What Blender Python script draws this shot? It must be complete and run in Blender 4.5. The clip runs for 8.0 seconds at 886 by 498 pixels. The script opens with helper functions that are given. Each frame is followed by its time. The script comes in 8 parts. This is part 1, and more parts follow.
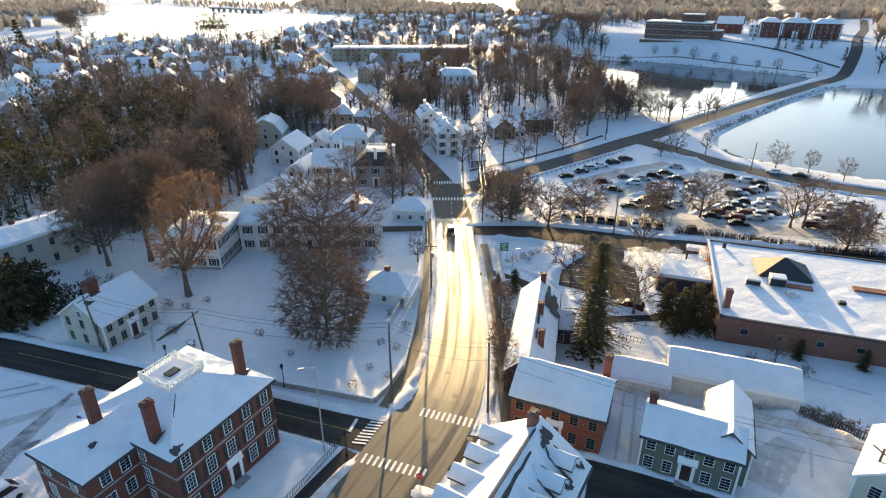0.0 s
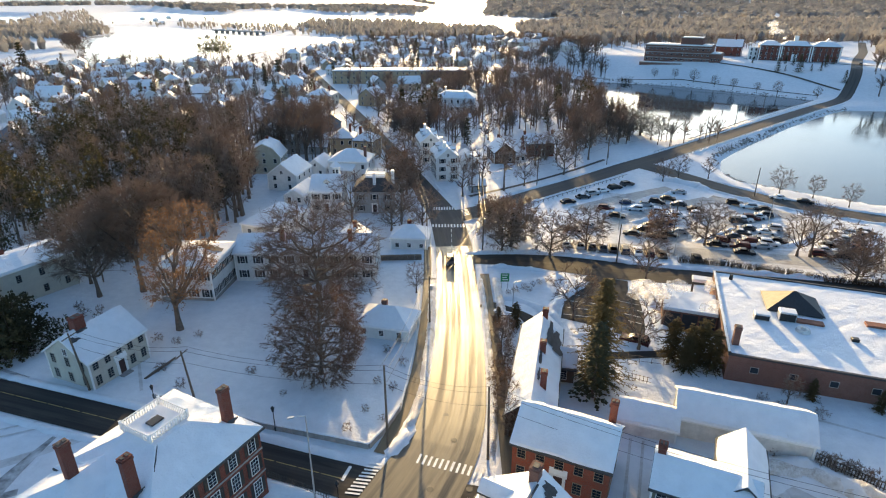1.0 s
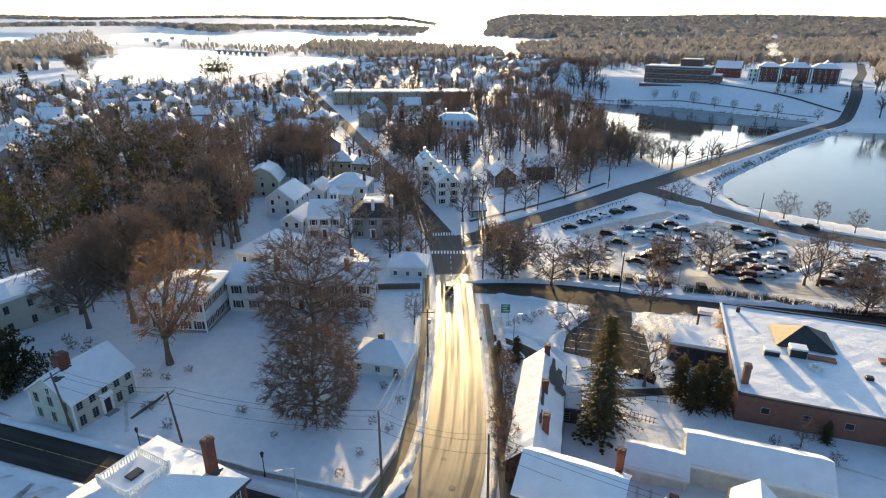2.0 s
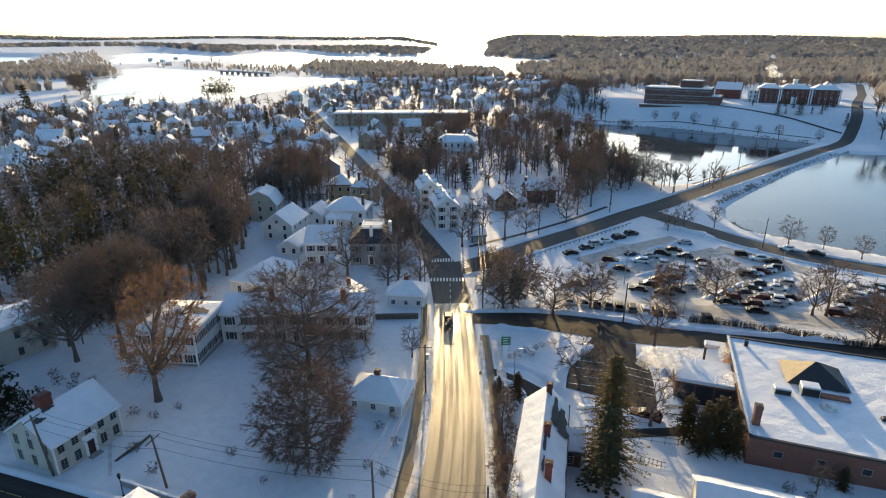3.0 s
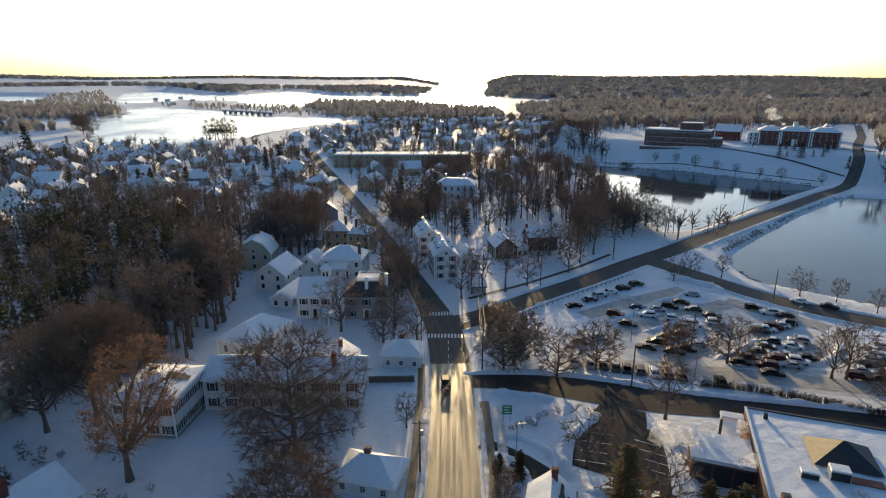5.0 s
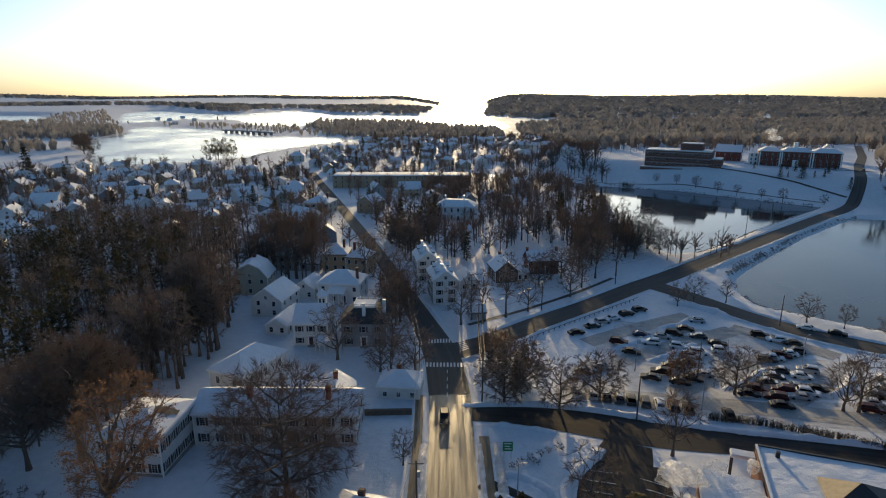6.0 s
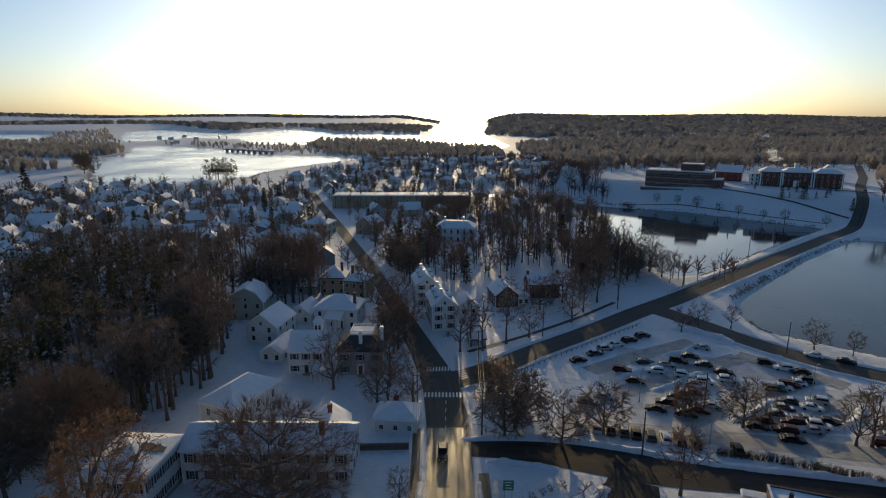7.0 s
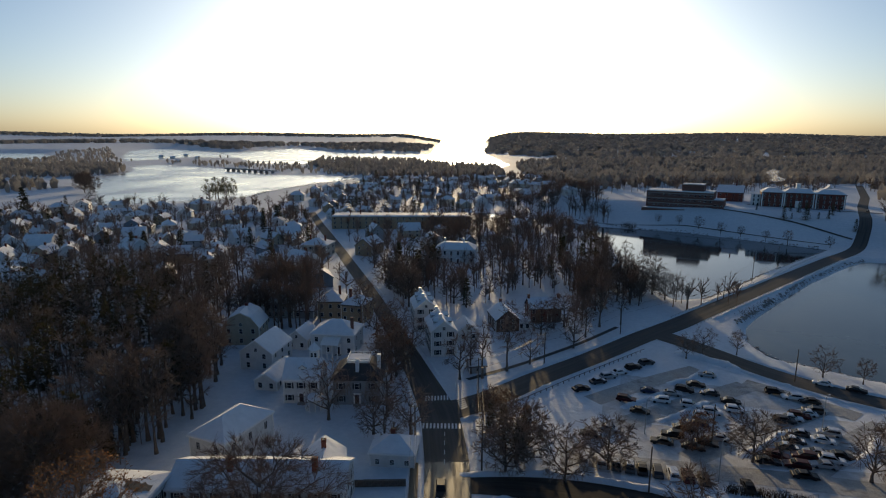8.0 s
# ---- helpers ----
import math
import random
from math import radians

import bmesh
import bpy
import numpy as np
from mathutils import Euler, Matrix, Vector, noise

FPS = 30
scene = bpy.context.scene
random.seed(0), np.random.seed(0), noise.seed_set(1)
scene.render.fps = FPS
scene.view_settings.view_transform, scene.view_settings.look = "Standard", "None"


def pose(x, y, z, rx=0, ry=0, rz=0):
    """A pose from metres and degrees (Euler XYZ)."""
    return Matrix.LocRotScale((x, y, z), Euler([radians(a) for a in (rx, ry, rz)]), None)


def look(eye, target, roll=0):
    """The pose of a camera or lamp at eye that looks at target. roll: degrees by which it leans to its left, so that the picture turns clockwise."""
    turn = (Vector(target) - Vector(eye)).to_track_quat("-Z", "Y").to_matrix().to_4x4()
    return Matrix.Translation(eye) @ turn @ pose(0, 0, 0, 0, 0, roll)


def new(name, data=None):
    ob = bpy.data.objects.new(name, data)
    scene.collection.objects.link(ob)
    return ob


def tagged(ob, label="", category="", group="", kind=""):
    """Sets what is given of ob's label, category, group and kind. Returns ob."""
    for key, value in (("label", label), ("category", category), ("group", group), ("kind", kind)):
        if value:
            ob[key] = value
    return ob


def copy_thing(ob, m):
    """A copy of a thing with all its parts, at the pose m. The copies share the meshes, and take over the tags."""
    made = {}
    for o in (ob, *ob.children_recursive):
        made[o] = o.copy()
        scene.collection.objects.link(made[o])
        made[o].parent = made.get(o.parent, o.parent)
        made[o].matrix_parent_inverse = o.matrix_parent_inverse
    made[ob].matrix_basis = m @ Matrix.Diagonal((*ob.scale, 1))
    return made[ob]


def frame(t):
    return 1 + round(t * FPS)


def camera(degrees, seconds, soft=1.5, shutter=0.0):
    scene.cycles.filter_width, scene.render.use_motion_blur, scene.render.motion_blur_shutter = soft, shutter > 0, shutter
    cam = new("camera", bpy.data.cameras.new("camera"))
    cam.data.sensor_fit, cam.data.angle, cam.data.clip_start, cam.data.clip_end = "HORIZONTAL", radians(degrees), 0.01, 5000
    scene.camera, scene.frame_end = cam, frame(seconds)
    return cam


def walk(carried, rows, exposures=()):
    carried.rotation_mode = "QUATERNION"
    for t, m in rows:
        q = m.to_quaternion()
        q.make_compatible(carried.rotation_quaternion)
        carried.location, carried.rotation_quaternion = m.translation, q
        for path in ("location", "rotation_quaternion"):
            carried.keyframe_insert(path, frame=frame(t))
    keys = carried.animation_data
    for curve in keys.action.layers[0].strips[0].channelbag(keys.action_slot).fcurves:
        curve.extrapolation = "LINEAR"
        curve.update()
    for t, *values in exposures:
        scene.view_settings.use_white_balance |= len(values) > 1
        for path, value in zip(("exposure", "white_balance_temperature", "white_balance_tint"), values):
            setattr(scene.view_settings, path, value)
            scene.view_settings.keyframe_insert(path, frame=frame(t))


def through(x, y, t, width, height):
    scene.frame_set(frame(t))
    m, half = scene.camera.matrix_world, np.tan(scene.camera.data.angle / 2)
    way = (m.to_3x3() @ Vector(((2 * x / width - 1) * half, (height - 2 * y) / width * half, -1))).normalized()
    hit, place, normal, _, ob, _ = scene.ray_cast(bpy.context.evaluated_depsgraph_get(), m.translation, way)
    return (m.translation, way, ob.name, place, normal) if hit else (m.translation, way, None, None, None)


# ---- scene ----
cam = camera(74.9, 8.0, 1.1)
METRES, EYE, TILT, LEAN, TURN = 28.5, 52.0, -25.4, 0.0, 0.0
ROWS = [
    (0.0, 0.0, 0.0, 0.0, -0.0, 0.0, 0.0),
    (0.5, 0.006, 0.0462, 0.0415, 0.05, 0.92, -0.02),
    (1.0, 0.0118, 0.0919, 0.0839, 0.09, 1.82, -0.05),
    (1.5, 0.0175, 0.1373, 0.1268, 0.12, 2.7, -0.08),
    (3.0, 0.0384, 0.27, 0.2612, 0.25, 5.31, -0.13),
    (3.5, 0.0443, 0.3148, 0.3054, 0.27, 6.2, -0.15),
    (4.0, 0.0502, 0.3588, 0.3504, 0.29, 7.06, -0.16),
    (4.5, 0.0559, 0.4024, 0.3953, 0.31, 7.95, -0.2),
    (6.0, 0.0733, 0.5355, 0.5237, 0.37, 10.62, -0.26),
    (6.5, 0.0794, 0.5787, 0.5676, 0.39, 11.5, -0.28),
    (7.0, 0.0859, 0.622, 0.6115, 0.4, 12.38, -0.31),
    (7.5, 0.0923, 0.6651, 0.6545, 0.43, 13.27, -0.33),
    (8.0, 0.0983, 0.7096, 0.6974, 0.45, 14.16, -0.36),
]
EXPOSURES = [(0.0, 2.0, 7650, 4), (1.5, 1.92, 7550, 4), (3.0, 1.55, 7150, 3), (4.5, 1.15, 6950, 4), (6.0, 0.52, 6700, 4), (8.0, -0.08, 6550, 5)]
walk(cam, [(t, pose(0, 0, EYE, TILT, LEAN, TURN) @ pose(METRES * x, METRES * y, METRES * z, 90 + pitch, roll, yaw)) for t, x, y, z, yaw, pitch, roll in ROWS], EXPOSURES)

# ---- light ----
SUN_UP, SUN_TURN = 7.6, 0.3
world = bpy.data.worlds.new("sky")
scene.world = world
world.use_nodes = True
wn = world.node_tree
sky = wn.nodes.new("ShaderNodeTexSky")
sky.sky_type = "NISHITA"
sky.sun_disc = False
sky.sun_elevation, sky.sun_rotation = radians(SUN_UP), radians(SUN_TURN)
sky.air_density, sky.dust_density, sky.ozone_density = 0.68, 1.7, 2.9
wn.links.new(sky.outputs[0], wn.nodes["Background"].inputs[0])
wn.nodes["Background"].inputs[1].default_value = 0.14
sun = new("sun", bpy.data.lights.new("sun", "SUN"))
sun.data.energy, sun.data.angle, sun.data.color = 3.3, radians(0.6), (1.0, 0.72, 0.4)
sun.matrix_world = look((0, 0, 0), (-math.sin(radians(SUN_TURN)) * math.cos(radians(SUN_UP)), -math.cos(radians(SUN_TURN)) * math.cos(radians(SUN_UP)), -math.sin(radians(SUN_UP))))


# ---- materials ----
class Mat:
    """A node material under construction."""

    def __init__(self, name, rough=0.8, metal=0.0, spec=0.5):
        self.m = bpy.data.materials.new(name)
        self.m.use_nodes = True
        self.t = self.m.node_tree
        self.b = self.t.nodes["Principled BSDF"]
        self.b.inputs["Roughness"].default_value = rough
        self.b.inputs["Metallic"].default_value = metal
        self.b.inputs["Specular IOR Level"].default_value = spec

    def node(self, kind, **vals):
        n = self.t.nodes.new(kind)
        for k, v in vals.items():
            n.inputs[k].default_value = v
        return n

    def link(self, a, b):
        self.t.links.new(a, b)

    def coords(self, which="Object", scale=(1, 1, 1)):
        c = self.t.nodes.new("ShaderNodeTexCoord")
        mp = self.t.nodes.new("ShaderNodeMapping")
        mp.inputs["Scale"].default_value = scale
        self.link(c.outputs[which], mp.inputs["Vector"])
        return mp.outputs[0]

    def world_coords(self, scale=(1, 1, 1)):
        c = self.t.nodes.new("ShaderNodeNewGeometry")
        mp = self.t.nodes.new("ShaderNodeMapping")
        mp.inputs["Scale"].default_value = scale
        self.link(c.outputs["Position"], mp.inputs["Vector"])
        return mp.outputs[0]

    def noise(self, vec, scale, detail=4, rough=0.6):
        n = self.node("ShaderNodeTexNoise", Scale=scale, Detail=detail, Roughness=rough)
        if vec is not None:
            self.link(vec, n.inputs["Vector"])
        return n.outputs[0]

    def ramp(self, fac, stops):
        r = self.t.nodes.new("ShaderNodeValToRGB")
        while len(r.color_ramp.elements) < len(stops):
            r.color_ramp.elements.new(0.5)
        for e, (p, c) in zip(r.color_ramp.elements, stops):
            e.position, e.color = p, (*c, 1) if len(c) == 3 else (c[0], c[0], c[0], 1)
        self.link(fac, r.inputs[0])
        return r.outputs[0]

    def mix(self, fac, a, b, mode="MIX"):
        n = self.t.nodes.new("ShaderNodeMix")
        n.data_type, n.blend_type = "RGBA", mode
        for sock, v in ((n.inputs[0], fac), (n.inputs[6], a), (n.inputs[7], b)):
            if isinstance(v, (int, float)):
                sock.default_value = v
            elif isinstance(v, tuple):
                sock.default_value = (*v, 1)
            else:
                self.link(v, sock)
        return n.outputs[2]

    def color(self, c):
        if isinstance(c, tuple):
            self.b.inputs["Base Color"].default_value = (*c, 1)
        else:
            self.link(c, self.b.inputs["Base Color"])
        return self

    def bump(self, h, strength=0.3, dist=0.05):
        n = self.node("ShaderNodeBump", Strength=strength, Distance=dist)
        self.link(h, n.inputs["Height"])
        self.link(n.outputs[0], self.b.inputs["Normal"])
        return self

    def glow_through(self, share, c):
        """Lets light from behind pass, as it does through leaves and masses of twigs."""
        out = self.t.nodes["Material Output"]
        mixer, tr = self.t.nodes.new("ShaderNodeMixShader"), self.t.nodes.new("ShaderNodeBsdfTranslucent")
        mixer.inputs[0].default_value = share
        tr.inputs[0].default_value = (*c, 1)
        self.link(self.b.outputs[0], mixer.inputs[1])
        self.link(tr.outputs[0], mixer.inputs[2])
        self.link(mixer.outputs[0], out.inputs[0])
        return self

    def rough(self, v):
        self.link(v, self.b.inputs["Roughness"])
        return self


def plain(name, c, rough=0.7, metal=0.0, var=0.15, scale=3.0, spec=0.5):
    """A colour with two scales of variation."""
    m = Mat(name, rough, metal, spec)
    v = m.coords()
    n1, n2 = m.noise(v, scale), m.noise(v, scale * 9)
    dark = tuple(x * (1 - var) for x in c)
    lite = tuple(min(1, x * (1 + var)) for x in c)
    a = m.ramp(n1, [(0.3, dark), (0.7, lite)])
    m.color(m.mix(m.ramp(n2, [(0.35, (0.0,)), (0.8, (0.35,))]), a, dark))
    m.bump(n2, 0.15, 0.02)
    return m.m


def tinted(name, stops, rough=0.8, spec=0.3, trans=0.0, through=None):
    """Colours picked per object at random along the stops, with a little grain."""
    m = Mat(name, rough, 0, spec)
    info = m.t.nodes.new("ShaderNodeObjectInfo")
    base = m.ramp(info.outputs["Random"], stops)
    n = m.noise(m.coords(), 2.5)
    m.color(m.mix(m.ramp(n, [(0.3, (0.0,)), (0.75, (0.5,))]), base, m.mix(0.5, base, (0.02, 0.015, 0.01))))
    if trans:
        m.glow_through(trans, through or stops[-1][1])
    return m.m


def snow_material(name, lo, hi, patch, patch_at=(0.62, 0.72), bump=0.5, worn=0.0):
    m = Mat(name, 0.75, 0, 0.25)
    v = m.world_coords()
    big, mid, fine = m.noise(v, 0.05, 5), m.noise(v, 0.6, 5), m.noise(v, 5.0, 6)
    base = m.ramp(mid, [(0.3, lo), (0.7, hi)])
    base = m.mix(m.ramp(big, [(patch_at[0], (0.0,)), (patch_at[1], (1.0,))]), base, m.ramp(fine, [(0.3, patch), (0.7, hi)]))
    if worn:
        spots = m.ramp(m.noise(v, 0.45, 6, 0.65), [(worn, (0.0,)), (worn + 0.02, (1.0,))])
        base = m.mix(spots, base, (0.09, 0.088, 0.09))
    speck = m.ramp(m.noise(v, 2.2, 8, 0.72), [(0.62, (0.0,)), (0.7, (0.32,))])
    base = m.mix(speck, base, tuple(c * 0.5 for c in lo))
    m.color(base)
    h = m.mix(0.35, m.ramp(mid, [(0.2, (0.0,)), (0.8, (1.0,))]), fine)
    m.bump(h, bump, 0.4)
    return m.m


SNOW = snow_material("snow", (0.62, 0.64, 0.66), (0.72, 0.735, 0.75), (0.56, 0.56, 0.57))
ROOF_SNOW = snow_material("roof_snow", (0.68, 0.7, 0.72), (0.77, 0.785, 0.8), (0.62, 0.62, 0.63), (0.66, 0.8), 0.4, 0.715)
BANK_SNOW = snow_material("plowed_snow", (0.42, 0.38, 0.33), (0.85, 0.85, 0.85), (0.3, 0.25, 0.19), (0.45, 0.65), 1.0)
SLUSH = snow_material("slush", (0.09, 0.085, 0.08), (0.6, 0.61, 0.62), (0.06, 0.057, 0.055), (0.45, 0.55), 0.6)
LOT_SNOW = snow_material("packed_snow", (0.42, 0.41, 0.4), (0.64, 0.645, 0.65), (0.36, 0.335, 0.3), (0.5, 0.62), 0.6)


LANE_SNOW = snow_material("driven_snow", (0.2, 0.195, 0.185), (0.5, 0.5, 0.49), (0.22, 0.205, 0.18), (0.42, 0.55), 0.7)


def road_material(name, dark, light, gloss, salt, spec=0.3):
    m = Mat(name, 0.45, 0, spec)
    uv = m.coords("UV", (1, 1, 1))
    streak = m.noise(m.coords("UV", (0.75, 0.012, 1)), 1.0, 5, 0.68)
    fine = m.noise(uv, 9.0, 6)
    patch = m.noise(m.coords("UV", (0.4, 0.08, 1)), 1.0, 5)
    base = m.ramp(streak, [(0.36, dark), (0.64, light)])
    base = m.mix(m.ramp(patch, [(0.5, (0.0,)), (0.75, (0.7,))]), base, salt)
    base = m.mix(m.ramp(fine, [(0.4, (0.0,)), (0.9, (0.4,))]), base, tuple(c * 0.5 for c in dark))
    m.color(base)
    m.rough(m.ramp(streak, [(0.4, (gloss[0],)), (0.62, (gloss[1],))]))
    m.bump(fine, 0.25, 0.03)
    return m.m


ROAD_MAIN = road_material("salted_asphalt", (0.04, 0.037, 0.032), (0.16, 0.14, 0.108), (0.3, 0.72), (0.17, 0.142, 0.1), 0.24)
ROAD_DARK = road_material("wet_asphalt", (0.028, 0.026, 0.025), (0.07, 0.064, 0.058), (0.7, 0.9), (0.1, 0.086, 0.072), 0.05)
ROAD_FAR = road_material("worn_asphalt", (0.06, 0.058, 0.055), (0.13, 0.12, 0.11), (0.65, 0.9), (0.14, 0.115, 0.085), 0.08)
SAND = road_material("sanded_pavement", (0.13, 0.1, 0.065), (0.26, 0.2, 0.13), (0.7, 0.9), (0.36, 0.33, 0.3), 0.15)
PAINT = plain("road_paint", (0.72, 0.72, 0.7), 0.6, 0, 0.25, 1.5)
YELLOW = plain("yellow_paint", (0.3, 0.22, 0.07), 0.6, 0, 0.25, 1.5)


def brick_material(name, a, b, mortar=(0.2, 0.13, 0.1)):
    m = Mat(name, 0.85, 0, 0.25)
    c = m.t.nodes.new("ShaderNodeTexCoord")
    sep = m.t.nodes.new("ShaderNodeSeparateXYZ")
    m.link(c.outputs["Object"], sep.inputs[0])
    add = m.node("ShaderNodeMath")
    add.operation = "ADD"
    m.link(sep.outputs[0], add.inputs[0])
    m.link(sep.outputs[1], add.inputs[1])
    com = m.t.nodes.new("ShaderNodeCombineXYZ")
    m.link(add.outputs[0], com.inputs[0])
    m.link(sep.outputs[2], com.inputs[1])
    br = m.t.nodes.new("ShaderNodeTexBrick")
    m.link(com.outputs[0], br.inputs["Vector"])
    for k, v in (("Color1", (*a, 1)), ("Color2", (*b, 1)), ("Mortar", (*mortar, 1))):
        br.inputs[k].default_value = v
    for k, v in (("Scale", 1.0), ("Mortar Size", 0.008), ("Brick Width", 0.22), ("Row Height", 0.075), ("Bias", 0.0)):
        br.inputs[k].default_value = v
    n = m.noise(m.coords(), 0.8, 5)
    col = m.mix(m.ramp(n, [(0.3, (0.0,)), (0.75, (0.5,))]), br.outputs[0], tuple(x * 0.45 for x in a))
    m.color(col)
    m.bump(br.outputs[1], 0.3, 0.01)
    return m.m


BRICK = brick_material("red_brick", (0.2, 0.05, 0.033), (0.14, 0.036, 0.026))
# brown raised in tone to include the haze before the far hospital
BRICK_BROWN = brick_material("brown_brick", (0.22, 0.1, 0.076), (0.17, 0.078, 0.06))
BRICK_ORANGE = brick_material("orange_brick", (0.35, 0.085, 0.045), (0.27, 0.062, 0.036))


def clapboard(name, c):
    m = Mat(name, 0.6, 0, 0.35)
    v = m.coords("Object", (1, 1, 1))
    sep = m.t.nodes.new("ShaderNodeSeparateXYZ")
    m.link(v, sep.inputs[0])
    w = m.node("ShaderNodeMath")
    w.operation = "MULTIPLY"
    w.inputs[1].default_value = 7.5
    m.link(sep.outputs[2], w.inputs[0])
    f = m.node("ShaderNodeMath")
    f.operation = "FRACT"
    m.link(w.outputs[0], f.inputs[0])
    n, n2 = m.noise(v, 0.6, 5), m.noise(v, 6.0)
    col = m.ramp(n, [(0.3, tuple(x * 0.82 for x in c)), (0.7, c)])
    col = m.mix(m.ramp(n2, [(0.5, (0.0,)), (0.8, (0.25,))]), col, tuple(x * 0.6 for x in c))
    # lowest strip of each board darker, fading upwards
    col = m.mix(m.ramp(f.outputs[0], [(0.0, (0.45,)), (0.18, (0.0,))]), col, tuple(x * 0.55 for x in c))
    m.color(col)
    m.bump(f.outputs[0], 0.5, 0.02)
    return m.m


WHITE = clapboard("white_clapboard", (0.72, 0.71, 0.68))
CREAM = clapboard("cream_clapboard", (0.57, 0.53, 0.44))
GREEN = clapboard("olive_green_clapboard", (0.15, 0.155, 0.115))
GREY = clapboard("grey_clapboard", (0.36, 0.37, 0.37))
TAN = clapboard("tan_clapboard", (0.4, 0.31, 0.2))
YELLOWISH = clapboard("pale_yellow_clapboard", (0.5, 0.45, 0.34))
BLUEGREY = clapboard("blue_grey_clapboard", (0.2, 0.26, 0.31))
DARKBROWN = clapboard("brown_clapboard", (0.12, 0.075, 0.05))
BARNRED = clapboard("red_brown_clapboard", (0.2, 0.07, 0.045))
SHEDWALL = plain("weathered_boards", (0.64, 0.62, 0.58), 0.8, 0, 0.2, 0.8)
TRIM = plain("white_trim", (0.78, 0.77, 0.74), 0.5, 0, 0.06)
TANTRIM = plain("tan_trim", (0.34, 0.25, 0.17), 0.6, 0, 0.1)
CREAMTRIM = plain("cream_trim", (0.4, 0.37, 0.31), 0.6, 0, 0.1)
SHUTTER = plain("black_shutter", (0.02, 0.022, 0.022), 0.5, 0, 0.2)
DOORMAT = plain("dark_door", (0.06, 0.025, 0.02), 0.45, 0, 0.2)
SHINGLE = plain("dark_shingle", (0.06, 0.058, 0.058), 0.85, 0, 0.3, 2.0)
TANROOF = plain("tan_shingle", (0.42, 0.33, 0.2), 0.8, 0, 0.15, 1.5)
DARKROOF = plain("black_membrane", (0.03, 0.03, 0.032), 0.6, 0, 0.25)
METAL = plain("grey_metal", (0.45, 0.46, 0.46), 0.45, 0.6, 0.12)
DARKMETAL = plain("dark_iron", (0.02, 0.021, 0.022), 0.5, 0.3, 0.2)
RUST = plain("rusty_red_metal", (0.25, 0.09, 0.05), 0.7, 0.1, 0.3)
POLE = plain("weathered_wood", (0.13, 0.1, 0.075), 0.85, 0, 0.3, 2.0)
STONE = plain("grey_stone", (0.3, 0.28, 0.26), 0.85, 0, 0.3, 1.2)
BARK = plain("bark", (0.14, 0.105, 0.08), 0.9, 0, 0.35, 2.0)
# bright light-passing colour lifts the trees in place of haze and glare
TWIG = tinted("twigs", [(0.0, (0.145, 0.115, 0.096)), (0.5, (0.2, 0.16, 0.134)), (1.0, (0.26, 0.21, 0.176))], 0.85, 0.2, 0.42, (0.42, 0.345, 0.3))
BROWNLEAF = tinted("dry_brown_leaves", [(0.0, (0.125, 0.068, 0.038)), (1.0, (0.17, 0.092, 0.05))], 0.7, 0.2, 0.35)
ORANGELEAF = tinted("dry_orange_leaves", [(0.0, (0.27, 0.135, 0.055)), (1.0, (0.33, 0.165, 0.068))], 0.7, 0.2, 0.25)
NEEDLE = tinted("needles", [(0.0, (0.03, 0.034, 0.015)), (0.6, (0.055, 0.05, 0.02)), (1.0, (0.095, 0.075, 0.03))], 0.75, 0.3, 0.2)
OLIVE = tinted("olive_needles", [(0.0, (0.13, 0.092, 0.036)), (1.0, (0.18, 0.128, 0.05))], 0.75, 0.3, 0.42)
PINE_NEEDLE = tinted("pine_needles", [(0.0, (0.03, 0.03, 0.014)), (0.6, (0.05, 0.045, 0.018)), (1.0, (0.085, 0.068, 0.026))], 0.8, 0.2, 0.18, (0.1, 0.085, 0.035))
CEDAR_LEAF = tinted("cedar_sprays", [(0.0, (0.075, 0.06, 0.03)), (1.0, (0.11, 0.085, 0.04))], 0.8, 0.2, 0.38, (0.15, 0.11, 0.045))
HEDGE = plain("hedge_twigs", (0.07, 0.05, 0.03), 0.9, 0, 0.4, 4.0)
SIGNGREEN = plain("green_sign", (0.015, 0.2, 0.07), 0.5, 0, 0.1)
SIGNRED = plain("red_sign", (0.5, 0.03, 0.025), 0.5, 0, 0.1)


def glass_material(name, c, rough):
    m = Mat(name, rough, 0, 0.5)
    m.color(c)
    m.bump(m.noise(m.coords(), 1.5, 2), 0.05, 0.02)
    return m.m


PANE = glass_material("window_glass", (0.02, 0.024, 0.03), 0.06)


def water_material(name, c, lo, hi, scale, bump, spec=0.5):
    m = Mat(name, 0.1, 0, spec)
    v = m.world_coords((1, 1, 1))
    n = m.noise(v, scale, 5)
    m.rough(m.ramp(n, [(0.35, (lo,)), (0.7, (hi,))]))
    m.color(m.ramp(n, [(0.3, c[0]), (0.75, c[1])]))
    m.bump(m.noise(v, 0.35, 4), bump, 0.1)
    return m.m


WATER = water_material("still_water", ((0.02, 0.026, 0.03), (0.03, 0.036, 0.04)), 0.03, 0.1, 0.02, 0.015)
ICE = water_material("grey_ice", ((0.05, 0.064, 0.062), (0.1, 0.118, 0.114)), 0.05, 0.16, 0.03, 0.02, 0.28)
LAKEICE = water_material("snowy_ice", ((0.36, 0.355, 0.34), (0.6, 0.59, 0.57)), 0.14, 0.34, 0.012, 0.03)


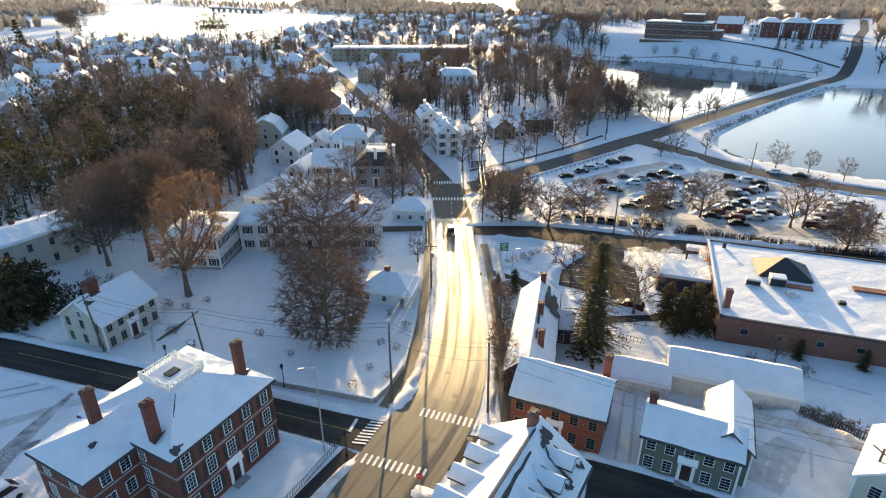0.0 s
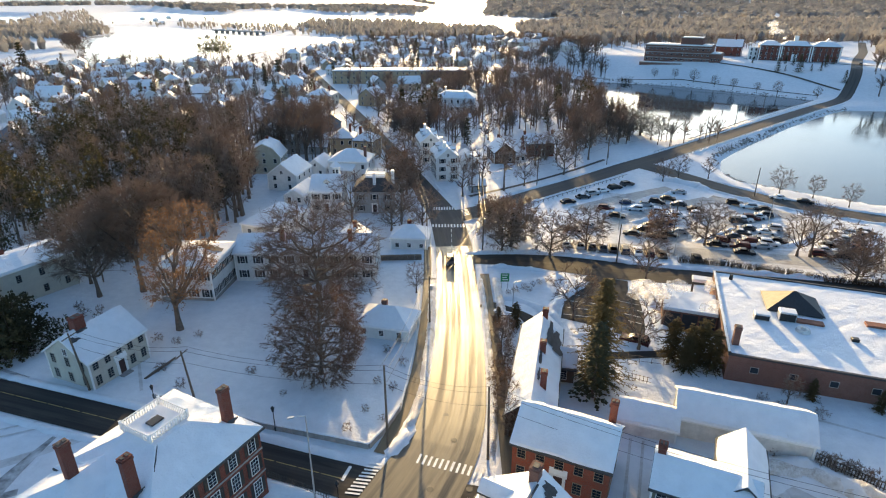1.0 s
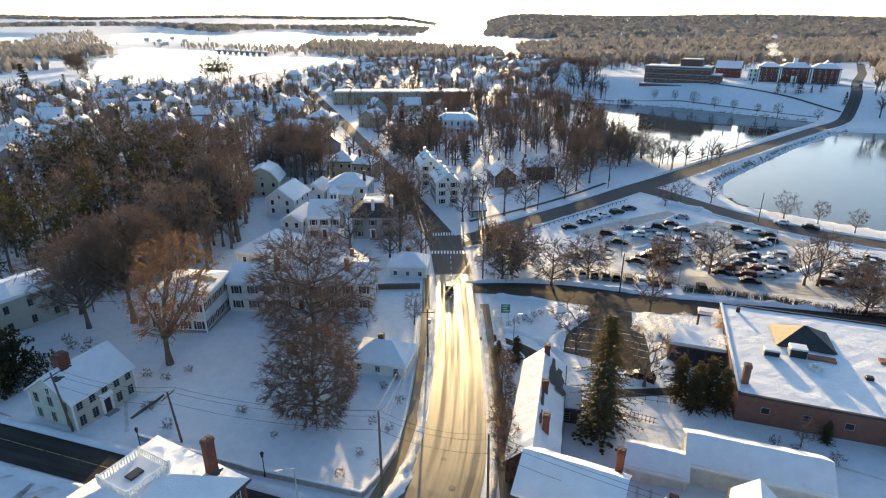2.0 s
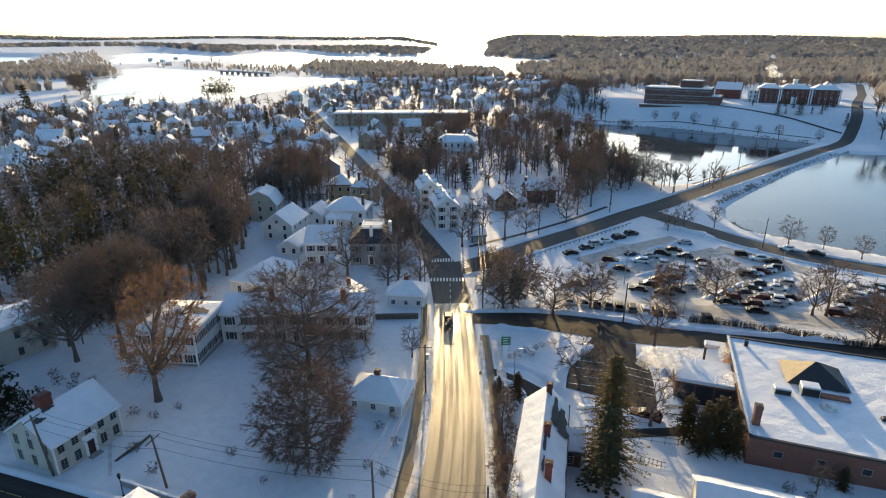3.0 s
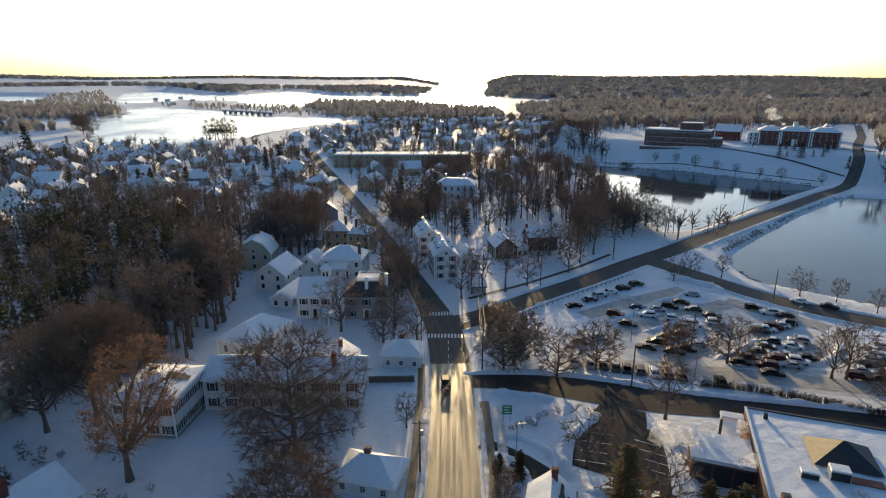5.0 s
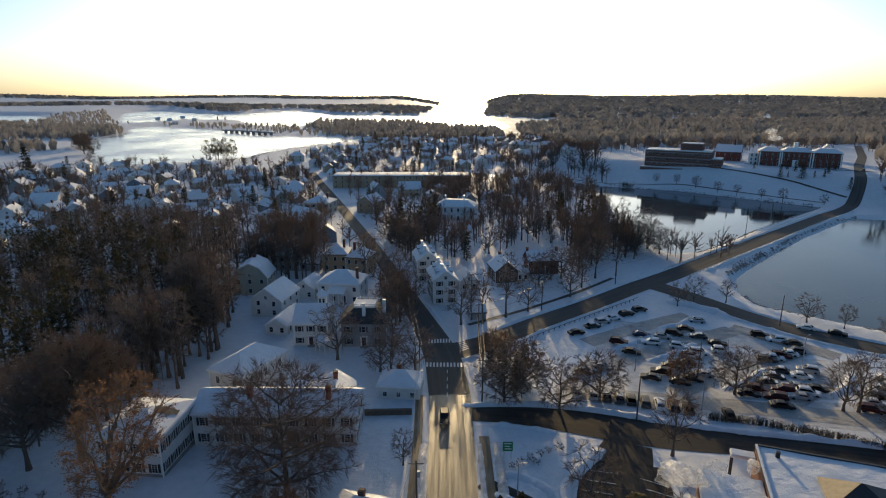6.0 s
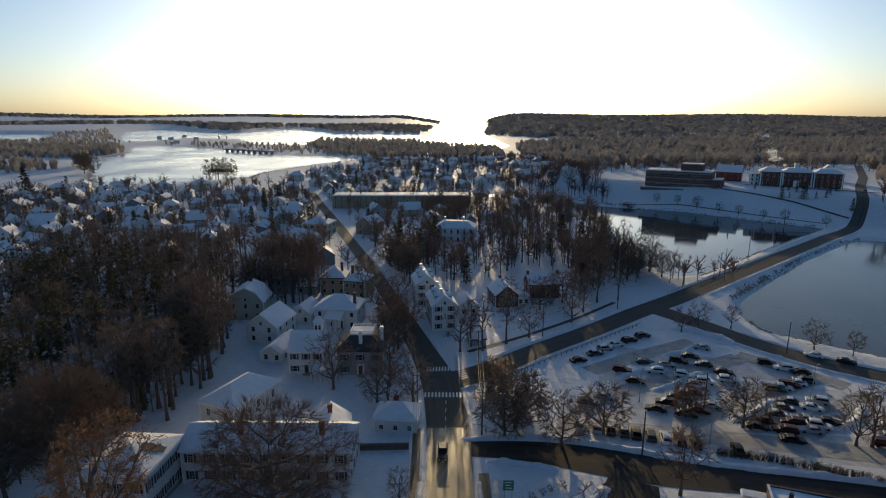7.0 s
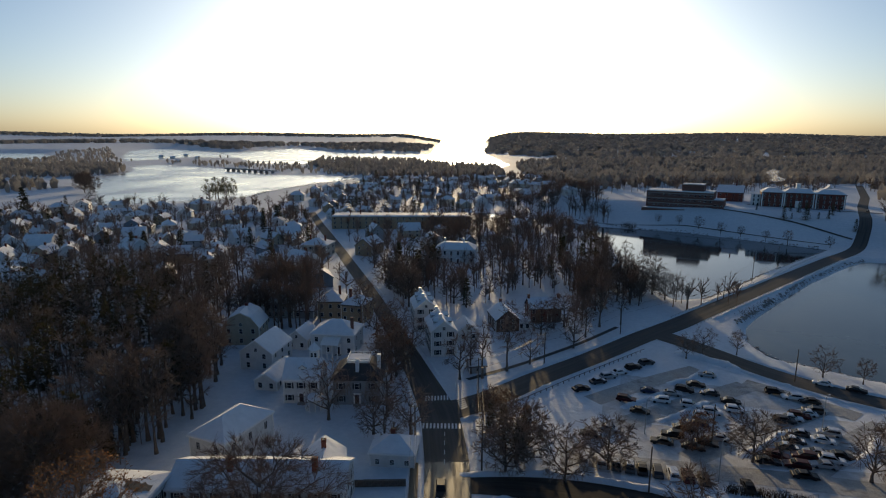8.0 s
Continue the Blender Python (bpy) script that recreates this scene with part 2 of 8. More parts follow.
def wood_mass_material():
    m = Mat("hazed_far_wood", 0.9, 0, 0.1)
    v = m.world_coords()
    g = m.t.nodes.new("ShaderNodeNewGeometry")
    # tree colours greyed and lightened to carry the haze of distance
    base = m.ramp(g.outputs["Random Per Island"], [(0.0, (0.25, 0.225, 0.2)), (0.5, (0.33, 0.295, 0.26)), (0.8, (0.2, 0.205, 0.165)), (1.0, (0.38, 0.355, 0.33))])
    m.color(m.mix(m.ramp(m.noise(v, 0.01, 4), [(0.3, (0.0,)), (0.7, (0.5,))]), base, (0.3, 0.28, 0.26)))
    # light passing through set high for the same haze
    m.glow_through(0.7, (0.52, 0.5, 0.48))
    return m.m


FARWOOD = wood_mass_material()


def steam_material():
    m = Mat("steam", 1.0, 0, 0)
    out = m.t.nodes["Material Output"]
    clear, veil, lit = m.t.nodes.new("ShaderNodeBsdfTransparent"), m.t.nodes.new("ShaderNodeMixShader"), m.t.nodes.new("ShaderNodeMixShader")
    tr, df = m.t.nodes.new("ShaderNodeBsdfTranslucent"), m.t.nodes.new("ShaderNodeBsdfDiffuse")
    tr.inputs[0].default_value = df.inputs[0].default_value = (0.85, 0.85, 0.85, 1)
    lit.inputs[0].default_value = 0.5
    m.link(tr.outputs[0], lit.inputs[1])
    m.link(df.outputs[0], lit.inputs[2])
    m.link(m.ramp(m.noise(m.world_coords(), 0.9, 5), [(0.3, (0.0,)), (0.7, (0.55,))]), veil.inputs[0])
    m.link(clear.outputs[0], veil.inputs[1])
    m.link(lit.outputs[0], veil.inputs[2])
    m.link(veil.outputs[0], out.inputs[0])
    return m.m


STEAM = steam_material()
CARPAINT = []
for nm, c in (("black", (0.012, 0.012, 0.014)), ("dark_grey", (0.05, 0.052, 0.055)), ("silver", (0.35, 0.36, 0.37)), ("white", (0.7, 0.7, 0.7)), ("dark_blue", (0.02, 0.035, 0.08)), ("dark_red", (0.07, 0.012, 0.012)), ("brown", (0.05, 0.038, 0.03))):
    CARPAINT.append((nm.replace("_", " "), plain(nm + "_car_paint", c, 0.5, 0.0, 0.08, 3.0, 0.3)))
TYRE = plain("tyre_rubber", (0.018, 0.018, 0.018), 0.85, 0, 0.2)


# ---- mesh tools ----
def mesh_of(name, verts, faces, mat=None):
    me = bpy.data.meshes.new(name)
    me.from_pydata([tuple(v) for v in verts], [], faces)
    if mat:
        me.materials.append(mat)
    me.update()
    return me


def finish(bm, name, mat):
    bmesh.ops.recalc_face_normals(bm, faces=bm.faces)
    me = bpy.data.meshes.new(name)
    bm.to_mesh(me)
    bm.free()
    me.materials.append(mat)
    return me


def part(name, bm, mat, parent=None, label="", m=None):
    """Links a bmesh or mesh as one object under a thing or a part."""
    me = finish(bm, name, mat) if isinstance(bm, bmesh.types.BMesh) else bm
    ob = new(name, me)
    if parent is not None:
        ob.parent = parent
    if m is not None:
        ob.matrix_basis = m
    return tagged(ob, label)


def thing(name, label, category, m, group="", kind=""):
    ob = new(name)
    ob.empty_display_size = 0.3
    ob.matrix_basis = m
    return tagged(ob, label, category, group, kind)


def box(bm, x0, x1, y0, y1, z0, z1):
    v = [bm.verts.new((x, y, z)) for x in (x0, x1) for y in (y0, y1) for z in (z0, z1)]
    for f in ((0, 1, 3, 2), (4, 6, 7, 5), (0, 4, 5, 1), (2, 3, 7, 6), (0, 2, 6, 4), (1, 5, 7, 3)):
        bm.faces.new([v[i] for i in f])
    return bm


def boxes(*specs):
    bm = bmesh.new()
    for s in specs:
        box(bm, *s)
    return bm


def rounded(bm, r=0.03, seg=1):
    bmesh.ops.bevel(bm, geom=list(bm.edges), offset=r, segments=seg, affect="EDGES")
    return bm


def prism(profile, x0, x1, bm=None):
    """A closed outline in (y, z), drawn out along x."""
    bm = bm or bmesh.new()
    a = [bm.verts.new((x0, y, z)) for y, z in profile]
    b = [bm.verts.new((x1, y, z)) for y, z in profile]
    n = len(profile)
    bm.faces.new(a)
    bm.faces.new(b[::-1])
    for i in range(n):
        bm.faces.new((a[i], b[i], b[(i + 1) % n], a[(i + 1) % n]))
    return bm


def tube(bm, pts, radii, sides=6, cap=True):
    rings = []
    for i, p in enumerate(pts):
        p = Vector(p)
        d = (Vector(pts[min(i + 1, len(pts) - 1)]) - Vector(pts[max(i - 1, 0)])).normalized()
        u = d.orthogonal().normalized()
        w = d.cross(u)
        rings.append([bm.verts.new(p + radii[i] * (math.cos(6.2832 * k / sides) * u + math.sin(6.2832 * k / sides) * w)) for k in range(sides)])
    for a, b in zip(rings, rings[1:]):
        for k in range(sides):
            bm.faces.new((a[k], a[(k + 1) % sides], b[(k + 1) % sides], b[k]))
    if cap:
        bm.faces.new(rings[-1])
        bm.faces.new(rings[0][::-1])
    return bm


def smooth(a, b, v):
    t = np.clip((v - a) / (b - a), 0, 1)
    return t * t * (3 - 2 * t)


# ---- the lie of the land ----
WATER_Z = -4.0
POND_A = [(20, 520), (65, 490), (93, 466), (108, 443), (128, 433), (162, 418), (188, 392), (211, 369), (223, 357), (214, 350), (187, 327), (153, 297), (125, 270), (106, 253), (94, 251), (91, 266), (88, 298), (95, 340), (101, 377), (93, 431), (62, 465), (10, 500)]
POND_B = [(99, 205), (105, 218), (116, 230), (132, 247), (166, 280), (203, 312), (220, 324), (240, 321), (300, 332), (420, 300), (420, 120), (200, 130), (126, 167), (114, 177), (101, 188), (98, 196)]
LAKE = [(-330, 520), (-290, 573), (-251, 583), (-205, 625), (-206, 685), (-174, 802), (-132, 873), (-132, 930), (-291, 988), (-380, 1109), (-589, 1259), (-696, 1301), (-545, 1020), (-535, 867), (-421, 713), (-368, 620)]
BAY = [(-1231, 2189), (-1310, 2719), (-785, 2092), (-726, 2783), (-391, 2126), (-92, 2027), (12, 1654), (-2, 1340), (-73, 1475), (-344, 1557), (-305, 1274), (-428, 1316), (-573, 1614), (-726, 1683), (-726, 1406), (-788, 1432)]
SOUND = [(-59, 1336), (-63, 2856), (-60, 4900), (300, 4900), (215, 3143), (131, 2045), (137, 1275), (96, 1150), (10, 1292)]
STRIP = [(-1900, 1900), (-1326, 1985), (-1054, 1582), (-1028, 1360), (-1500, 1300)]


def inside_by(poly, x, y):
    """Signed distance to an outline, positive inside."""
    x, y = np.asarray(x, float), np.asarray(y, float)
    best, odd = np.full(x.shape, 1e9), np.zeros(x.shape, bool)
    for (ax, ay), (bx, by) in zip(poly, poly[1:] + poly[:1]):
        dx, dy = bx - ax, by - ay
        k = np.clip(((x - ax) * dx + (y - ay) * dy) / (dx * dx + dy * dy), 0, 1)
        best = np.minimum(best, np.hypot(x - ax - k * dx, y - ay - k * dy))
        if dy:
            odd ^= ((ay > y) != (by > y)) & (x < ax + (y - ay) / dy * dx)
    return np.where(odd, best, -best)


def lie(x, y):
    """Height of the ground before the water is cut into it."""
    x, y = np.asarray(x, float), np.asarray(y, float)
    z = np.interp(y, [-50, 39, 60, 90, 126, 150, 201], [2.8, 2.8, 2.4, 0.8, -0.6, -2.2, -2.6])
    u = (x - 128) * 0.626 + (y - 433) * 0.78
    z = z + 13.5 * smooth(4, 52, u) * smooth(60, 110, x) * smooth(900, 600, y)
    side = smooth(60, 500, np.abs(x - 80))
    z = z + smooth(1500, 2600, y) * (14 * np.sin(x * 0.0016 + 1) ** 2 + 8) * side
    return z + smooth(2900, 4700, y) * (40 + 7 * np.sin(x * 0.0011 + 0.6)) * side


def ground_at(x, y):
    z = lie(x, y)
    for poly in (POND_A, POND_B, LAKE, BAY, SOUND, STRIP):
        s = inside_by(poly, x, y)
        soft = 5.0 if poly in (POND_A, POND_B) else 25.0
        z = np.where(s > -soft, np.minimum(z, WATER_Z - 0.6 * s / soft * 1.0 + (z - WATER_Z) * smooth(0, -soft, s)), z)
    return z


def gz(x, y):
    return float(lie(x, y))


def spaced(stops):
    out = []
    for a, b, step in stops:
        out += list(np.arange(a, b, step))
    return np.array(out + [stops[-1][1]])


def build_ground():
    xs = spaced([(-4900, -1500, 340), (-1500, -600, 60), (-600, -180, 20), (-180, 330, 3), (330, 480, 10), (480, 1500, 60), (1500, 4900, 340)])
    ys = spaced([(-900, -60, 60), (-60, 0, 12), (0, 486, 3), (486, 900, 12), (900, 2400, 50), (2400, 4900, 125)])
    X, Y = np.meshgrid(xs, ys)
    Z = ground_at(X, Y)
    nx, ny = len(xs), len(ys)
    verts = np.stack([X.ravel(), Y.ravel(), Z.ravel()], 1)
    faces = [(j * nx + i, j * nx + i + 1, (j + 1) * nx + i + 1, (j + 1) * nx + i) for j in range(ny - 1) for i in range(nx - 1)]
    ob = new("ground", mesh_of("ground", verts, faces, SNOW))
    for p in ob.data.polygons:
        p.use_smooth = True
    tagged(ob, "snow-covered ground of a small town, blue in the shade", "ground", kind="structure")


build_ground()


def sheet(name, poly, z, mat, label, category):
    bm = bmesh.new()
    bm.faces.new([bm.verts.new((x, y, z)) for x, y in poly])
    bmesh.ops.triangulate(bm, faces=bm.faces)
    ob = part(name, bm, mat)
    if ob.data.polygons[0].normal.z < 0:
        ob.data.flip_normals()
    return tagged(ob, label, category, kind="structure")


def grown(poly, d):
    cx, cy = sum(p[0] for p in poly) / len(poly), sum(p[1] for p in poly) / len(poly)
    return [(x + d * (x - cx) / math.hypot(x - cx, y - cy), y + d * (y - cy) / math.hypot(x - cx, y - cy)) for x, y in poly]


def water_box(name, x0, x1, y0, y1, mat, label):
    sheet(name, [(x0, y0), (x1, y0), (x1, y1), (x0, y1)], WATER_Z, mat, label, "water")


sheet("water", grown(POND_A, 4), WATER_Z, WATER, "still dark mill pond with mirror reflections", "water")
sheet("water", grown(POND_B, 4), WATER_Z, ICE, "grey frozen pond beside the causeway", "water")
water_box("water", -900, 0 - 100, 500, 1330, LAKEICE, "bright frozen inlet with drifted snow")
water_box("water", -2200, 700, 1331, 4900, LAKEICE, "bright distant bay under the low sun")
water_box("water", -99.9, 700, 1100, 1330.9, LAKEICE, "bright distant bay under the low sun")
water_box("water", -4900, -2200.1, 1331, 4900, LAKEICE, "bright distant bay under the low sun")
water_box("water", 700.1, 4900, 3500, 4900, LAKEICE, "bright distant bay under the low sun")


# ---- roads ----
def resample(path, step):
    out = []
    for (ax, ay, aw), (bx, by, bw) in zip(path, path[1:]):
        n = max(1, int(math.hypot(bx - ax, by - ay) / step))
        out += [(ax + (bx - ax) * i / n, ay + (by - ay) * i / n, aw + (bw - aw) * i / n) for i in range(n)]
    out.append(path[-1])
    for _ in range(6):
        out = [out[0]] + [tuple((a[k] + 2 * b[k] + c[k]) / 4 for k in range(3)) for a, b, c in zip(out, out[1:], out[2:])] + [out[-1]]
    return out


def ribbon(name, path, lift, mat, label, category, across=4, z=None):
    """A strip of the given widths along a path of (x, y, width), laid on the ground."""
    pts = resample(path, 3.0)
    verts, uvs, faces, run = [], [], [], 0.0
    for i, (x, y, w) in enumerate(pts):
        a, b = pts[max(i - 1, 0)], pts[min(i + 1, len(pts) - 1)]
        d = math.hypot(b[0] - a[0], b[1] - a[1]) or 1
        nx, ny = (b[1] - a[1]) / d, -(b[0] - a[0]) / d
        if i:
            run += math.hypot(x - pts[i - 1][0], y - pts[i - 1][1])
        for k in range(across + 1):
            s = (k / across - 0.5) * w
            px, py = x + nx * s, y + ny * s
            h = gz(px, py) if z is None else z
            verts.append((px, py, h + lift))
            uvs.append((s, run))
    m = across + 1
    for i in range(len(pts) - 1):
        for k in range(across):
            faces.append((i * m + k, i * m + k + 1, (i + 1) * m + k + 1, (i + 1) * m + k))
    me = mesh_of(name, verts, faces, mat)
    lay = me.uv_layers.new()
    for loop in me.loops:
        lay.data[loop.index].uv = uvs[loop.vertex_index]
    ob = new(name, me)
    if me.polygons[0].normal.z < 0:
        me.flip_normals()
    return tagged(ob, label, category, kind="structure")


MAIN = [(-70, -220, 9.5), (-19, 0, 9.5), (-8.0, 42, 9.4), (-4.2, 49.5, 10.6), (-0.4, 55.4, 10.4), (1.4, 62, 8.8), (2.4, 70, 8.2), (3.0, 90, 7.8), (3.0, 110, 8.0), (2.7, 128, 8.6), (1.2, 150, 9.0), (-4.2, 171, 7.2), (-10, 192, 6.4), (-18, 220, 6.0), (-32, 265, 6), (-60, 350, 6), (-88, 432, 6), (-110, 500, 6)]
CROSS_L = [(-120, 90, 5.8), (-90, 78, 5.8), (-65, 70.4, 5.8), (-44, 63.8, 5.6), (-20, 56.2, 4.9), (-9, 52.6, 4.8), (-3, 50.6, 6.0)]
CROSS_R = [(-2, 50.6, 6), (6, 49.3, 6), (14, 46.5, 6), (24, 42.5, 6), (33, 38, 6), (60, 26, 6), (90, 14, 6)]
SIDE = [(3, 152, 9), (12, 157, 8), (26, 170.5, 7.5), (45, 186, 7.5), (66, 205, 8), (79, 215, 8.5), (106, 239, 8), (148, 276, 8), (204, 325, 7.6), (224, 341, 7.4), (241, 358, 7), (256, 376, 6.6), (270, 398, 6.4), (298, 440, 6.4), (344, 503, 6.4), (420, 620, 6.4)]
LAKESIDE = [(72, 206, 9), (80, 194, 8), (89, 177, 7.5), (100, 163, 7.5), (118, 150, 7.5), (160, 130, 7.5), (220, 105, 7.5)]
DRIVE = [(5, 120, 5), (12, 120.2, 5.4), (20, 119.6, 8), (30, 116.2, 9.6), (39.5, 112.6, 9.4), (49.5, 110.6, 7.6), (58, 109.2, 6.4), (68, 107.4, 6.2), (78, 105, 6), (120, 96, 5.6)]
# far asphalt's colour stands in for shade; it switches at the shadow's edge
SHADE_FROM = next(i for i, p in enumerate(MAIN) if p[1] == 128)
ribbon("road", MAIN[:SHADE_FROM + 1], 0.1, ROAD_MAIN, "salt-streaked wet main street lit by the low sun", "road", 6)
ribbon("road", MAIN[SHADE_FROM:], 0.1, ROAD_FAR, "main street between the houses, asphalt darkened for the shade there", "road", 4)
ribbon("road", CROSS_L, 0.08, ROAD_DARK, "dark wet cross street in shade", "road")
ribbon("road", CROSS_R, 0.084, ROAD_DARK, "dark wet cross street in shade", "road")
ribbon("road", SIDE, 0.09, ROAD_FAR, "salted road that crosses the causeway", "road")
ribbon("road", LAKESIDE, 0.07, ROAD_FAR, "sanded road along the frozen pond", "road")
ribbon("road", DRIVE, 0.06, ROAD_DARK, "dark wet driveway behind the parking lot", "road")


# ---- trees ----
class Soup:
    """Vertices and faces gathered cheaply."""

    def __init__(self):
        self.v, self.f = [], []

    def tube(self, pts, rad, sides):
        base, first = None, len(self.v)
        for i, p in enumerate(pts):
            d = (pts[min(i + 1, len(pts) - 1)] - pts[max(i - 1, 0)]).normalized()
            u = d.orthogonal().normalized()
            w = d.cross(u)
            ring = len(self.v)
            for k in range(sides):
                a = 6.2832 * k / sides
                self.v.append(p + rad[i] * (math.cos(a) * u + math.sin(a) * w))
            if base is not None:
                for k in range(sides):
                    self.f.append((base + k, base + (k + 1) % sides, ring + (k + 1) % sides, ring + k))
            base = ring
        return first

    def spike(self, p, q, r):
        d = (q - p).normalized()
        u = d.orthogonal().normalized() * r
        w = d.cross(u)
        b = len(self.v)
        self.v += [p + u, p - 0.5 * u + 0.87 * w, p - 0.5 * u - 0.87 * w, q]
        self.f += [(b, b + 1, b + 3), (b + 1, b + 2, b + 3), (b + 2, b, b + 3)]

    def leaf(self, p, n, u, size):
        w = n.cross(u).normalized() * size * 0.6
        u = u * size
        b = len(self.v)
        self.v += [p, p + 0.5 * u + w, p + u, p + 0.5 * u - w]
        self.f += [(b, b + 1, b + 2), (b, b + 2, b + 3)]

    def mesh(self, name, mat):
        return mesh_of(name, self.v, self.f, mat)


def crowned_tree(seed, height, radius, base, tips, limbs=9, peak=0.45, blunt=2.0, lean=(0.0, 0.0), leaves=0, leafmat=None, leaf_size=0.3, twigs=4, twig=0.028, reach=0.09, stout=1.0, mould=None, hollow=0.55, rise=0.9):
    """A tree whose limbs, boughs and twigs fill a crown: its foot at base, its widest part at peak, both as shares of the height."""
    rng = random.Random(seed)
    wood, crown, leafy = Soup(), Soup(), Soup()
    tr = (height * 0.0135 + 0.06) * stout
    z0, lx, ly = height * base, lean[0], lean[1]

    def wide(u):
        v = (u - peak) / (1 - peak if u > peak else peak + 0.12)
        return max(0.0, 1 - abs(v) ** blunt) ** 0.5
    spots = []
    while len(spots) < tips:
        u = rng.random()
        if rng.random() > wide(u) ** 1.3:
            continue
        a, k = rng.uniform(0, 6.2832), hollow + (1 - hollow) * rng.random() ** 0.6
        bulge = 1 + 0.16 * math.sin(3 * a + seed) + 0.1 * math.sin(5 * a + 9 * u + seed)
        r = radius * wide(u) * k * bulge
        spots.append(Vector((r * math.cos(a) + lx * u, r * math.sin(a) + ly * u, z0 + (height - z0) * (u if u < peak else peak + (u - peak) * (0.75 + 0.25 * k)))))

    def groups(pts, n):
        heads = [pts[0]]
        while len(heads) < min(n, len(pts)):
            heads.append(max(pts, key=lambda p: min((p - h).length_squared for h in heads)))
        lots = [[] for _ in heads]
        for p in pts:
            lots[min(range(len(heads)), key=lambda i: (p - heads[i]).length_squared)].append(p)
        return [g for g in lots if g]

    def bough(p, q, up, n, wob):
        mid = p.lerp(q, 0.5) + Vector((0, 0, up * (q - p).length))
        out = []
        for i in range(n + 1):
            t = i / n
            out.append(p * (1 - t) ** 2 + mid * 2 * t * (1 - t) + q * t * t + Vector((rng.uniform(-wob, wob), rng.uniform(-wob, wob), rng.uniform(-wob, wob))) * (0 < i < n))
        return out
    top = height * (0.86 if peak < 0.4 else 0.72)
    stem = [Vector((lx * max(0, (z - z0) / (height - z0)) * 0.8 + rng.uniform(-0.12, 0.12) * (z > 0), ly * max(0, (z - z0) / (height - z0)) * 0.8 + rng.uniform(-0.12, 0.12) * (z > 0), z)) for z in [-0.3] + [top * i / 7 for i in range(1, 8)]]
    first = wood.tube(stem, [tr * 1.45] + [tr * (1 - 0.12 * i) for i in range(1, 8)], 7)

    def on_stem(z):
        k = min(6.999, max(0.3, (z + 0.3) / (top + 0.3) * 7))
        return stem[int(k)].lerp(stem[int(k) + 1], k - int(k)), int(k)
    for lot in groups(spots, limbs):
        c = sum(lot, Vector()) / len(lot)
        p0, _ = on_stem(c.z)
        side = math.hypot(c.x - p0.x, c.y - p0.y)
        p, j = on_stem(min(top, max(height * max(0.06, base * 0.75), c.z - rise * side - 0.5)))
        path = bough(p, p.lerp(c, 1.08), -0.1 if rise > 0.3 else 0.05, 5, 0.025 * height * 0.5)
        foot = wood.tube(path, [tr * (0.55 - 0.09 * i) * (1.15 - 0.5 * p.z / height) for i in range(6)], 5)
        wood.f.append((first + 7 * j, first + 7 * j + 1, foot))
        for sub in groups(lot, max(2, len(lot) // 6)):
            d = sum(sub, Vector()) / len(sub)
            at = min(range(2, 6), key=lambda i: (path[i] - d).length_squared)
            at = max(1, at - 1)
            bp = bough(path[at], d, 0.06, 3, 0.12)
            crown.tube(bp, [max(0.03, tr * r) for r in (0.17, 0.12, 0.08, 0.04)], 3)
            for q in sub:
                r0 = bp[2].lerp(bp[3], rng.random())
                crown.spike(r0, q, twig * 1.5)
                for _ in range(twigs):
                    m = r0.lerp(q, rng.uniform(0.25, 1.0))
                    way = (q - r0).normalized() * 0.8 + (q - p0).normalized() * 0.7 + Vector((rng.uniform(-1, 1), rng.uniform(-1, 1), rng.uniform(-0.7, 0.8))) * 0.8
                    e = m + way.normalized() * height * reach * rng.uniform(0.6, 1.2)
                    crown.spike(m, e, twig)
                    for _ in range(leaves):
                        nrm = Vector((rng.uniform(-1, 1), rng.uniform(-1, 1), rng.uniform(-0.4, 1))).normalized()
                        leafy.leaf(m.lerp(e, rng.random()) + nrm * rng.uniform(0, leaf_size), nrm, nrm.orthogonal().normalized(), leaf_size * rng.uniform(0.6, 1.3))
    out = [("trunk", wood.mesh("trunk", BARK)), ("crown", crown.mesh("crown", mould or TWIG))]
    if leaves:
        out.append(("leaves", leafy.mesh("leaves", leafmat)))
    return out


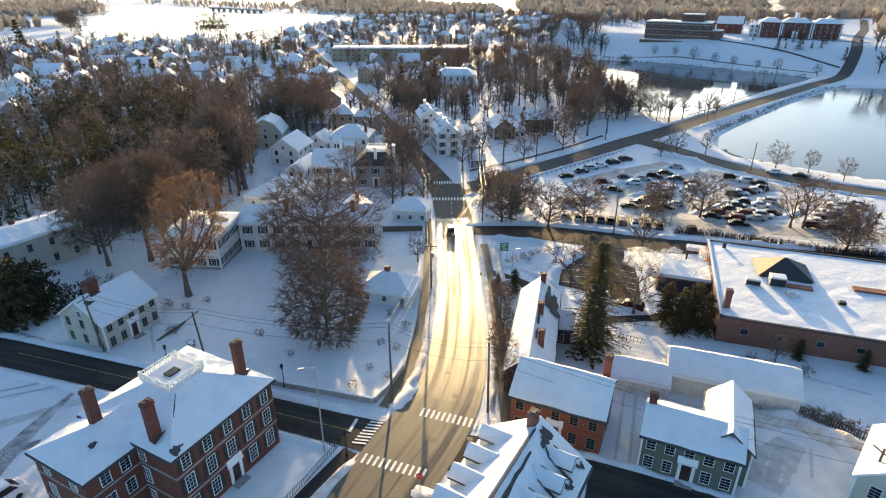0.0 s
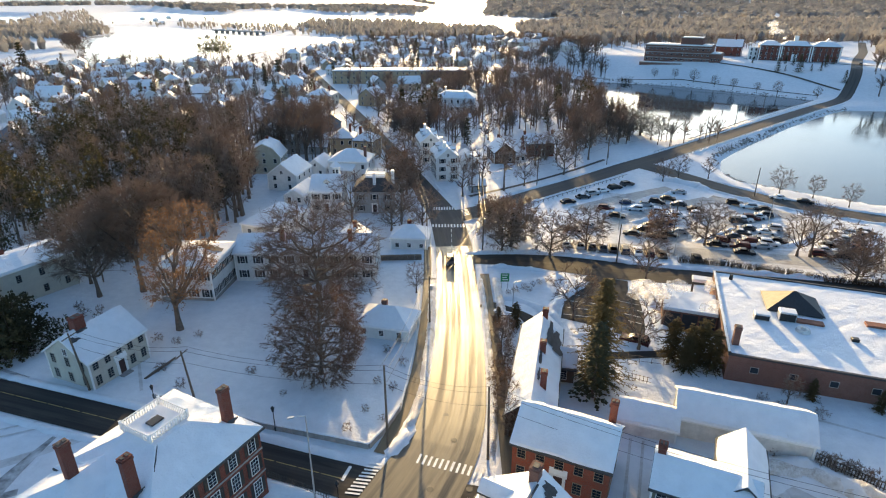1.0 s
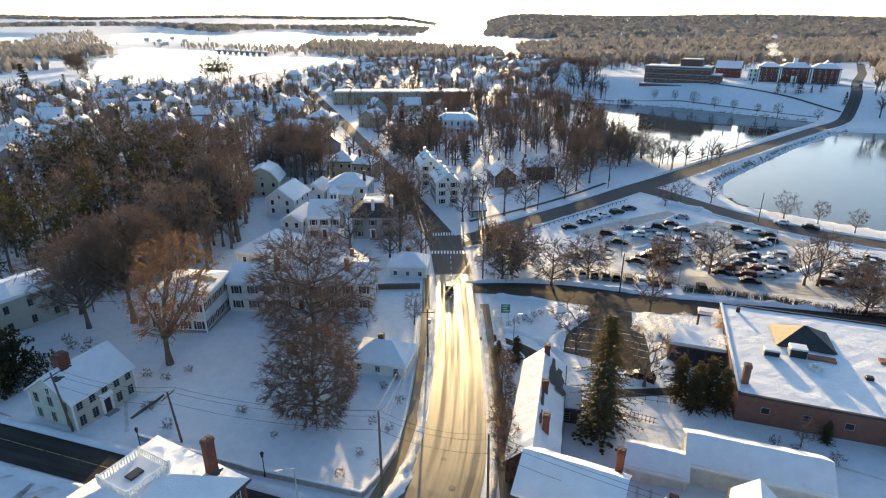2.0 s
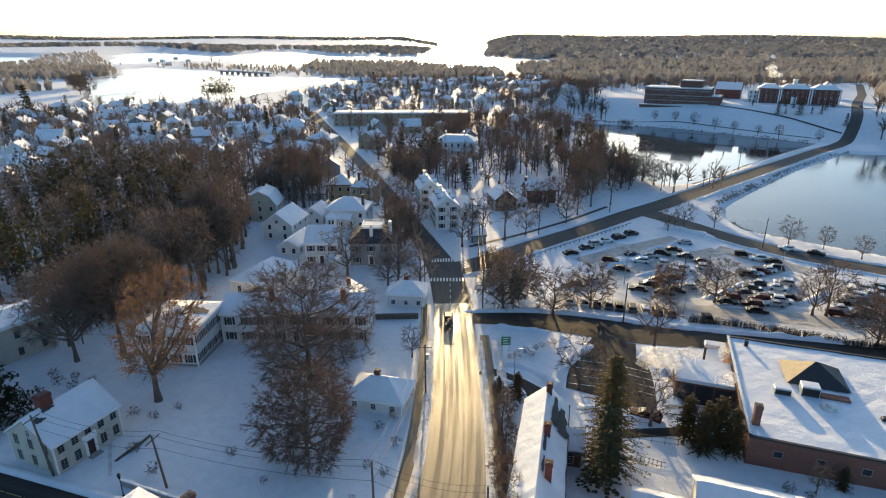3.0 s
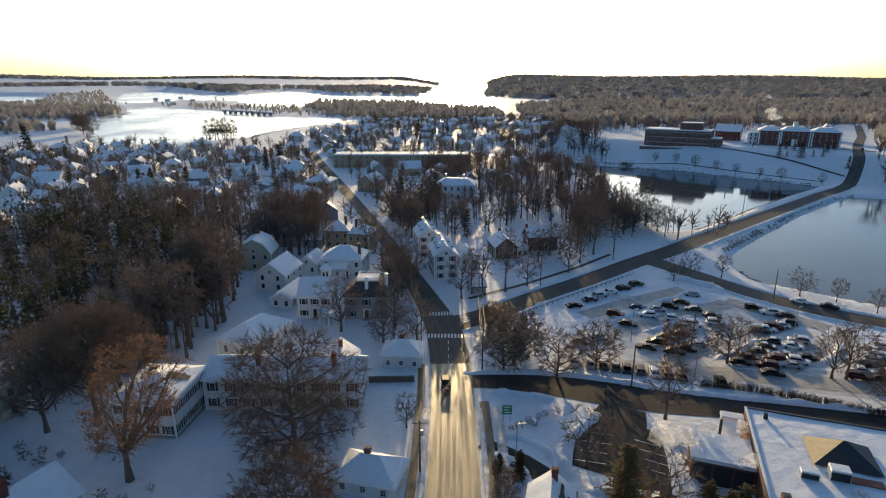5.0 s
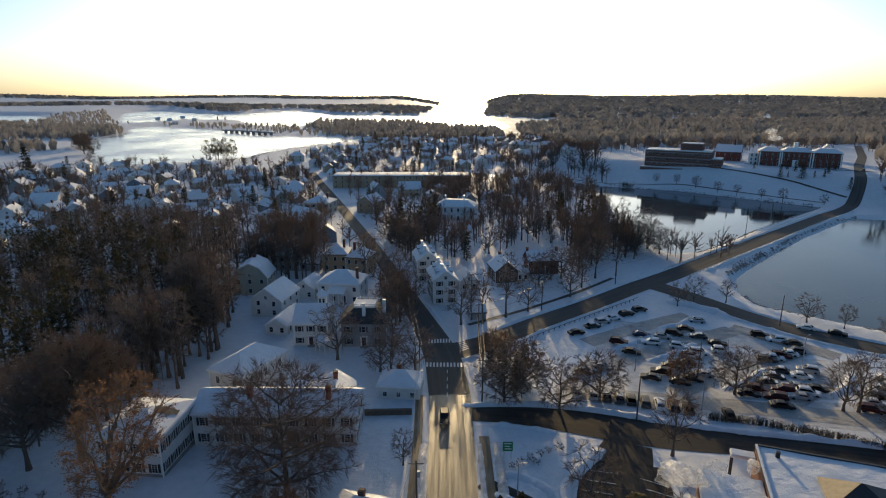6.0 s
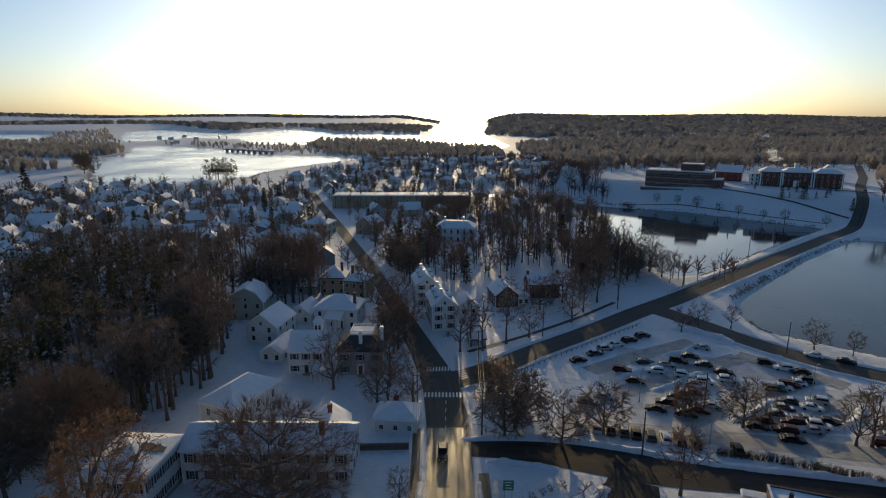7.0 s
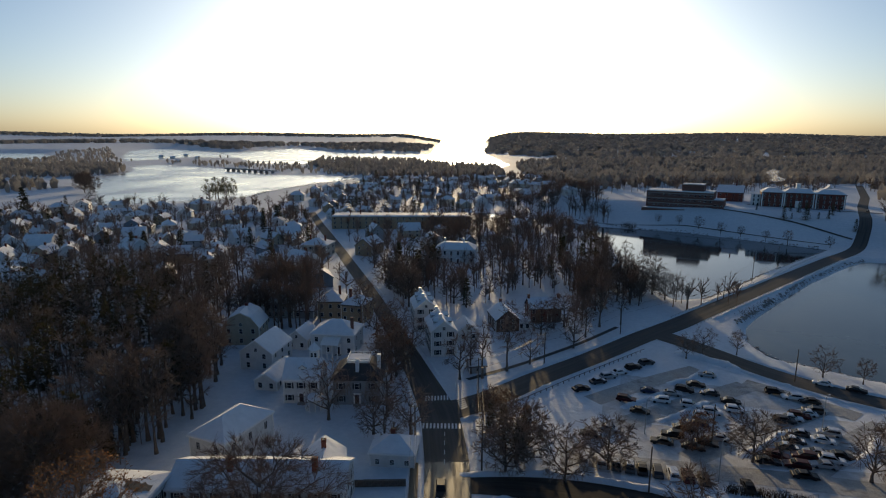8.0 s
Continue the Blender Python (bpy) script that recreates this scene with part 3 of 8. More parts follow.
def conifer_meshes(seed, height, spread, tiers=16, per=9, clear=0.08, ragged=0.35, sprays=7, mat=None, fine=1.0, taper=0.8):
    rng = random.Random(seed)
    wood, crown = Soup(), Soup()
    pts = [Vector((0, 0, -0.3)), Vector((rng.uniform(-0.1, 0.1), 0, height * 0.5)), Vector((0, rng.uniform(-0.1, 0.1), height))]
    wood.tube(pts, [height * 0.016 + 0.06, height * 0.009 + 0.04, 0.02], 6)
    for i in range(tiers):
        k = clear + (1 - clear) * (i + 0.5) / tiers
        reach = spread * (1 - k) ** taper + 0.25
        for j in range(per):
            a = 6.2832 * (j + 0.5 * (i % 2) + rng.uniform(-0.3, 0.3)) / per
            L = reach * rng.uniform(1 - ragged, 1 + ragged * 0.6)
            z = height * k + rng.uniform(-0.3, 0.3)
            p = Vector((0, 0, z))
            q = Vector((math.cos(a) * L, math.sin(a) * L, z - L * rng.uniform(0.05, 0.35)))
            crown.spike(p, q, 0.05)
            for s in range(sprays):
                f = 0.2 + 0.8 * (s + rng.random()) / sprays
                c = p.lerp(q, f)
                d = (q - p).normalized() + Vector((rng.uniform(-1, 1), rng.uniform(-1, 1), rng.uniform(-0.5, 0.5))) * 0.9
                size = (0.62 + 0.5 * (1 - f)) * (0.5 + 0.16 * spread) * fine
                b = len(crown.v)
                d = d.normalized() * size * rng.uniform(0.8, 1.4)
                w = Vector((-d.y, d.x, rng.uniform(-0.2, 0.2))) * (0.4 if fine == 1 else 0.26)
                up = Vector((0, 0, 0.16 * size))
                crown.v += [c, c + 0.5 * d + w, c + d, c + 0.5 * d - w, c + 0.45 * d + up]
                crown.f += [(b, b + 1, b + 4), (b + 1, b + 2, b + 4), (b + 2, b + 3, b + 4), (b + 3, b, b + 4)]
    return [("trunk", wood.mesh("trunk", BARK)), ("crown", crown.mesh("crown", mat or NEEDLE))]


def plant(meshes, name, x, y, label, category, turn=0.0, scale=1.0, group="", z=None, squash=1.0):
    """A tree of the given meshes, standing on the ground."""
    s = Matrix.Diagonal((scale, scale, scale * squash, 1))
    ob = thing(name, label, category, pose(x, y, gz(x, y) if z is None else z, 0, 0, turn) @ s, group)
    for pn, me in meshes:
        part(pn, me, None, ob)
    return ob


# the great trees on the lawn
plant(crowned_tree(11, 15.0, 7.0, 0.05, 1200, 30, 0.32, 1.6, (0.9, 0), 8, BROWNLEAF, 0.095, 5, 0.026, 0.07, 1.0, None, 0.35, 0.25), "copper_beech", -17.8, 74.7, "broad beech with dry brown leaves down to the snow", "tree", 0)
plant(crowned_tree(13, 21.5, 10.6, 0.08, 1500, 22, 0.45, 2.2, (-0.6, 0), 0, None, 0.3, 8, 0.028, 0.085, 1.25, None, 0.25, 0.45), "bare_tree", -22.0, 95.2, "large spreading bare tree before the white house", "tree", 0)
plant(crowned_tree(12, 22.5, 6.6, 0.27, 620, 12, 0.6, 2.2, (4.2, 0), 2, ORANGELEAF, 0.19, 5, 0.03, 0.06, 1.35, None, 0.4, 2.2), "maple_tree", -44.7, 88.4, "tall maple with dry orange leaves in its crown", "tree", 0)
plant(crowned_tree(14, 22.5, 8.0, 0.4, 1200, 14, 0.5, 2.4, (2.4, 0), 0, None, 0.3, 8, 0.038, 0.075, 1.3, None, 0.3, 1.2), "bare_tree", -58.3, 103.5, "tall bare oak with a dense brown dome of twigs", "tree", 0)
plant(crowned_tree(15, 19.0, 7.2, 0.28, 900, 12, 0.5, 2.3, (0, 0), 0, None, 0.3, 7, 0.036, 0.08, 1.2, None, 0.3, 0.9), "bare_tree", -65.5, 101.1, "tall spreading bare oak behind the cream house", "tree", 0)
OAK = [crowned_tree(30 + i, 11.5, 6.2, 0.17, 420, 12, 0.45, 2.2, (0, 0), 0, None, 0.3, 6, 0.036, 0.1, 1.3, None, 0.25, 0.7) for i in range(3)]
BARE = [crowned_tree(20 + i, 13.5, r, b, 170, 10, p, 2.2, (0, 0), 0, None, 0.3, 5, 0.042, 0.1, 1.25, None, 0.25, 1.0) for i, (r, b, p) in enumerate(((5.4, 0.2, 0.45), (4.8, 0.25, 0.5), (5.8, 0.18, 0.4), (4.4, 0.3, 0.5), (5.4, 0.22, 0.5)))]
SLIM = [crowned_tree(40 + i, 16, r, 0.36, 80, 6, 0.5, 2.0, (0, 0), 0, None, 0.3, 4, 0.064, 0.085, 1.15, None, 0.3, 1.6) for i, r in enumerate((3.4, 2.9, 3.8, 3.2))]
RUSSET = [crowned_tree(50 + i, 11, 4.8, 0.14, 190, 9, 0.45, 2.2, (0, 0), 1, BROWNLEAF, 0.26, 6, 0.038, 0.1, 1.2, None, 0.25, 0.9) for i in range(2)]
SHRUB = [crowned_tree(60 + i, 1.6, 0.85, 0.0, 70, 10, 0.45, 2.2, (0, 0), 0, None, 0.2, 4, 0.02, 0.1, 0.22, None, 0.2, 1.0) for i in range(2)]
BIGFIR = conifer_meshes(70, 16.8, 4.3, 38, 12, 0.0, 0.75, 26, OLIVE, 0.36, 0.55)
FIR = [conifer_meshes(74, 15, 3.6, 15, 8, 0.04, 0.6, 6), conifer_meshes(71, 15, 4.0, 13, 8, 0.05, 0.5, 5), conifer_meshes(72, 14, 3.2, 12, 7, 0.1, 0.5, 5)]
YEW = crowned_tree(73, 9.0, 4.8, 0.0, 200, 12, 0.35, 2.2, (0, 0), 5, NEEDLE, 0.4, 2, 0.03, 0.08, 0.8, NEEDLE, 0.5, 0.4)
PINE = [crowned_tree(80 + i, 18, r, b, 110, 16, 0.25, 1.2, (0, 0), 5, PINE_NEEDLE, 0.36, 2, 0.04, 0.06, 0.95, PINE_NEEDLE, 0.35, 0.2) for i, (r, b) in enumerate(((4.4, 0.2), (5.0, 0.15), (4.0, 0.3)))]
CEDAR = [conifer_meshes(90, 5.2, 1.4, 20, 9, 0.02, 0.55, 14, CEDAR_LEAF, 0.42, 0.5)]
GREY_TREE, GREY_LABEL = "bare_tree", "bare grey-brown deciduous tree in the snow"
pick = random.Random(5)


def grove(spots, kinds, name, label, category, group="", lo=0.85, hi=1.15):
    for x, y in spots:
        if max(float(inside_by(POND_A, x, y)), float(inside_by(POND_B, x, y))) > -2:
            continue
        plant(pick.choice(kinds), name, x, y, label, category, pick.uniform(0, 360), pick.uniform(lo, hi), group)


grove([(-70.5, 107), (-74, 112), (-63, 174), (-61, 172), (-55, 147), (-75, 182), (-79, 185), (-67, 147)], BARE, GREY_TREE, GREY_LABEL, "tree")
grove([(24.1, 121.5), (33, 126), (13.5, 124), (16, 128)], OAK, "oak_tree", "spreading bare brown oak beside the snowy parking lot drive", "tree", "", 0.95, 1.15)
grove([(61.8, 129), (83, 107.5)], OAK, "oak_tree", "spreading bare brown oak in the parking lot", "tree", "", 0.9, 1.0)
grove([(52, 133.7), (87, 111), (92, 118), (54, 136)], RUSSET, "oak_tree", "small oak with some dry brown leaves in the parking lot", "tree", "", 0.6, 0.8)
grove([(40.3, 106.2), (23.2, 92.5), (31.5, 82)], BARE[3:], GREY_TREE, "slim bare tree beside the drive", "tree", "", 0.75, 0.95)
grove([(79.6, 122), (82.3, 121.6)], BARE, GREY_TREE, "bare tree on a snowy island of the parking lot", "tree", "", 0.85, 1.0)
grove([(103.2, 173), (110.8, 168.5), (116.3, 160.2), (88, 189), (72, 186), (78, 189), (89, 120)], BARE, GREY_TREE, "bare tree beside the frozen pond", "tree", "", 0.5, 0.7)
grove([(6, 170), (9, 174), (19, 176), (26, 181), (41, 194), (47, 204), (62, 217), (80, 265), (83, 260), (95, 270), (69, 246), (61, 238), (5, 241), (19, 246), (27, 255), (35, 269), (42, 275), (47, 264), (-9, 259), (-14, 259), (12, 171), (22, 200), (54, 214), (89, 262), (90, 280), (92, 300), (85, 290), (76, 280)], BARE + SLIM, GREY_TREE, GREY_LABEL, "tree", "trees of the grove", 0.8, 1.15)
grove([(-12, 169), (-10, 134), (-10, 180), (-7.5, 187), (-20, 203), (-28, 229), (-14, 166), (-13, 198), (-24, 147), (-26, 209), (-13, 176), (-11, 172), (-5, 139)], SLIM + BARE, GREY_TREE, "bare street tree beside the main street", "tree", "street trees", 0.8, 1.1)
grove([(-11, 149), (-13, 140)], BARE, GREY_TREE, "bare tree behind the white house", "tree", "", 0.85, 1.1)
grove([(-22, 262), (-17, 271), (-14, 247), (-21, 281), (-27, 291), (-8, 268), (-18, 255), (-33, 300), (-12, 236)], OAK + BARE, GREY_TREE, "bare tree on the lawn beside the far street", "tree", "", 1.0, 1.25)
plant(BARE[1], GREY_TREE, -5, 103, "slim young bare tree on a snowy yard", "tree", 10, 0.5)
plant(BIGFIR, "fir_tree", 22.3, 72.5, "tall dense olive-green fir behind the houses", "tree", 0, 1.0)
plant(FIR[1], "fir_tree", 21.0, 69.0, "dark green fir behind the houses", "tree", 40, 0.8)
for i, (x, y) in enumerate(((35.5, 79), (37.5, 77.5), (39.3, 77.6), (40.6, 76), (36.5, 76))):
    plant(CEDAR[0], "arborvitae", x, y, "dark green arborvitae against the brick building", "tree", 70 * i, pick.uniform(1.1, 1.5), "evergreens at the building")
plant(BARE[3], "small_tree", 47.3, 67.6, "small bare tree against the brick wall", "tree", 20, 0.34)
for x, y in ((51.0, 68.4), (58.5, 65.6)):
    plant(CEDAR[0], "arborvitae", x, y, "narrow dark evergreen at the brick wall", "shrub", 30, 0.65)
for x, y in ((-68.5, 82), (-70, 86), (-67.5, 78.5), (-72, 80), (-74, 87), (-78, 84), (-76, 77), (-70, 77.5), (-73, 84), (-80, 88), (-64.5, 81), (-62.5, 85)):
    plant(YEW, "spruce_tree", x, y, "dark evergreen beside the cream house", "tree", pick.uniform(0, 360), pick.uniform(0.8, 1.0) * (0.5 if x > -66 else 1.0), "dark evergreens")
grove([(-64, 206), (-70, 210), (-62, 214), (-75, 216), (-66, 220), (-72, 226), (-61, 222), (-78, 208), (-80, 222), (-70, 250), (-62, 252), (-76, 256), (-84, 248), (-56, 258), (-66, 262), (-52, 205), (-50, 212), (-46, 238), (-52, 240), (-40, 212)], SLIM, GREY_TREE, "tall bare brown tree between the houses", "tree", "", 0.85, 1.1)
for i in range(26):
    plant(FIR[1 + i % 2], "spruce_tree", pick.uniform(-84, -62), pick.uniform(118, 146), "dark low evergreen at the edge of the wood", "tree", pick.uniform(0, 360), pick.uniform(0.4, 0.7), "dark evergreens", squash=0.75)
grove([(71, 271), (77, 265), (64, 255), (73, 243), (82, 258), (58, 248), (86, 255), (68, 262), (50, 222), (42, 214), (33, 206), (57, 232), (88, 247)], OAK, GREY_TREE, "spreading bare tree on the mill pond's shore", "tree", "trees of the grove", 0.9, 1.2)
for i in range(34):
    y = pick.uniform(124, 196)
    plant(pick.choice(SLIM), GREY_TREE, float(np.interp(y, [112, 131, 150, 178, 200], [-62, -54, -54, -60, -68])) - pick.uniform(0, 12), y, "tall slim bare tree at the edge of the wood", "tree", pick.uniform(0, 360), pick.uniform(1.05, 1.4), "trees of the wood")
# the wood behind the lawn
WOOD_EDGE = ([112, 121, 131, 142, 160, 182, 201, 224, 262], [-66, -58, -56, -58, -63, -68, -72, -77, -86])
wood_spots = []
for _ in range(9000):
    x, y = pick.uniform(-165, -55), pick.uniform(112, 275)
    if x > np.interp(y, *WOOD_EDGE) or x > -90 and y < 122 and x < -70:
        continue
    if x < -95 and y < 112 + (-95 - x) * 0.6:
        continue
    if all((x - a) ** 2 + (y - b) ** 2 > 27 for a, b in wood_spots):
        wood_spots.append((x, y))
    if len(wood_spots) > 225:
        break
for x, y in wood_spots:
    r = pick.random()
    if r < (0.62 if x < -82 else 0.22) and y < 240:
        plant(pick.choice(PINE), "pine_tree", x, y, "dark pine in a wood of bare trees", "tree", pick.uniform(0, 360), pick.uniform(0.7, 1.1), "trees of the wood")
    else:
        plant(pick.choice(SLIM), GREY_TREE, x, y, "bare brown tree in a dense wood", "tree", pick.uniform(0, 360), pick.uniform(0.85, 1.2), "trees of the wood")
for x, y, s in ((-12.5, 176, 1.1), (-14.5, 188, 1.1), (11.5, 151.5, 0.5), (13.5, 152.5, 0.6), (16, 147, 0.7), (18.5, 134, 0.9), (12, 146, 0.7)):
    plant(pick.choice(RUSSET), "oak_tree", x, y, "dense tree with a brown haze of twigs and dry leaves", "tree", pick.uniform(0, 360), s)
for x, y, s in ((14, 134, 0.7), (16.5, 129, 0.65), (19, 137, 0.6), (12, 141, 0.5)):
    plant(FIR[2], "spruce_tree", x, y, "dark evergreen at the corner of the parking lot", "tree", pick.uniform(0, 360), s)
for x, y, s in ((-118, 430, 1), (-163, 323, 0.9), (-158, 326, 0.9), (-98, 348, 0.8), (-81, 444, 0.9), (-13, 283, 1.1), (-6, 290, 1.1), (-20, 290, 1.0), (-10, 278, 1.0), (71, 300, 1.1), (66, 295, 1.0), (-307, 447, 1.3), (-126, 425, 0.9), (-110, 350, 0.8), (60, 310, 1.0)):
    plant(FIR[pick.randrange(3)] if s != 1.1 else PINE[pick.randrange(3)], "pine_tree", x, y, "dark evergreen among the town houses", "tree", pick.uniform(0, 360), s, "evergreens of the town")
for x, y in ((-236, 601), (-231, 605), (-221, 603), (-215, 606), (-226, 599), (-229, 600), (-218, 600), (-224, 606), (-240, 604), (-212, 603)):
    plant(PINE[0], "pine_tree", x, y, "tall pine on a point in the frozen inlet", "tree", x * 9, 1.15 + 0.05 * (int(x) % 4))


# ---- buildings ----
def window_meshes(w, h, nx=2, nz=4, glazed=False, trim=TRIM):
    """Frame with sill and glazing bars in one lattice, and its pane; the wall's face is y = 0, outside is -y."""
    f, b = 0.06, 0.006
    xs, zs = [-w / 2 - f, -w / 2], [-f, 0.0]
    for i in range(1, nx):
        xs += [-w / 2 + w * i / nx - b, -w / 2 + w * i / nx + b]
    for i in range(1, nz):
        zs += [h * i / nz - b, h * i / nz + b]
    xs += [w / 2, w / 2 + f]
    zs += [h, h + f]
    solid = lambda i, k: 0 <= i < len(xs) - 1 and 0 <= k < len(zs) - 1 and (i % 2 == 0 or k % 2 == 0)
    verts, faces, index, kinds = [], [], {}, []

    def vert(i, k, y):
        if (i, k, y) not in index:
            index[i, k, y] = len(verts)
            verts.append((xs[i], y, zs[k]))
        return index[i, k, y]
    for i in range(len(xs) - 1):
        for k in range(len(zs) - 1):
            if not solid(i, k):
                if glazed:
                    faces.append([vert(i, k, -0.02), vert(i + 1, k, -0.02), vert(i + 1, k + 1, -0.02), vert(i, k + 1, -0.02)])
                    kinds.append(1)
                continue
            y = -0.08
            faces.append([vert(i, k, y), vert(i + 1, k, y), vert(i + 1, k + 1, y), vert(i, k + 1, y)])
            kinds.append(0)
            for (di, dk), (p, q) in (((-1, 0), ((i, k), (i, k + 1))), ((1, 0), ((i + 1, k + 1), (i + 1, k))), ((0, -1), ((i + 1, k), (i, k))), ((0, 1), ((i, k + 1), (i + 1, k + 1)))):
                if not solid(i + di, k + dk):
                    back = -0.02 if glazed and 0 <= i + di < len(xs) - 1 and 0 <= k + dk < len(zs) - 1 else -0.002
                    faces.append([vert(*p, y), vert(*q, y), vert(*q, back), vert(*p, back)])
                    kinds.append(0)
    frame_me = mesh_of("window", verts, faces, trim)
    if glazed:
        frame_me.materials.append(PANE)
        for poly, kd in zip(frame_me.polygons, kinds):
            poly.material_index = kd
    pane = finish(boxes((-w / 2, w / 2, -0.03, -0.003, 0.0, h)), "pane", PANE)
    xs2 = 0.2
    prof = [(-0.004, -0.03), (-0.05, -0.03)]
    for i in range(8):
        z = i * h / 8
        prof += [(-0.075, z + 0.02), (-0.05, z + h / 8 - 0.01)]
    prof += [(-0.05, h + 0.03), (-0.004, h + 0.03)]
    shutter = finish(prism(prof, -xs2, xs2), "shutter", SHUTTER)
    return frame_me, None if glazed else pane, shutter, w


WIN = window_meshes(0.9, 1.5)
WIN_S = window_meshes(0.8, 1.0)
WIN_L = window_meshes(1.0, 1.9, 3, 4)
WIN_FAR = window_meshes(1.0, 1.4, 1, 2, True)
WIN_LOW = window_meshes(1.0, 0.9, 1, 1, False, STONE)
WIN_TAN = window_meshes(0.9, 1.5, 2, 4, False, TANTRIM)
WIN_CREAM = window_meshes(0.85, 1.45, 2, 4, False, CREAMTRIM)
WIN_WIDE = window_meshes(1.3, 1.1, 1, 2)


def window_at(parent, side, L, D, u, z, kind=WIN, shutters=False, trimmed=None):
    """A window on a wall of an L by D body: u along the wall, z the sill's height."""
    m = {"S": pose(u, -D / 2, z), "N": pose(-u, D / 2, z, 0, 0, 180), "E": pose(L / 2, u, z, 0, 0, 90), "W": pose(-L / 2, -u, z, 0, 0, -90)}[side]
    w = part("window", kind[0], None, parent, m=m)
    if kind[1]:
        part("pane", kind[1], None, w)
    if shutters:
        for s in (-1, 1):
            part("shutter", kind[2], None, w, m=pose(s * (kind[3] / 2 + 0.32), 0, 0))
    return w


def door_at(parent, side, L, D, u, mat=DOORMAT, portico=False):
    m = {"S": pose(u, -D / 2, 0.3), "N": pose(-u, D / 2, 0.3, 0, 0, 180), "E": pose(L / 2, u, 0.3, 0, 0, 90), "W": pose(-L / 2, -u, 0.3, 0, 0, -90)}[side]
    bm = boxes((-0.5, 0.5, -0.05, -0.003, 0, 2.1))
    for x in (-0.25, 0.25):
        for z in (0.25, 1.1):
            box(bm, x - 0.16, x + 0.16, -0.075, -0.05, z, z + 0.7)
    d = part("door", finish(bm, "door", mat), None, parent, m=m)
    bm = boxes((-0.85, -0.52, -0.16, -0.004, -0.05, 2.3), (0.52, 0.85, -0.16, -0.004, -0.05, 2.3), (-1.0, 1.0, -0.25, -0.004, 2.3, 2.62))
    if portico:
        prism([(-0.3, 2.62), (-0.004, 2.62), (-0.004, 3.2)], -1.0, 1.0, bm)
    part("door_surround", finish(bm, "door_surround", TRIM), None, d)
    part("step", rounded(boxes((-0.9, 0.9, -1.0, -0.01, -0.35, -0.02)), 0.03), STONE, d)
    return d


def roof_profiles(D, he, hr, kind, over):
    """Top line of a roof across its depth."""
    s = (hr - he) / (D / 2)
    if kind == "gambrel":
        return [(-D / 2 - over, he - over), (-D * 0.3, he + (hr - he) * 0.66), (0, hr), (D * 0.3, he + (hr - he) * 0.66), (D / 2 + over, he - over)]
    return [(-D / 2 - over, he - s * over), (0, hr), (D / 2 + over, he - s * over)]


def gable_roof(parent, L, D, he, hr, kind="gable", over=0.35, snow=0.24, roofmat=None, bare=(), name="roof", m=None):
    top = roof_profiles(D, he, hr, kind, over)
    r = part(name, prism(top + [(y, z - 0.22) for y, z in top[::-1]], -L / 2 - over, L / 2 + over), roofmat or SHINGLE, parent, m=m)
    if snow:
        n = max(4, int(L / 1.2))
        rng = random.Random(int(L * 100 + D * 7))
        bm = bmesh.new()
        rows = []
        for i in range(n + 1):
            x = -L / 2 - over + 0.03 + (L + 2 * over - 0.06) * i / n
            e = 0.05 + 0.1 * rng.random()
            line = [(top[0][0] + e, top[0][1] + 0.004)]
            for k, (y, z) in enumerate(top):
                inset = e + 0.12 if k == 0 else (-e - 0.12 if k == len(top) - 1 else 0)
                th = snow * rng.uniform(0.75, 1.15) * (0.45 if i in (0, n) else 1)
                line.append((y + inset, z + th + (abs(inset) * 0.5 if inset else 0)))
            line.append((top[-1][0] - e, top[-1][1] + 0.004))
            line += [(y, z + 0.004) for y, z in top[-2:0:-1]]
            rows.append([bm.verts.new((x, y, z)) for y, z in line])
        c = len(rows[0])
        for a, b in zip(rows, rows[1:]):
            for k in range(c):
                bm.faces.new((a[k], a[(k + 1) % c], b[(k + 1) % c], b[k]))
        bm.faces.new(rows[0][::-1])
        bm.faces.new(rows[-1])
        part("snow", bm, ROOF_SNOW, r, "layer of snow")
    return r


def hip_roof(parent, L, D, he, hr, over=0.4, snow=0.22, deck=0.0, roofmat=None, m=None):
    """A hipped roof; deck: half-depth of a flat top."""
    a, b = L / 2 + over, D / 2 + over
    rl = max(0.05, L / 2 - D / 2 + deck)
    rd = max(0.02, deck)

    def shell(lift, cut):
        bm = bmesh.new()
        lo = [bm.verts.new((x, y, he + lift - (0.2 if not lift else 0))) for x, y in ((-a + cut, -b + cut), (a - cut, -b + cut), (a - cut, b - cut), (-a + cut, b - cut))]
        mid = [bm.verts.new((x, y, he + (lift + 0.01 if not lift else lift + snow * 0.8))) for x, y in ((-a + cut * 1.4, -b + cut * 1.4), (a - cut * 1.4, -b + cut * 1.4), (a - cut * 1.4, b - cut * 1.4), (-a + cut * 1.4, b - cut * 1.4))]
        hi = [bm.verts.new((x, y, hr + (0 if not lift else snow))) for x, y in ((-rl, -rd), (rl, -rd), (rl, rd), (-rl, rd))]
        for i in range(4):
            j = (i + 1) % 4
            bm.faces.new((lo[i], lo[j], mid[j], mid[i]))
            bm.faces.new((mid[i], mid[j], hi[j], hi[i]))
        bm.faces.new(hi)
        bm.faces.new(lo[::-1])
        return bm
    r = part("roof", shell(0, 0.0), roofmat or SHINGLE, parent, m=m)
    if snow:
        part("snow", shell(0.012, 0.1), ROOF_SNOW, r, "layer of snow")
    return r


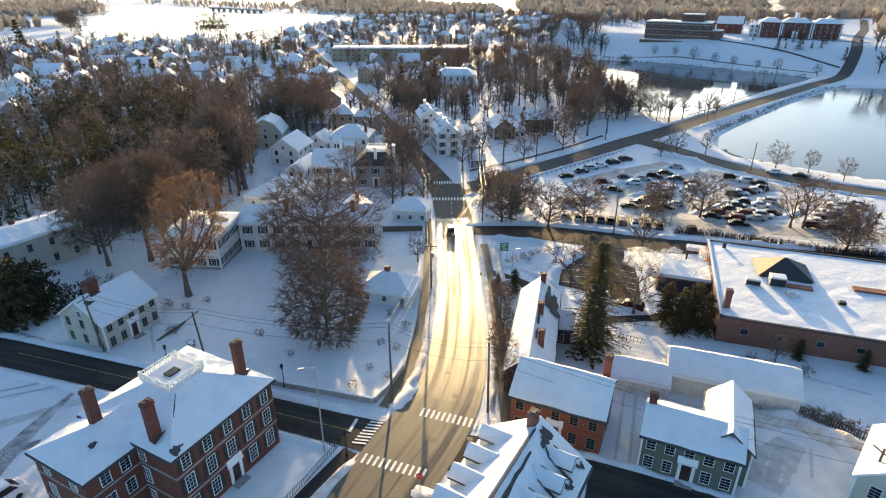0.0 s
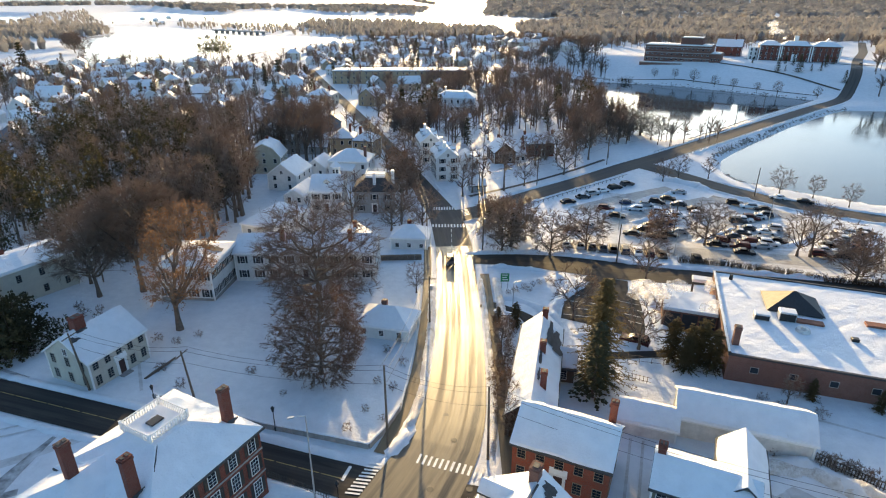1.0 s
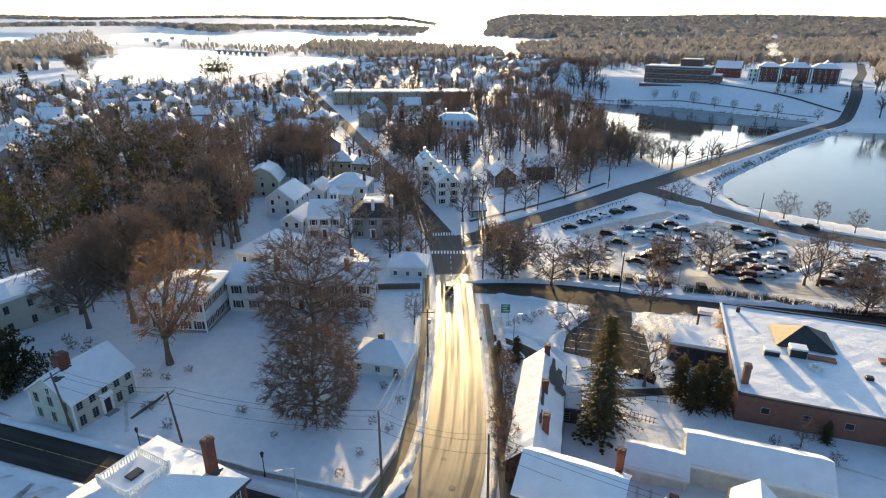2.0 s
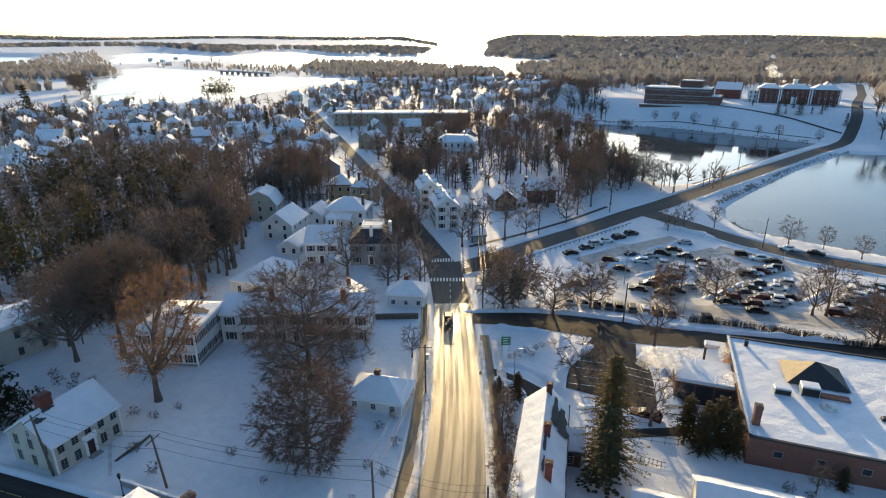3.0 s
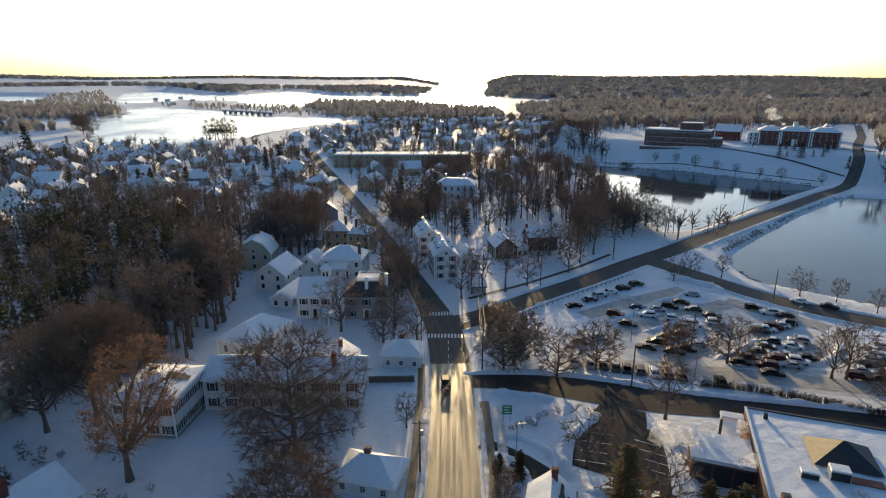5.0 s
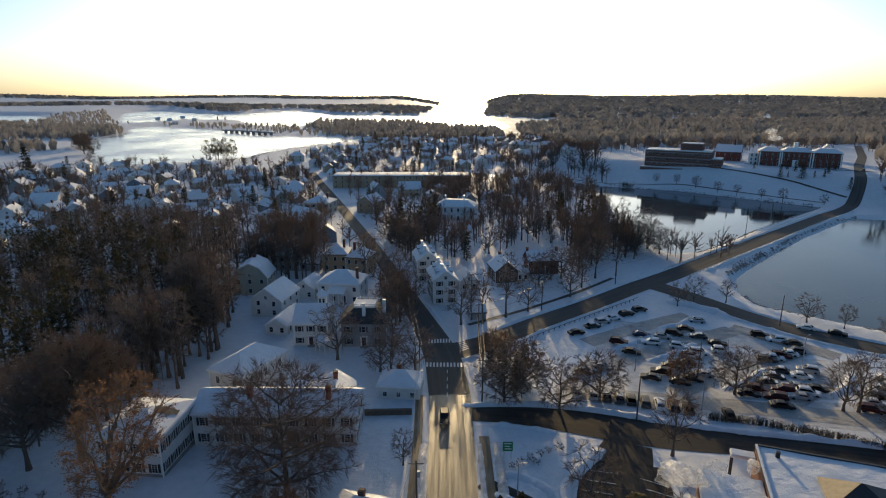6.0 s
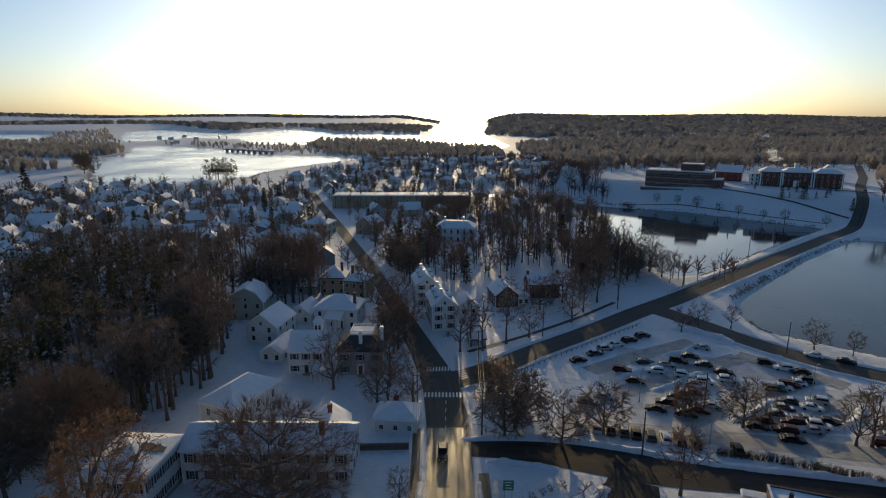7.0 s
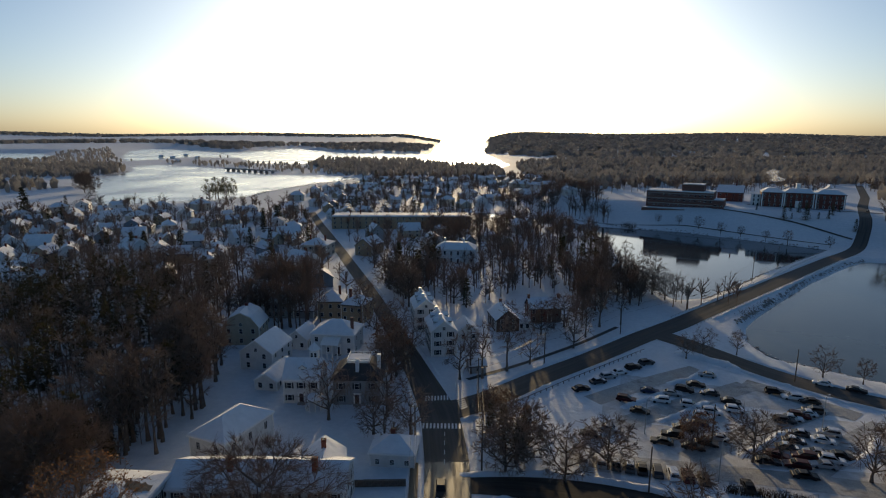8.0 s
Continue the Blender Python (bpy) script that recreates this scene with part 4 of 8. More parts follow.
def walls(parent, L, D, he, hr, kind, mat, name="wall", m=None):
    if kind in ("gable", "gambrel"):
        top = roof_profiles(D, he, hr, kind, 0)
        prof = [(-D / 2, -1.2)] + [(y, z - 0.2) for y, z in top] + [(D / 2, -1.2)]
        bm = prism(prof, -L / 2, L / 2)
    else:
        bm = boxes((-L / 2, L / 2, -D / 2, D / 2, -1.2, he))
    return part(name, bm, mat, parent, m=m)


def corner_trim(parent, L, D, he):
    board = finish(boxes((-0.1, 0.1, -0.1, 0.1, -0.2, he - 0.25)), "corner_board", TRIM)
    for sx in (-1, 1):
        for sy in (-1, 1):
            part("corner_board", board, None, parent, m=pose(sx * L / 2, sy * D / 2, 0))


def chimney_on(parent, x, y, z0, z1, w=0.8, d=0.8, mat=None, pots=1):
    c = part("chimney", boxes((-w / 2, w / 2, -d / 2, d / 2, z0, z1), (-w / 2 - 0.07, w / 2 + 0.07, -d / 2 - 0.07, d / 2 + 0.07, z1 - 0.35, z1 - 0.15), (-w / 2 - 0.04, w / 2 + 0.04, -d / 2 - 0.04, d / 2 + 0.04, z1 - 0.02, z1 + 0.08)), mat or BRICK, parent, m=pose(x, y, 0))
    if not pots:
        return c
    bm = bmesh.new()
    for i in range(pots):
        px = (i - (pots - 1) / 2) * w / pots
        box(bm, px - w / pots * 0.3, px + w / pots * 0.3, -d * 0.3, d * 0.3, z1 + 0.085, z1 + 0.14)
    part("flue", bm, DARKROOF, c)
    return c


def bare_patch(parent, a, b, up, w0, w1, seed):
    """A ragged strip of bare slate where the snow has slid, from a to b on a roof whose face looks to up."""
    rng = random.Random(seed)
    a, b, up = Vector(a), Vector(b), Vector(up).normalized()
    side = up.cross(b - a).normalized()
    n, verts = 9, []
    for i in range(n + 1):
        k = i / n
        w = (w0 + (w1 - w0) * k) * (0.55 + 0.45 * math.sin(3.1416 * min(1, k * 1.1 + 0.1)))
        p = a.lerp(b, k) + up * 0.012
        verts += [p + side * w * rng.uniform(0.3, 0.75), p - side * w * rng.uniform(0.3, 0.75)]
    return part("bare_patch", mesh_of("bare_patch", verts, [(2 * i, 2 * i + 1, 2 * i + 3, 2 * i + 2) for i in range(n)], SHINGLE), None, parent, "bare dark slate")


def dormer_at(parent, x, y, z, turn, w=1.5, h=1.4, depth=2.2, wall=None):
    """A gabled dormer; its front looks to -y before the turn."""
    d = part("dormer", prism([(-w / 2, -0.8), (w / 2, -0.8), (w / 2, h), (0, h + w * 0.42), (-w / 2, h)], 0, depth), wall or WHITE, parent, m=pose(x, y, z, 0, 0, turn) @ Matrix(((0, 1, 0, 0), (1, 0, 0, 0), (0, 0, 1, 0), (0, 0, 0, 1))))
    o = 0.2
    part("roof", prism([(-w / 2 - o, h - o * 0.84), (0, h + w * 0.42), (w / 2 + o, h - o * 0.84), (w / 2 + o, h - o * 0.84 + 0.1), (0, h + w * 0.42 + 0.1), (-w / 2 - o, h - o * 0.84 + 0.1)], -o, depth), SHINGLE, d)
    part("snow", prism([(-w / 2 - o + 0.05, h - o * 0.84 + 0.11), (0, h + w * 0.42 + 0.11), (w / 2 + o - 0.05, h - o * 0.84 + 0.11), (w / 2 + o - 0.12, h - o * 0.84 + 0.3), (0, h + w * 0.42 + 0.3), (-w / 2 - o + 0.12, h - o * 0.84 + 0.3)], -o + 0.04, depth), ROOF_SNOW, d, "layer of snow")
    part("window", WIN_S[0], None, d, m=Matrix(((0, 1, 0, -0.0), (1, 0, 0, 0), (0, 0, 1, 0.1), (0, 0, 0, 1))))
    part("pane", WIN_S[1], None, d, m=Matrix(((0, 1, 0, -0.0), (1, 0, 0, 0), (0, 0, 1, 0.1), (0, 0, 0, 1))))
    return d


def house(label, x, y, turn, L, D, he, hr, kind="gable", mat=None, z=None, floors=2, cols=5, sides="SEW", shutters=False, door="S", win=None, chimneys=((0.25, 0, 1.3),), chim_mat=None, category="house", group="", name="house", snow=0.24, roofmat=None, end_cols=2, trim=True, deck=0.0, portico=False):
    """A storeyed house with its roof along the local x axis."""
    win = win or (WIN if y < 150 else WIN_FAR)
    z = gz(x, y) if z is None else z
    h = thing(name, label, category, pose(x, y, z, 0, 0, turn), group)
    if roofmat is None and snow and mat in (None, WHITE, CREAM, YELLOWISH, SHEDWALL):
        roofmat = TRIM
    walls(h, L, D, he, hr, kind, mat or WHITE)
    if kind == "hip":
        hip_roof(h, L, D, he, hr, snow=snow, deck=deck, roofmat=roofmat)
    else:
        gable_roof(h, L, D, he, hr, kind, snow=snow, roofmat=roofmat)
    if trim:
        corner_trim(h, L, D, he)
    step = he / floors
    for side in sides:
        n = cols if side in "SN" else end_cols
        span = L if side in "SN" else D
        for f in range(floors):
            for i in range(n):
                u = (i + 0.5) / n * span - span / 2
                if f == 0 and side == door and i == n // 2:
                    door_at(h, side, L, D, u, portico=portico)
                    continue
                window_at(h, side, L, D, u, 0.75 + f * step, win, shutters)
        if side in "EW" and kind != "hip" and hr - he > 2.2:
            window_at(h, side, L, D, 0, he + 0.1, WIN_S)
    for cx, cy, up in chimneys:
        chimney_on(h, cx * L, cy * D, he - 0.5, hr + up, mat=chim_mat, pots=2 if y < 150 and y > -400 else 0)
    return h


# the great brick house at the corner
def brick_mansion():
    ang = math.degrees(math.atan2(11.5, 6.0))
    cx, cy = -22.1, 45.7
    h = thing("brick_mansion", "three-storey red brick mansion with snowy hipped roof and balustraded roof deck", "house", pose(cx, cy, 2.6, 0, 0, ang))
    # local x runs along the street front, local -y faces the street
    L, D, he = 13.0, 13.0, 8.9
    q = pose(0, D / 2, 0)
    part("wall", boxes((-L / 2, L / 2, -D / 2, D / 2, -1, he)), BRICK, h, m=q)
    hip_roof(h, L, D, he, he + 2.4, 0.45, 0.2, 2.0, m=q)
    part("cornice", boxes((-L / 2 - 0.3, L / 2 + 0.3, -0.3, D + 0.3, he - 0.3, he - 0.06)), TRIM, h)
    for z in (3.2, 6.2):
        part("stone_band", boxes((-L / 2 - 0.05, L / 2 + 0.05, -0.05, D + 0.05, z, z + 0.22)), STONE, h)
    for f, (z, kind) in enumerate(((0.9, WIN_L), (3.9, WIN_L), (6.8, WIN))):
        for i in range(5):
            u = (i + 0.5) / 5 * L - L / 2
            if f == 0 and i == 2:
                continue
            w = window_at(h, "S", L, 0, u, z, kind, True)
        for i in range(2):
            for side in "EW":
                w = window_at(h, side, L, D, (i - 0.5) * 5.0 - 0.5, z, kind, side == "E")
                w.matrix_basis = q @ w.matrix_basis
    d = door_at(h, "S", L, 0, 0, portico=True)
    # roof deck with balusters
    deck = part("roof_deck", boxes((-2.15, 2.15, -2.1, 2.1, he + 2.3, he + 2.62)), TRIM, h, "snowy deck with white balustrade", m=pose(0.2, 7.2, 0))
    part("snow", boxes((-2.0, 2.0, -1.95, 1.95, he + 2.63, he + 2.8)), ROOF_SNOW, deck)
    part("hatch", rounded(boxes((-0.7, 0.7, -0.5, 0.5, he + 2.81, he + 3.0)), 0.03), DARKROOF, deck)
    rail = bmesh.new()
    for s in (-1, 1):
        box(rail, -2.15, 2.15, s * 2.1 - 0.05, s * 2.1 + 0.05, he + 3.42, he + 3.52)
        box(rail, s * 2.15 - 0.05, s * 2.15 + 0.05, -2.05, 2.05, he + 3.42, he + 3.52)
    part("rail", rail, TRIM, deck)
    bal = finish(boxes((-0.04, 0.04, -0.04, 0.04, 0, 0.82)), "baluster", TRIM)
    post = finish(boxes((-0.11, 0.11, -0.11, 0.11, 0, 1.05)), "post", TRIM)
    for s in (-1, 1):
        for t in (-1, 1):
            part("post", post, None, deck, m=pose(s * 2.15, t * 2.1, he + 2.6))
        for i in range(1, 15):
            part("baluster", bal, None, deck, m=pose(-2.15 + 0.29 * i, s * 2.1, he + 2.6))
        for i in range(1, 14):
            part("baluster", bal, None, deck, m=pose(s * 2.15, -2.1 + 0.29 * i, he + 2.6))
    # bare slate along the hip and round the chimneys
    hip_a, hip_b = Vector((-1.7, 4.6, he + 2.62)), Vector((-6.4, -0.1, he + 0.36))
    front = (0, -0.45, 1)
    bare_patch(h, hip_a.lerp(hip_b, 0.02), hip_a.lerp(hip_b, 0.42), (-0.22, -0.22, 1), 0.35, 0.12, 31)
    bare_patch(h, (-6.3, 0.15, he + 0.44), (-4.9, 0.2, he + 0.46), front, 1.1, 0.25, 32)
    bare_patch(h, (4.2, 2.0, he + 1.26), (5.8, 2.0, he + 1.26), front, 0.5, 0.4, 33)
    bare_patch(h, (-6.4, 2.3, he + 0.75), (-5.0, 2.3, he + 1.3), (-0.4, -0.2, 1), 0.4, 0.3, 34)
    bare_patch(h, (-9.6, 7.0, he + 0.98), (-8.8, 7.0, he + 0.98), front, 0.5, 0.45, 35)
    # rear wing
    part("wing_wall", boxes((-11.8, -L / 2 - 0.003, 5.0, 12.9, -1, he - 0.3)), BRICK, h)
    hip_roof(h, 12.0, 7.9, he - 0.35, he + 1.3, 0.4, 0.2, m=pose(-5.8, 8.95, 0))
    for z in (3.2, 6.2):
        part("stone_band", boxes((-11.85, -L / 2 - 0.06, 4.95, 12.95, z, z + 0.2)), STONE, h)
    for i in range(2):
        for z in (3.9, 6.7):
            w = window_at(h, "S", 0, 0, -L / 2 - 1.5 - 2.0 * i, z, WIN)
            w.matrix_basis = pose(0, 5.0, 0) @ w.matrix_basis
            w = window_at(h, "W", 0, 0, 0, z, WIN)
            w.matrix_basis = pose(-11.8, 7.0 + 4.0 * i, 0) @ w.matrix_basis
    for x, y, top in ((5.0, 2.6, 14.1), (-5.7, 2.9, 13.9), (-7.3, 9.2, 14.1)):
        chimney_on(h, x, y, he, top, 1.0, 0.7, BRICK, 2)


brick_mansion()


# the house with dormers at the foot of the street
def dormer_house():
    h = thing("house", "white house with steep snowy roof, dormers and brick chimney", "house", pose(5.9, 38.8, 2.8, 0, 0, 59.2))
    L, D, he, hr = 15.0, 11.0, 5.2, 8.9
    walls(h, L, D, he, hr, "gable", WHITE)
    gable_roof(h, L, D, he, hr, "gable", snow=0.2)
    for i in range(4):
        dormer_at(h, 4.8 - 3.0 * i, 4.9, he + 0.5, 180, 1.7, 1.3, 3.2)
        dormer_at(h, 5.2 - 3.0 * i, -4.5, he + 0.6, 0, 1.7, 1.3, 3.0)
    chimney_on(h, 6.4, 0.3, hr - 1.2, hr + 1.5, 1.1, 0.9, BRICK_BROWN)
    slope = (hr - he) / (D / 2)
    on = lambda x, y: (x, y, hr - slope * abs(y) + 0.235)
    up = (0, -slope, 1)
    bare_patch(h, on(6.9, -1.1), on(4.6, -1.5), up, 1.7, 0.6, 1)
    bare_patch(h, on(5.3, -1.6), on(4.2, -2.4), up, 0.5, 0.2, 2)
    bare_patch(h, on(3.2, -0.9), on(-6.8, -1.0), up, 0.3, 0.55, 3)
    for i in range(4):
        x = 5.2 - 3.0 * i
        bare_patch(h, on(x + 1.05, -4.9), on(x + 0.7, -2.1), up, 0.55, 0.2, 4 + i)
        bare_patch(h, on(x - 1.05, -4.9), on(x - 0.9, -2.4), up, 0.45, 0.25, 9 + i)
        bare_patch(h, on(x + 1.2, -5.1), on(x + 1.9, -4.7), up, 0.7, 0.2, 14 + i)
    part("ridge_board", boxes((-L / 2, 5.6, -0.35, -0.2, hr + 0.12, hr + 0.32)), SHINGLE, h)
    for i in range(4):
        for z in (0.8, 3.4):
            for side in "SN":
                window_at(h, side, L, D, -5.6 + 3.7 * i, z, WIN)
    for z in (0.8, 3.4):
        for u in (-2.5, 2.5):
            window_at(h, "E", L, D, u, z, WIN)


dormer_house()

# red house, its long rear wing, green house, barns
RED_T = math.degrees(math.atan2(-4.5, 9.8))
house("orange-red brick house with snowy gable roof beside the street", 14.4, 54.9, RED_T, 10.6, 7.6, 5.4, 8.0, "gable", BRICK_ORANGE, 2.5, 2, 5, "SE", False, "S", win=WIN_TAN, chimneys=((0.4, 0.42, 0.9),), trim=False, portico=True)
rear = house("long low house with snow-covered gable roof and brick chimneys", 13.3, 70.6, 77, 21.5, 6.0, 4.4, 7.0, "gable", DARKBROWN, 1.6, 2, 5, "SE", False, "", chimneys=((0.44, -0.05, 1.3), (0.02, -0.1, 1.3), (-0.32, -0.2, 1.5)), end_cols=1, trim=False)
for x0, x1, y, w, k in ((2.6, 8.2, -2.3, 2.2, 71), (3.2, 9.6, -1.4, 1.2, 72), (-3.0, 1.4, -0.45, 0.6, 73), (-6.6, -3.8, -0.5, 0.5, 74)):
    bare_patch(rear, (x0, y, 7.0 - 0.867 * abs(y) + 0.29), (x1, y, 7.0 - 0.867 * abs(y) + 0.29), (0, -0.867, 1), w, w * 0.8, k)
house("small brown rear wing with snowy roof", 16.6, 75.2, -13, 6.0, 4.4, 2.9, 4.6, "gable", DARKBROWN, 1.5, 1, 2, "SE", False, "", chimneys=(), trim=False)
GRN_T = math.degrees(math.atan2(-4.2, 9.3))
house("olive-green house with white trim and snowy gable roof", 27.1, 48.3, GRN_T, 9.6, 6.2, 5.0, 6.7, "gable", GREEN, 2.6, 2, 5, "SEW", False, "S", chimneys=((-0.46, 0.05, 1.2),), portico=True)
house("olive-green rear wing with snowy gable roof", 31.6, 49.6, GRN_T + 90, 8.6, 4.6, 5.0, 7.0, "gable", GREEN, 2.6, 2, 3, "SE", False, "", chimneys=())
house("long pale barn with snow-covered gable roof", 37.6, 61.4, math.degrees(math.atan2(-4.8, 14)), 15.0, 6.4, 3.2, 5.0, "gable", SHEDWALL, 2.2, 1, 0, "S", False, "", chimneys=(), end_cols=0, category="barn", name="barn")
house("low pale shed with snow-covered roof", 26.4, 62.6, math.degrees(math.atan2(-2.4, 6.6)), 6.8, 4.6, 2.3, 3.6, "gable", SHEDWALL, 2.2, 1, 0, "S", False, "", chimneys=(), end_cols=0, category="shed", name="shed")
house("cream house with gable roof and black shutterless windows", 45.7, 42.0, 46, 9.0, 7.0, 5.8, 8.6, "gable", CREAM, 2.7, 2, 3, "SEWN", False, "", chimneys=())


def flat_building():
    """The long brick building with a flat snowy roof."""
    ang = math.degrees(math.atan2(-6.9, 20.0))
    b = thing("brick_building", "long one-storey brown brick building with flat snowy roof", "building", pose(41.3, 73.5, 1.6, 0, 0, ang))
    L, D, h = 42.0, 28.5, 4.3
    part("wall", boxes((0, L, 0, D, -1.5, h)), BRICK_BROWN, b)
    par = part("parapet", boxes((-0.12, L + 0.12, -0.12, 0.25, h + 0.003, h + 0.3), (-0.12, L + 0.12, D - 0.25, D + 0.12, h + 0.003, h + 0.45), (-0.12, 0.25, 0.26, D - 0.26, h + 0.003, h + 0.45), (L - 0.25, L + 0.12, 0.26, D - 0.26, h + 0.003, h + 0.3)), DARKROOF, b)
    part("coping", boxes((-0.16, 0.2, 0.2, D - 0.2, h + 0.46, h + 0.54)), TRIM, b)
    n, m = 24, 16
    rng = random.Random(3)
    verts, faces = [], []
    for j in range(m + 1):
        for i in range(n + 1):
            verts.append((0.3 + (L - 0.6) * i / n, 0.05 + (D - 0.35) * j / m, h + 0.2 + rng.uniform(0, 0.09)))
    for j in range(m):
        for i in range(n):
            a = j * (n + 1) + i
            faces.append((a, a + 1, a + n + 2, a + n + 1))
    part("roof_snow", mesh_of("roof_snow", verts, faces, ROOF_SNOW), None, b, "snow on the flat roof")
    # pitched skylight house
    mon = part("roof_lantern", boxes((7.2, 15.0, 15.5, 22.0, h, h + 0.5)), DARKROOF, b, "hipped roof lantern, tan and black")
    bm = bmesh.new()
    lo = [bm.verts.new(p) for p in ((6.9, 15.2, h + 0.5), (15.3, 15.2, h + 0.5), (15.3, 22.3, h + 0.5), (6.9, 22.3, h + 0.5))]
    apex = [bm.verts.new((11.0, 18.8, h + 2.9)), bm.verts.new((11.3, 18.8, h + 2.9))]
    bm.faces.new((lo[0], lo[1], apex[1], apex[0]))
    bm.faces.new((lo[1], lo[2], apex[1]))
    bm.faces.new((lo[2], lo[3], apex[0], apex[1]))
    bm.faces.new((lo[3], lo[0], apex[0]))
    bm.faces.new(lo[::-1])
    part("lantern_roof", bm, DARKROOF, mon)
    bm = bmesh.new()
    p = [Vector((6.9, 22.3, h + 0.5)), Vector((6.9, 15.2, h + 0.5)), Vector((11.0, 18.8, h + 2.9))]
    bm.faces.new([bm.verts.new(v + Vector((-0.03, 0, 0.02))) for v in p])
    part("lantern_slope", bm, TANROOF, mon)

    def unit(x, y, w, d, hh, snowy=True):
        u = part("roof_unit", rounded(boxes((x, x + w, y, y + d, h + 0.25, h + 0.25 + hh)), 0.04), METAL, b, "grey ventilation unit with snow on top")
        part("grille", boxes((x + 0.1, x + w - 0.1, y - 0.03, y - 0.003, h + 0.4, h + 0.1 + hh)), DARKMETAL, u)
        if snowy:
            part("snow", boxes((x + 0.05, x + w - 0.05, y + 0.05, y + d - 0.05, h + 0.252 + hh, h + 0.4 + hh)), ROOF_SNOW, u)
    unit(8.2, 12.4, 2.4, 1.8, 1.5)
    unit(4.6, 11.6, 2.2, 1.3, 1.0)
    unit(25.5, 14.5, 2.6, 2.2, 1.6)
    part("roof_hatch", boxes((10.8, 14.6, 12.6, 13.9, h + 0.25, h + 0.55)), RUST, b)
    part("roof_hatch", boxes((20.8, 25.4, 14.8, 16.2, h + 0.25, h + 0.6)), RUST, b)
    for x, y in ((17.4, 9.2), (25.7, 8.8), (23.0, 5.6)):
        part("vent", rounded(boxes((x, x + 1.0, y, y + 0.8, h + 0.25, h + 0.75)), 0.05), DARKMETAL, b)
    bm = bmesh.new()
    tube(bm, [(11.2, 10.2, h + 0.2), (11.2, 10.2, h + 0.75)], [1.1, 0.9], 12)
    tube(bm, [(11.2, 10.2, h + 0.75), (11.2, 10.2, h + 1.05)], [0.4, 0.3], 10)
    part("exhaust_fan", bm, METAL, b)
    chimney_on(b, 1.0, 3.0, h - 0.3, h + 3.2, 0.9, 0.9, BRICK_BROWN, 1)
    tubebm = bmesh.new()
    tube(tubebm, [(2.6, 26.0, h), (2.6, 26.0, h + 1.2)], [0.35, 0.3], 10)
    part("vent_pipe", tubebm, DARKMETAL, b)
    for i in range(8):
        window_at(b, "S", 0, 0, 3.6 + 5.0 * i, 2.0, WIN_LOW)
    # lower wing on the west side
    part("wing_wall", boxes((-8.6, -0.13, 13.5, 20.5, -1.5, 3.0)), BRICK_BROWN, b)
    part("wing_roof", boxes((-8.8, -0.13, 13.3, 20.7, 3.003, 3.3)), TRIM, b)
    part("snow", rounded(boxes((-8.75, -0.15, 13.35, 20.65, 3.31, 3.55)), 0.08), ROOF_SNOW, b)
    part("canopy", boxes((-3.6, -0.13, 26.3, 28.2, 2.9, 3.3)), TRIM, b)
    part("snow", rounded(boxes((-3.55, -0.15, 26.35, 28.15, 3.31, 3.5)), 0.06), ROOF_SNOW, b)
    for x, y in ((-3.3, 26.6), (-3.3, 27.9)):
        part("canopy_post", boxes((x - 0.1, x + 0.1, y - 0.1, y + 0.1, -1.5, 2.9)), DARKMETAL, b)
    # black panels put on for a recess's shade; no opening is cut
    for i in range(3):
        part("shade_panel", boxes((-8.3 + 2.75 * i, -5.9 + 2.75 * i, 13.42, 13.497, -0.8, 2.6)), DARKROOF, b, "black panel for the shade of a recess")


flat_building()

# houses round the lawn
cream = house("cream two-storey house with snowy gable roof and large chimney", -51.3, 76.6, math.degrees(math.atan2(10.5, 4.3)), 9.6, 8.6, 5.0, 8.0, "gable", CREAM, 1.5, 2, 5, "SEW", False, "S", win=WIN_CREAM, chimneys=(), end_cols=3, portico=True)
chimney_on(cream, -1.9, 0.2, 6.8, 9.7, 1.6, 1.3, BRICK, 2)
bare_patch(cream, (-2.9, -0.6, 7.85), (-1.2, -0.7, 7.8), (0, -0.7, 1), 0.5, 0.4, 51)
bare_patch(cream, (-4.4, -1.3, 7.4), (-3.0, -1.5, 7.25), (0, -0.7, 1), 0.9, 0.6, 52)
house("cream house with low snowy roof at the edge of the wood", -81.3, 103.0, 59.4, 16, 10, 6.8, 8.0, "gable", CREAM, 0.4, 2, 4, "SEW", False, "", win=WIN_CREAM, chimneys=((-0.05, 0.25, 0.5),), end_cols=3)
wing = house("white two-storey wing with black shutters and a stone footing", -47.5, 105.4, -4, 10.4, 11.5, 7.0, 8.6, "hip", WHITE, 0.5, 2, 4, "SEW", True, "", chimneys=(), end_cols=5)
part("footing", boxes((-5.26, 5.26, -5.81, 5.81, -1.1, 0.45)), STONE, wing)
bare_patch(wing, (1.3, 0.3, 8.5), (4.9, 0.9, 7.47), (0.286, 0, 1), 1.8, 2.6, 61)
house("long white two-storey house with black shutters and snowy roof", -27.5, 113.0, 0, 28, 9.0, 6.2, 8.4, "gable", WHITE, 0.2, 2, 9, "SE", True, "S", chimneys=((-0.17, -0.2, 1.6), (0.32, -0.2, 1.6)), chim_mat=BRICK_ORANGE, end_cols=3)
house("white barn with snow-covered hipped roof", -39.2, 130.5, 68, 13.5, 8.4, 6.6, 9.2, "hip", WHITE, -0.7, 2, 3, "SEW", False, "", chimneys=(), category="barn", name="barn")
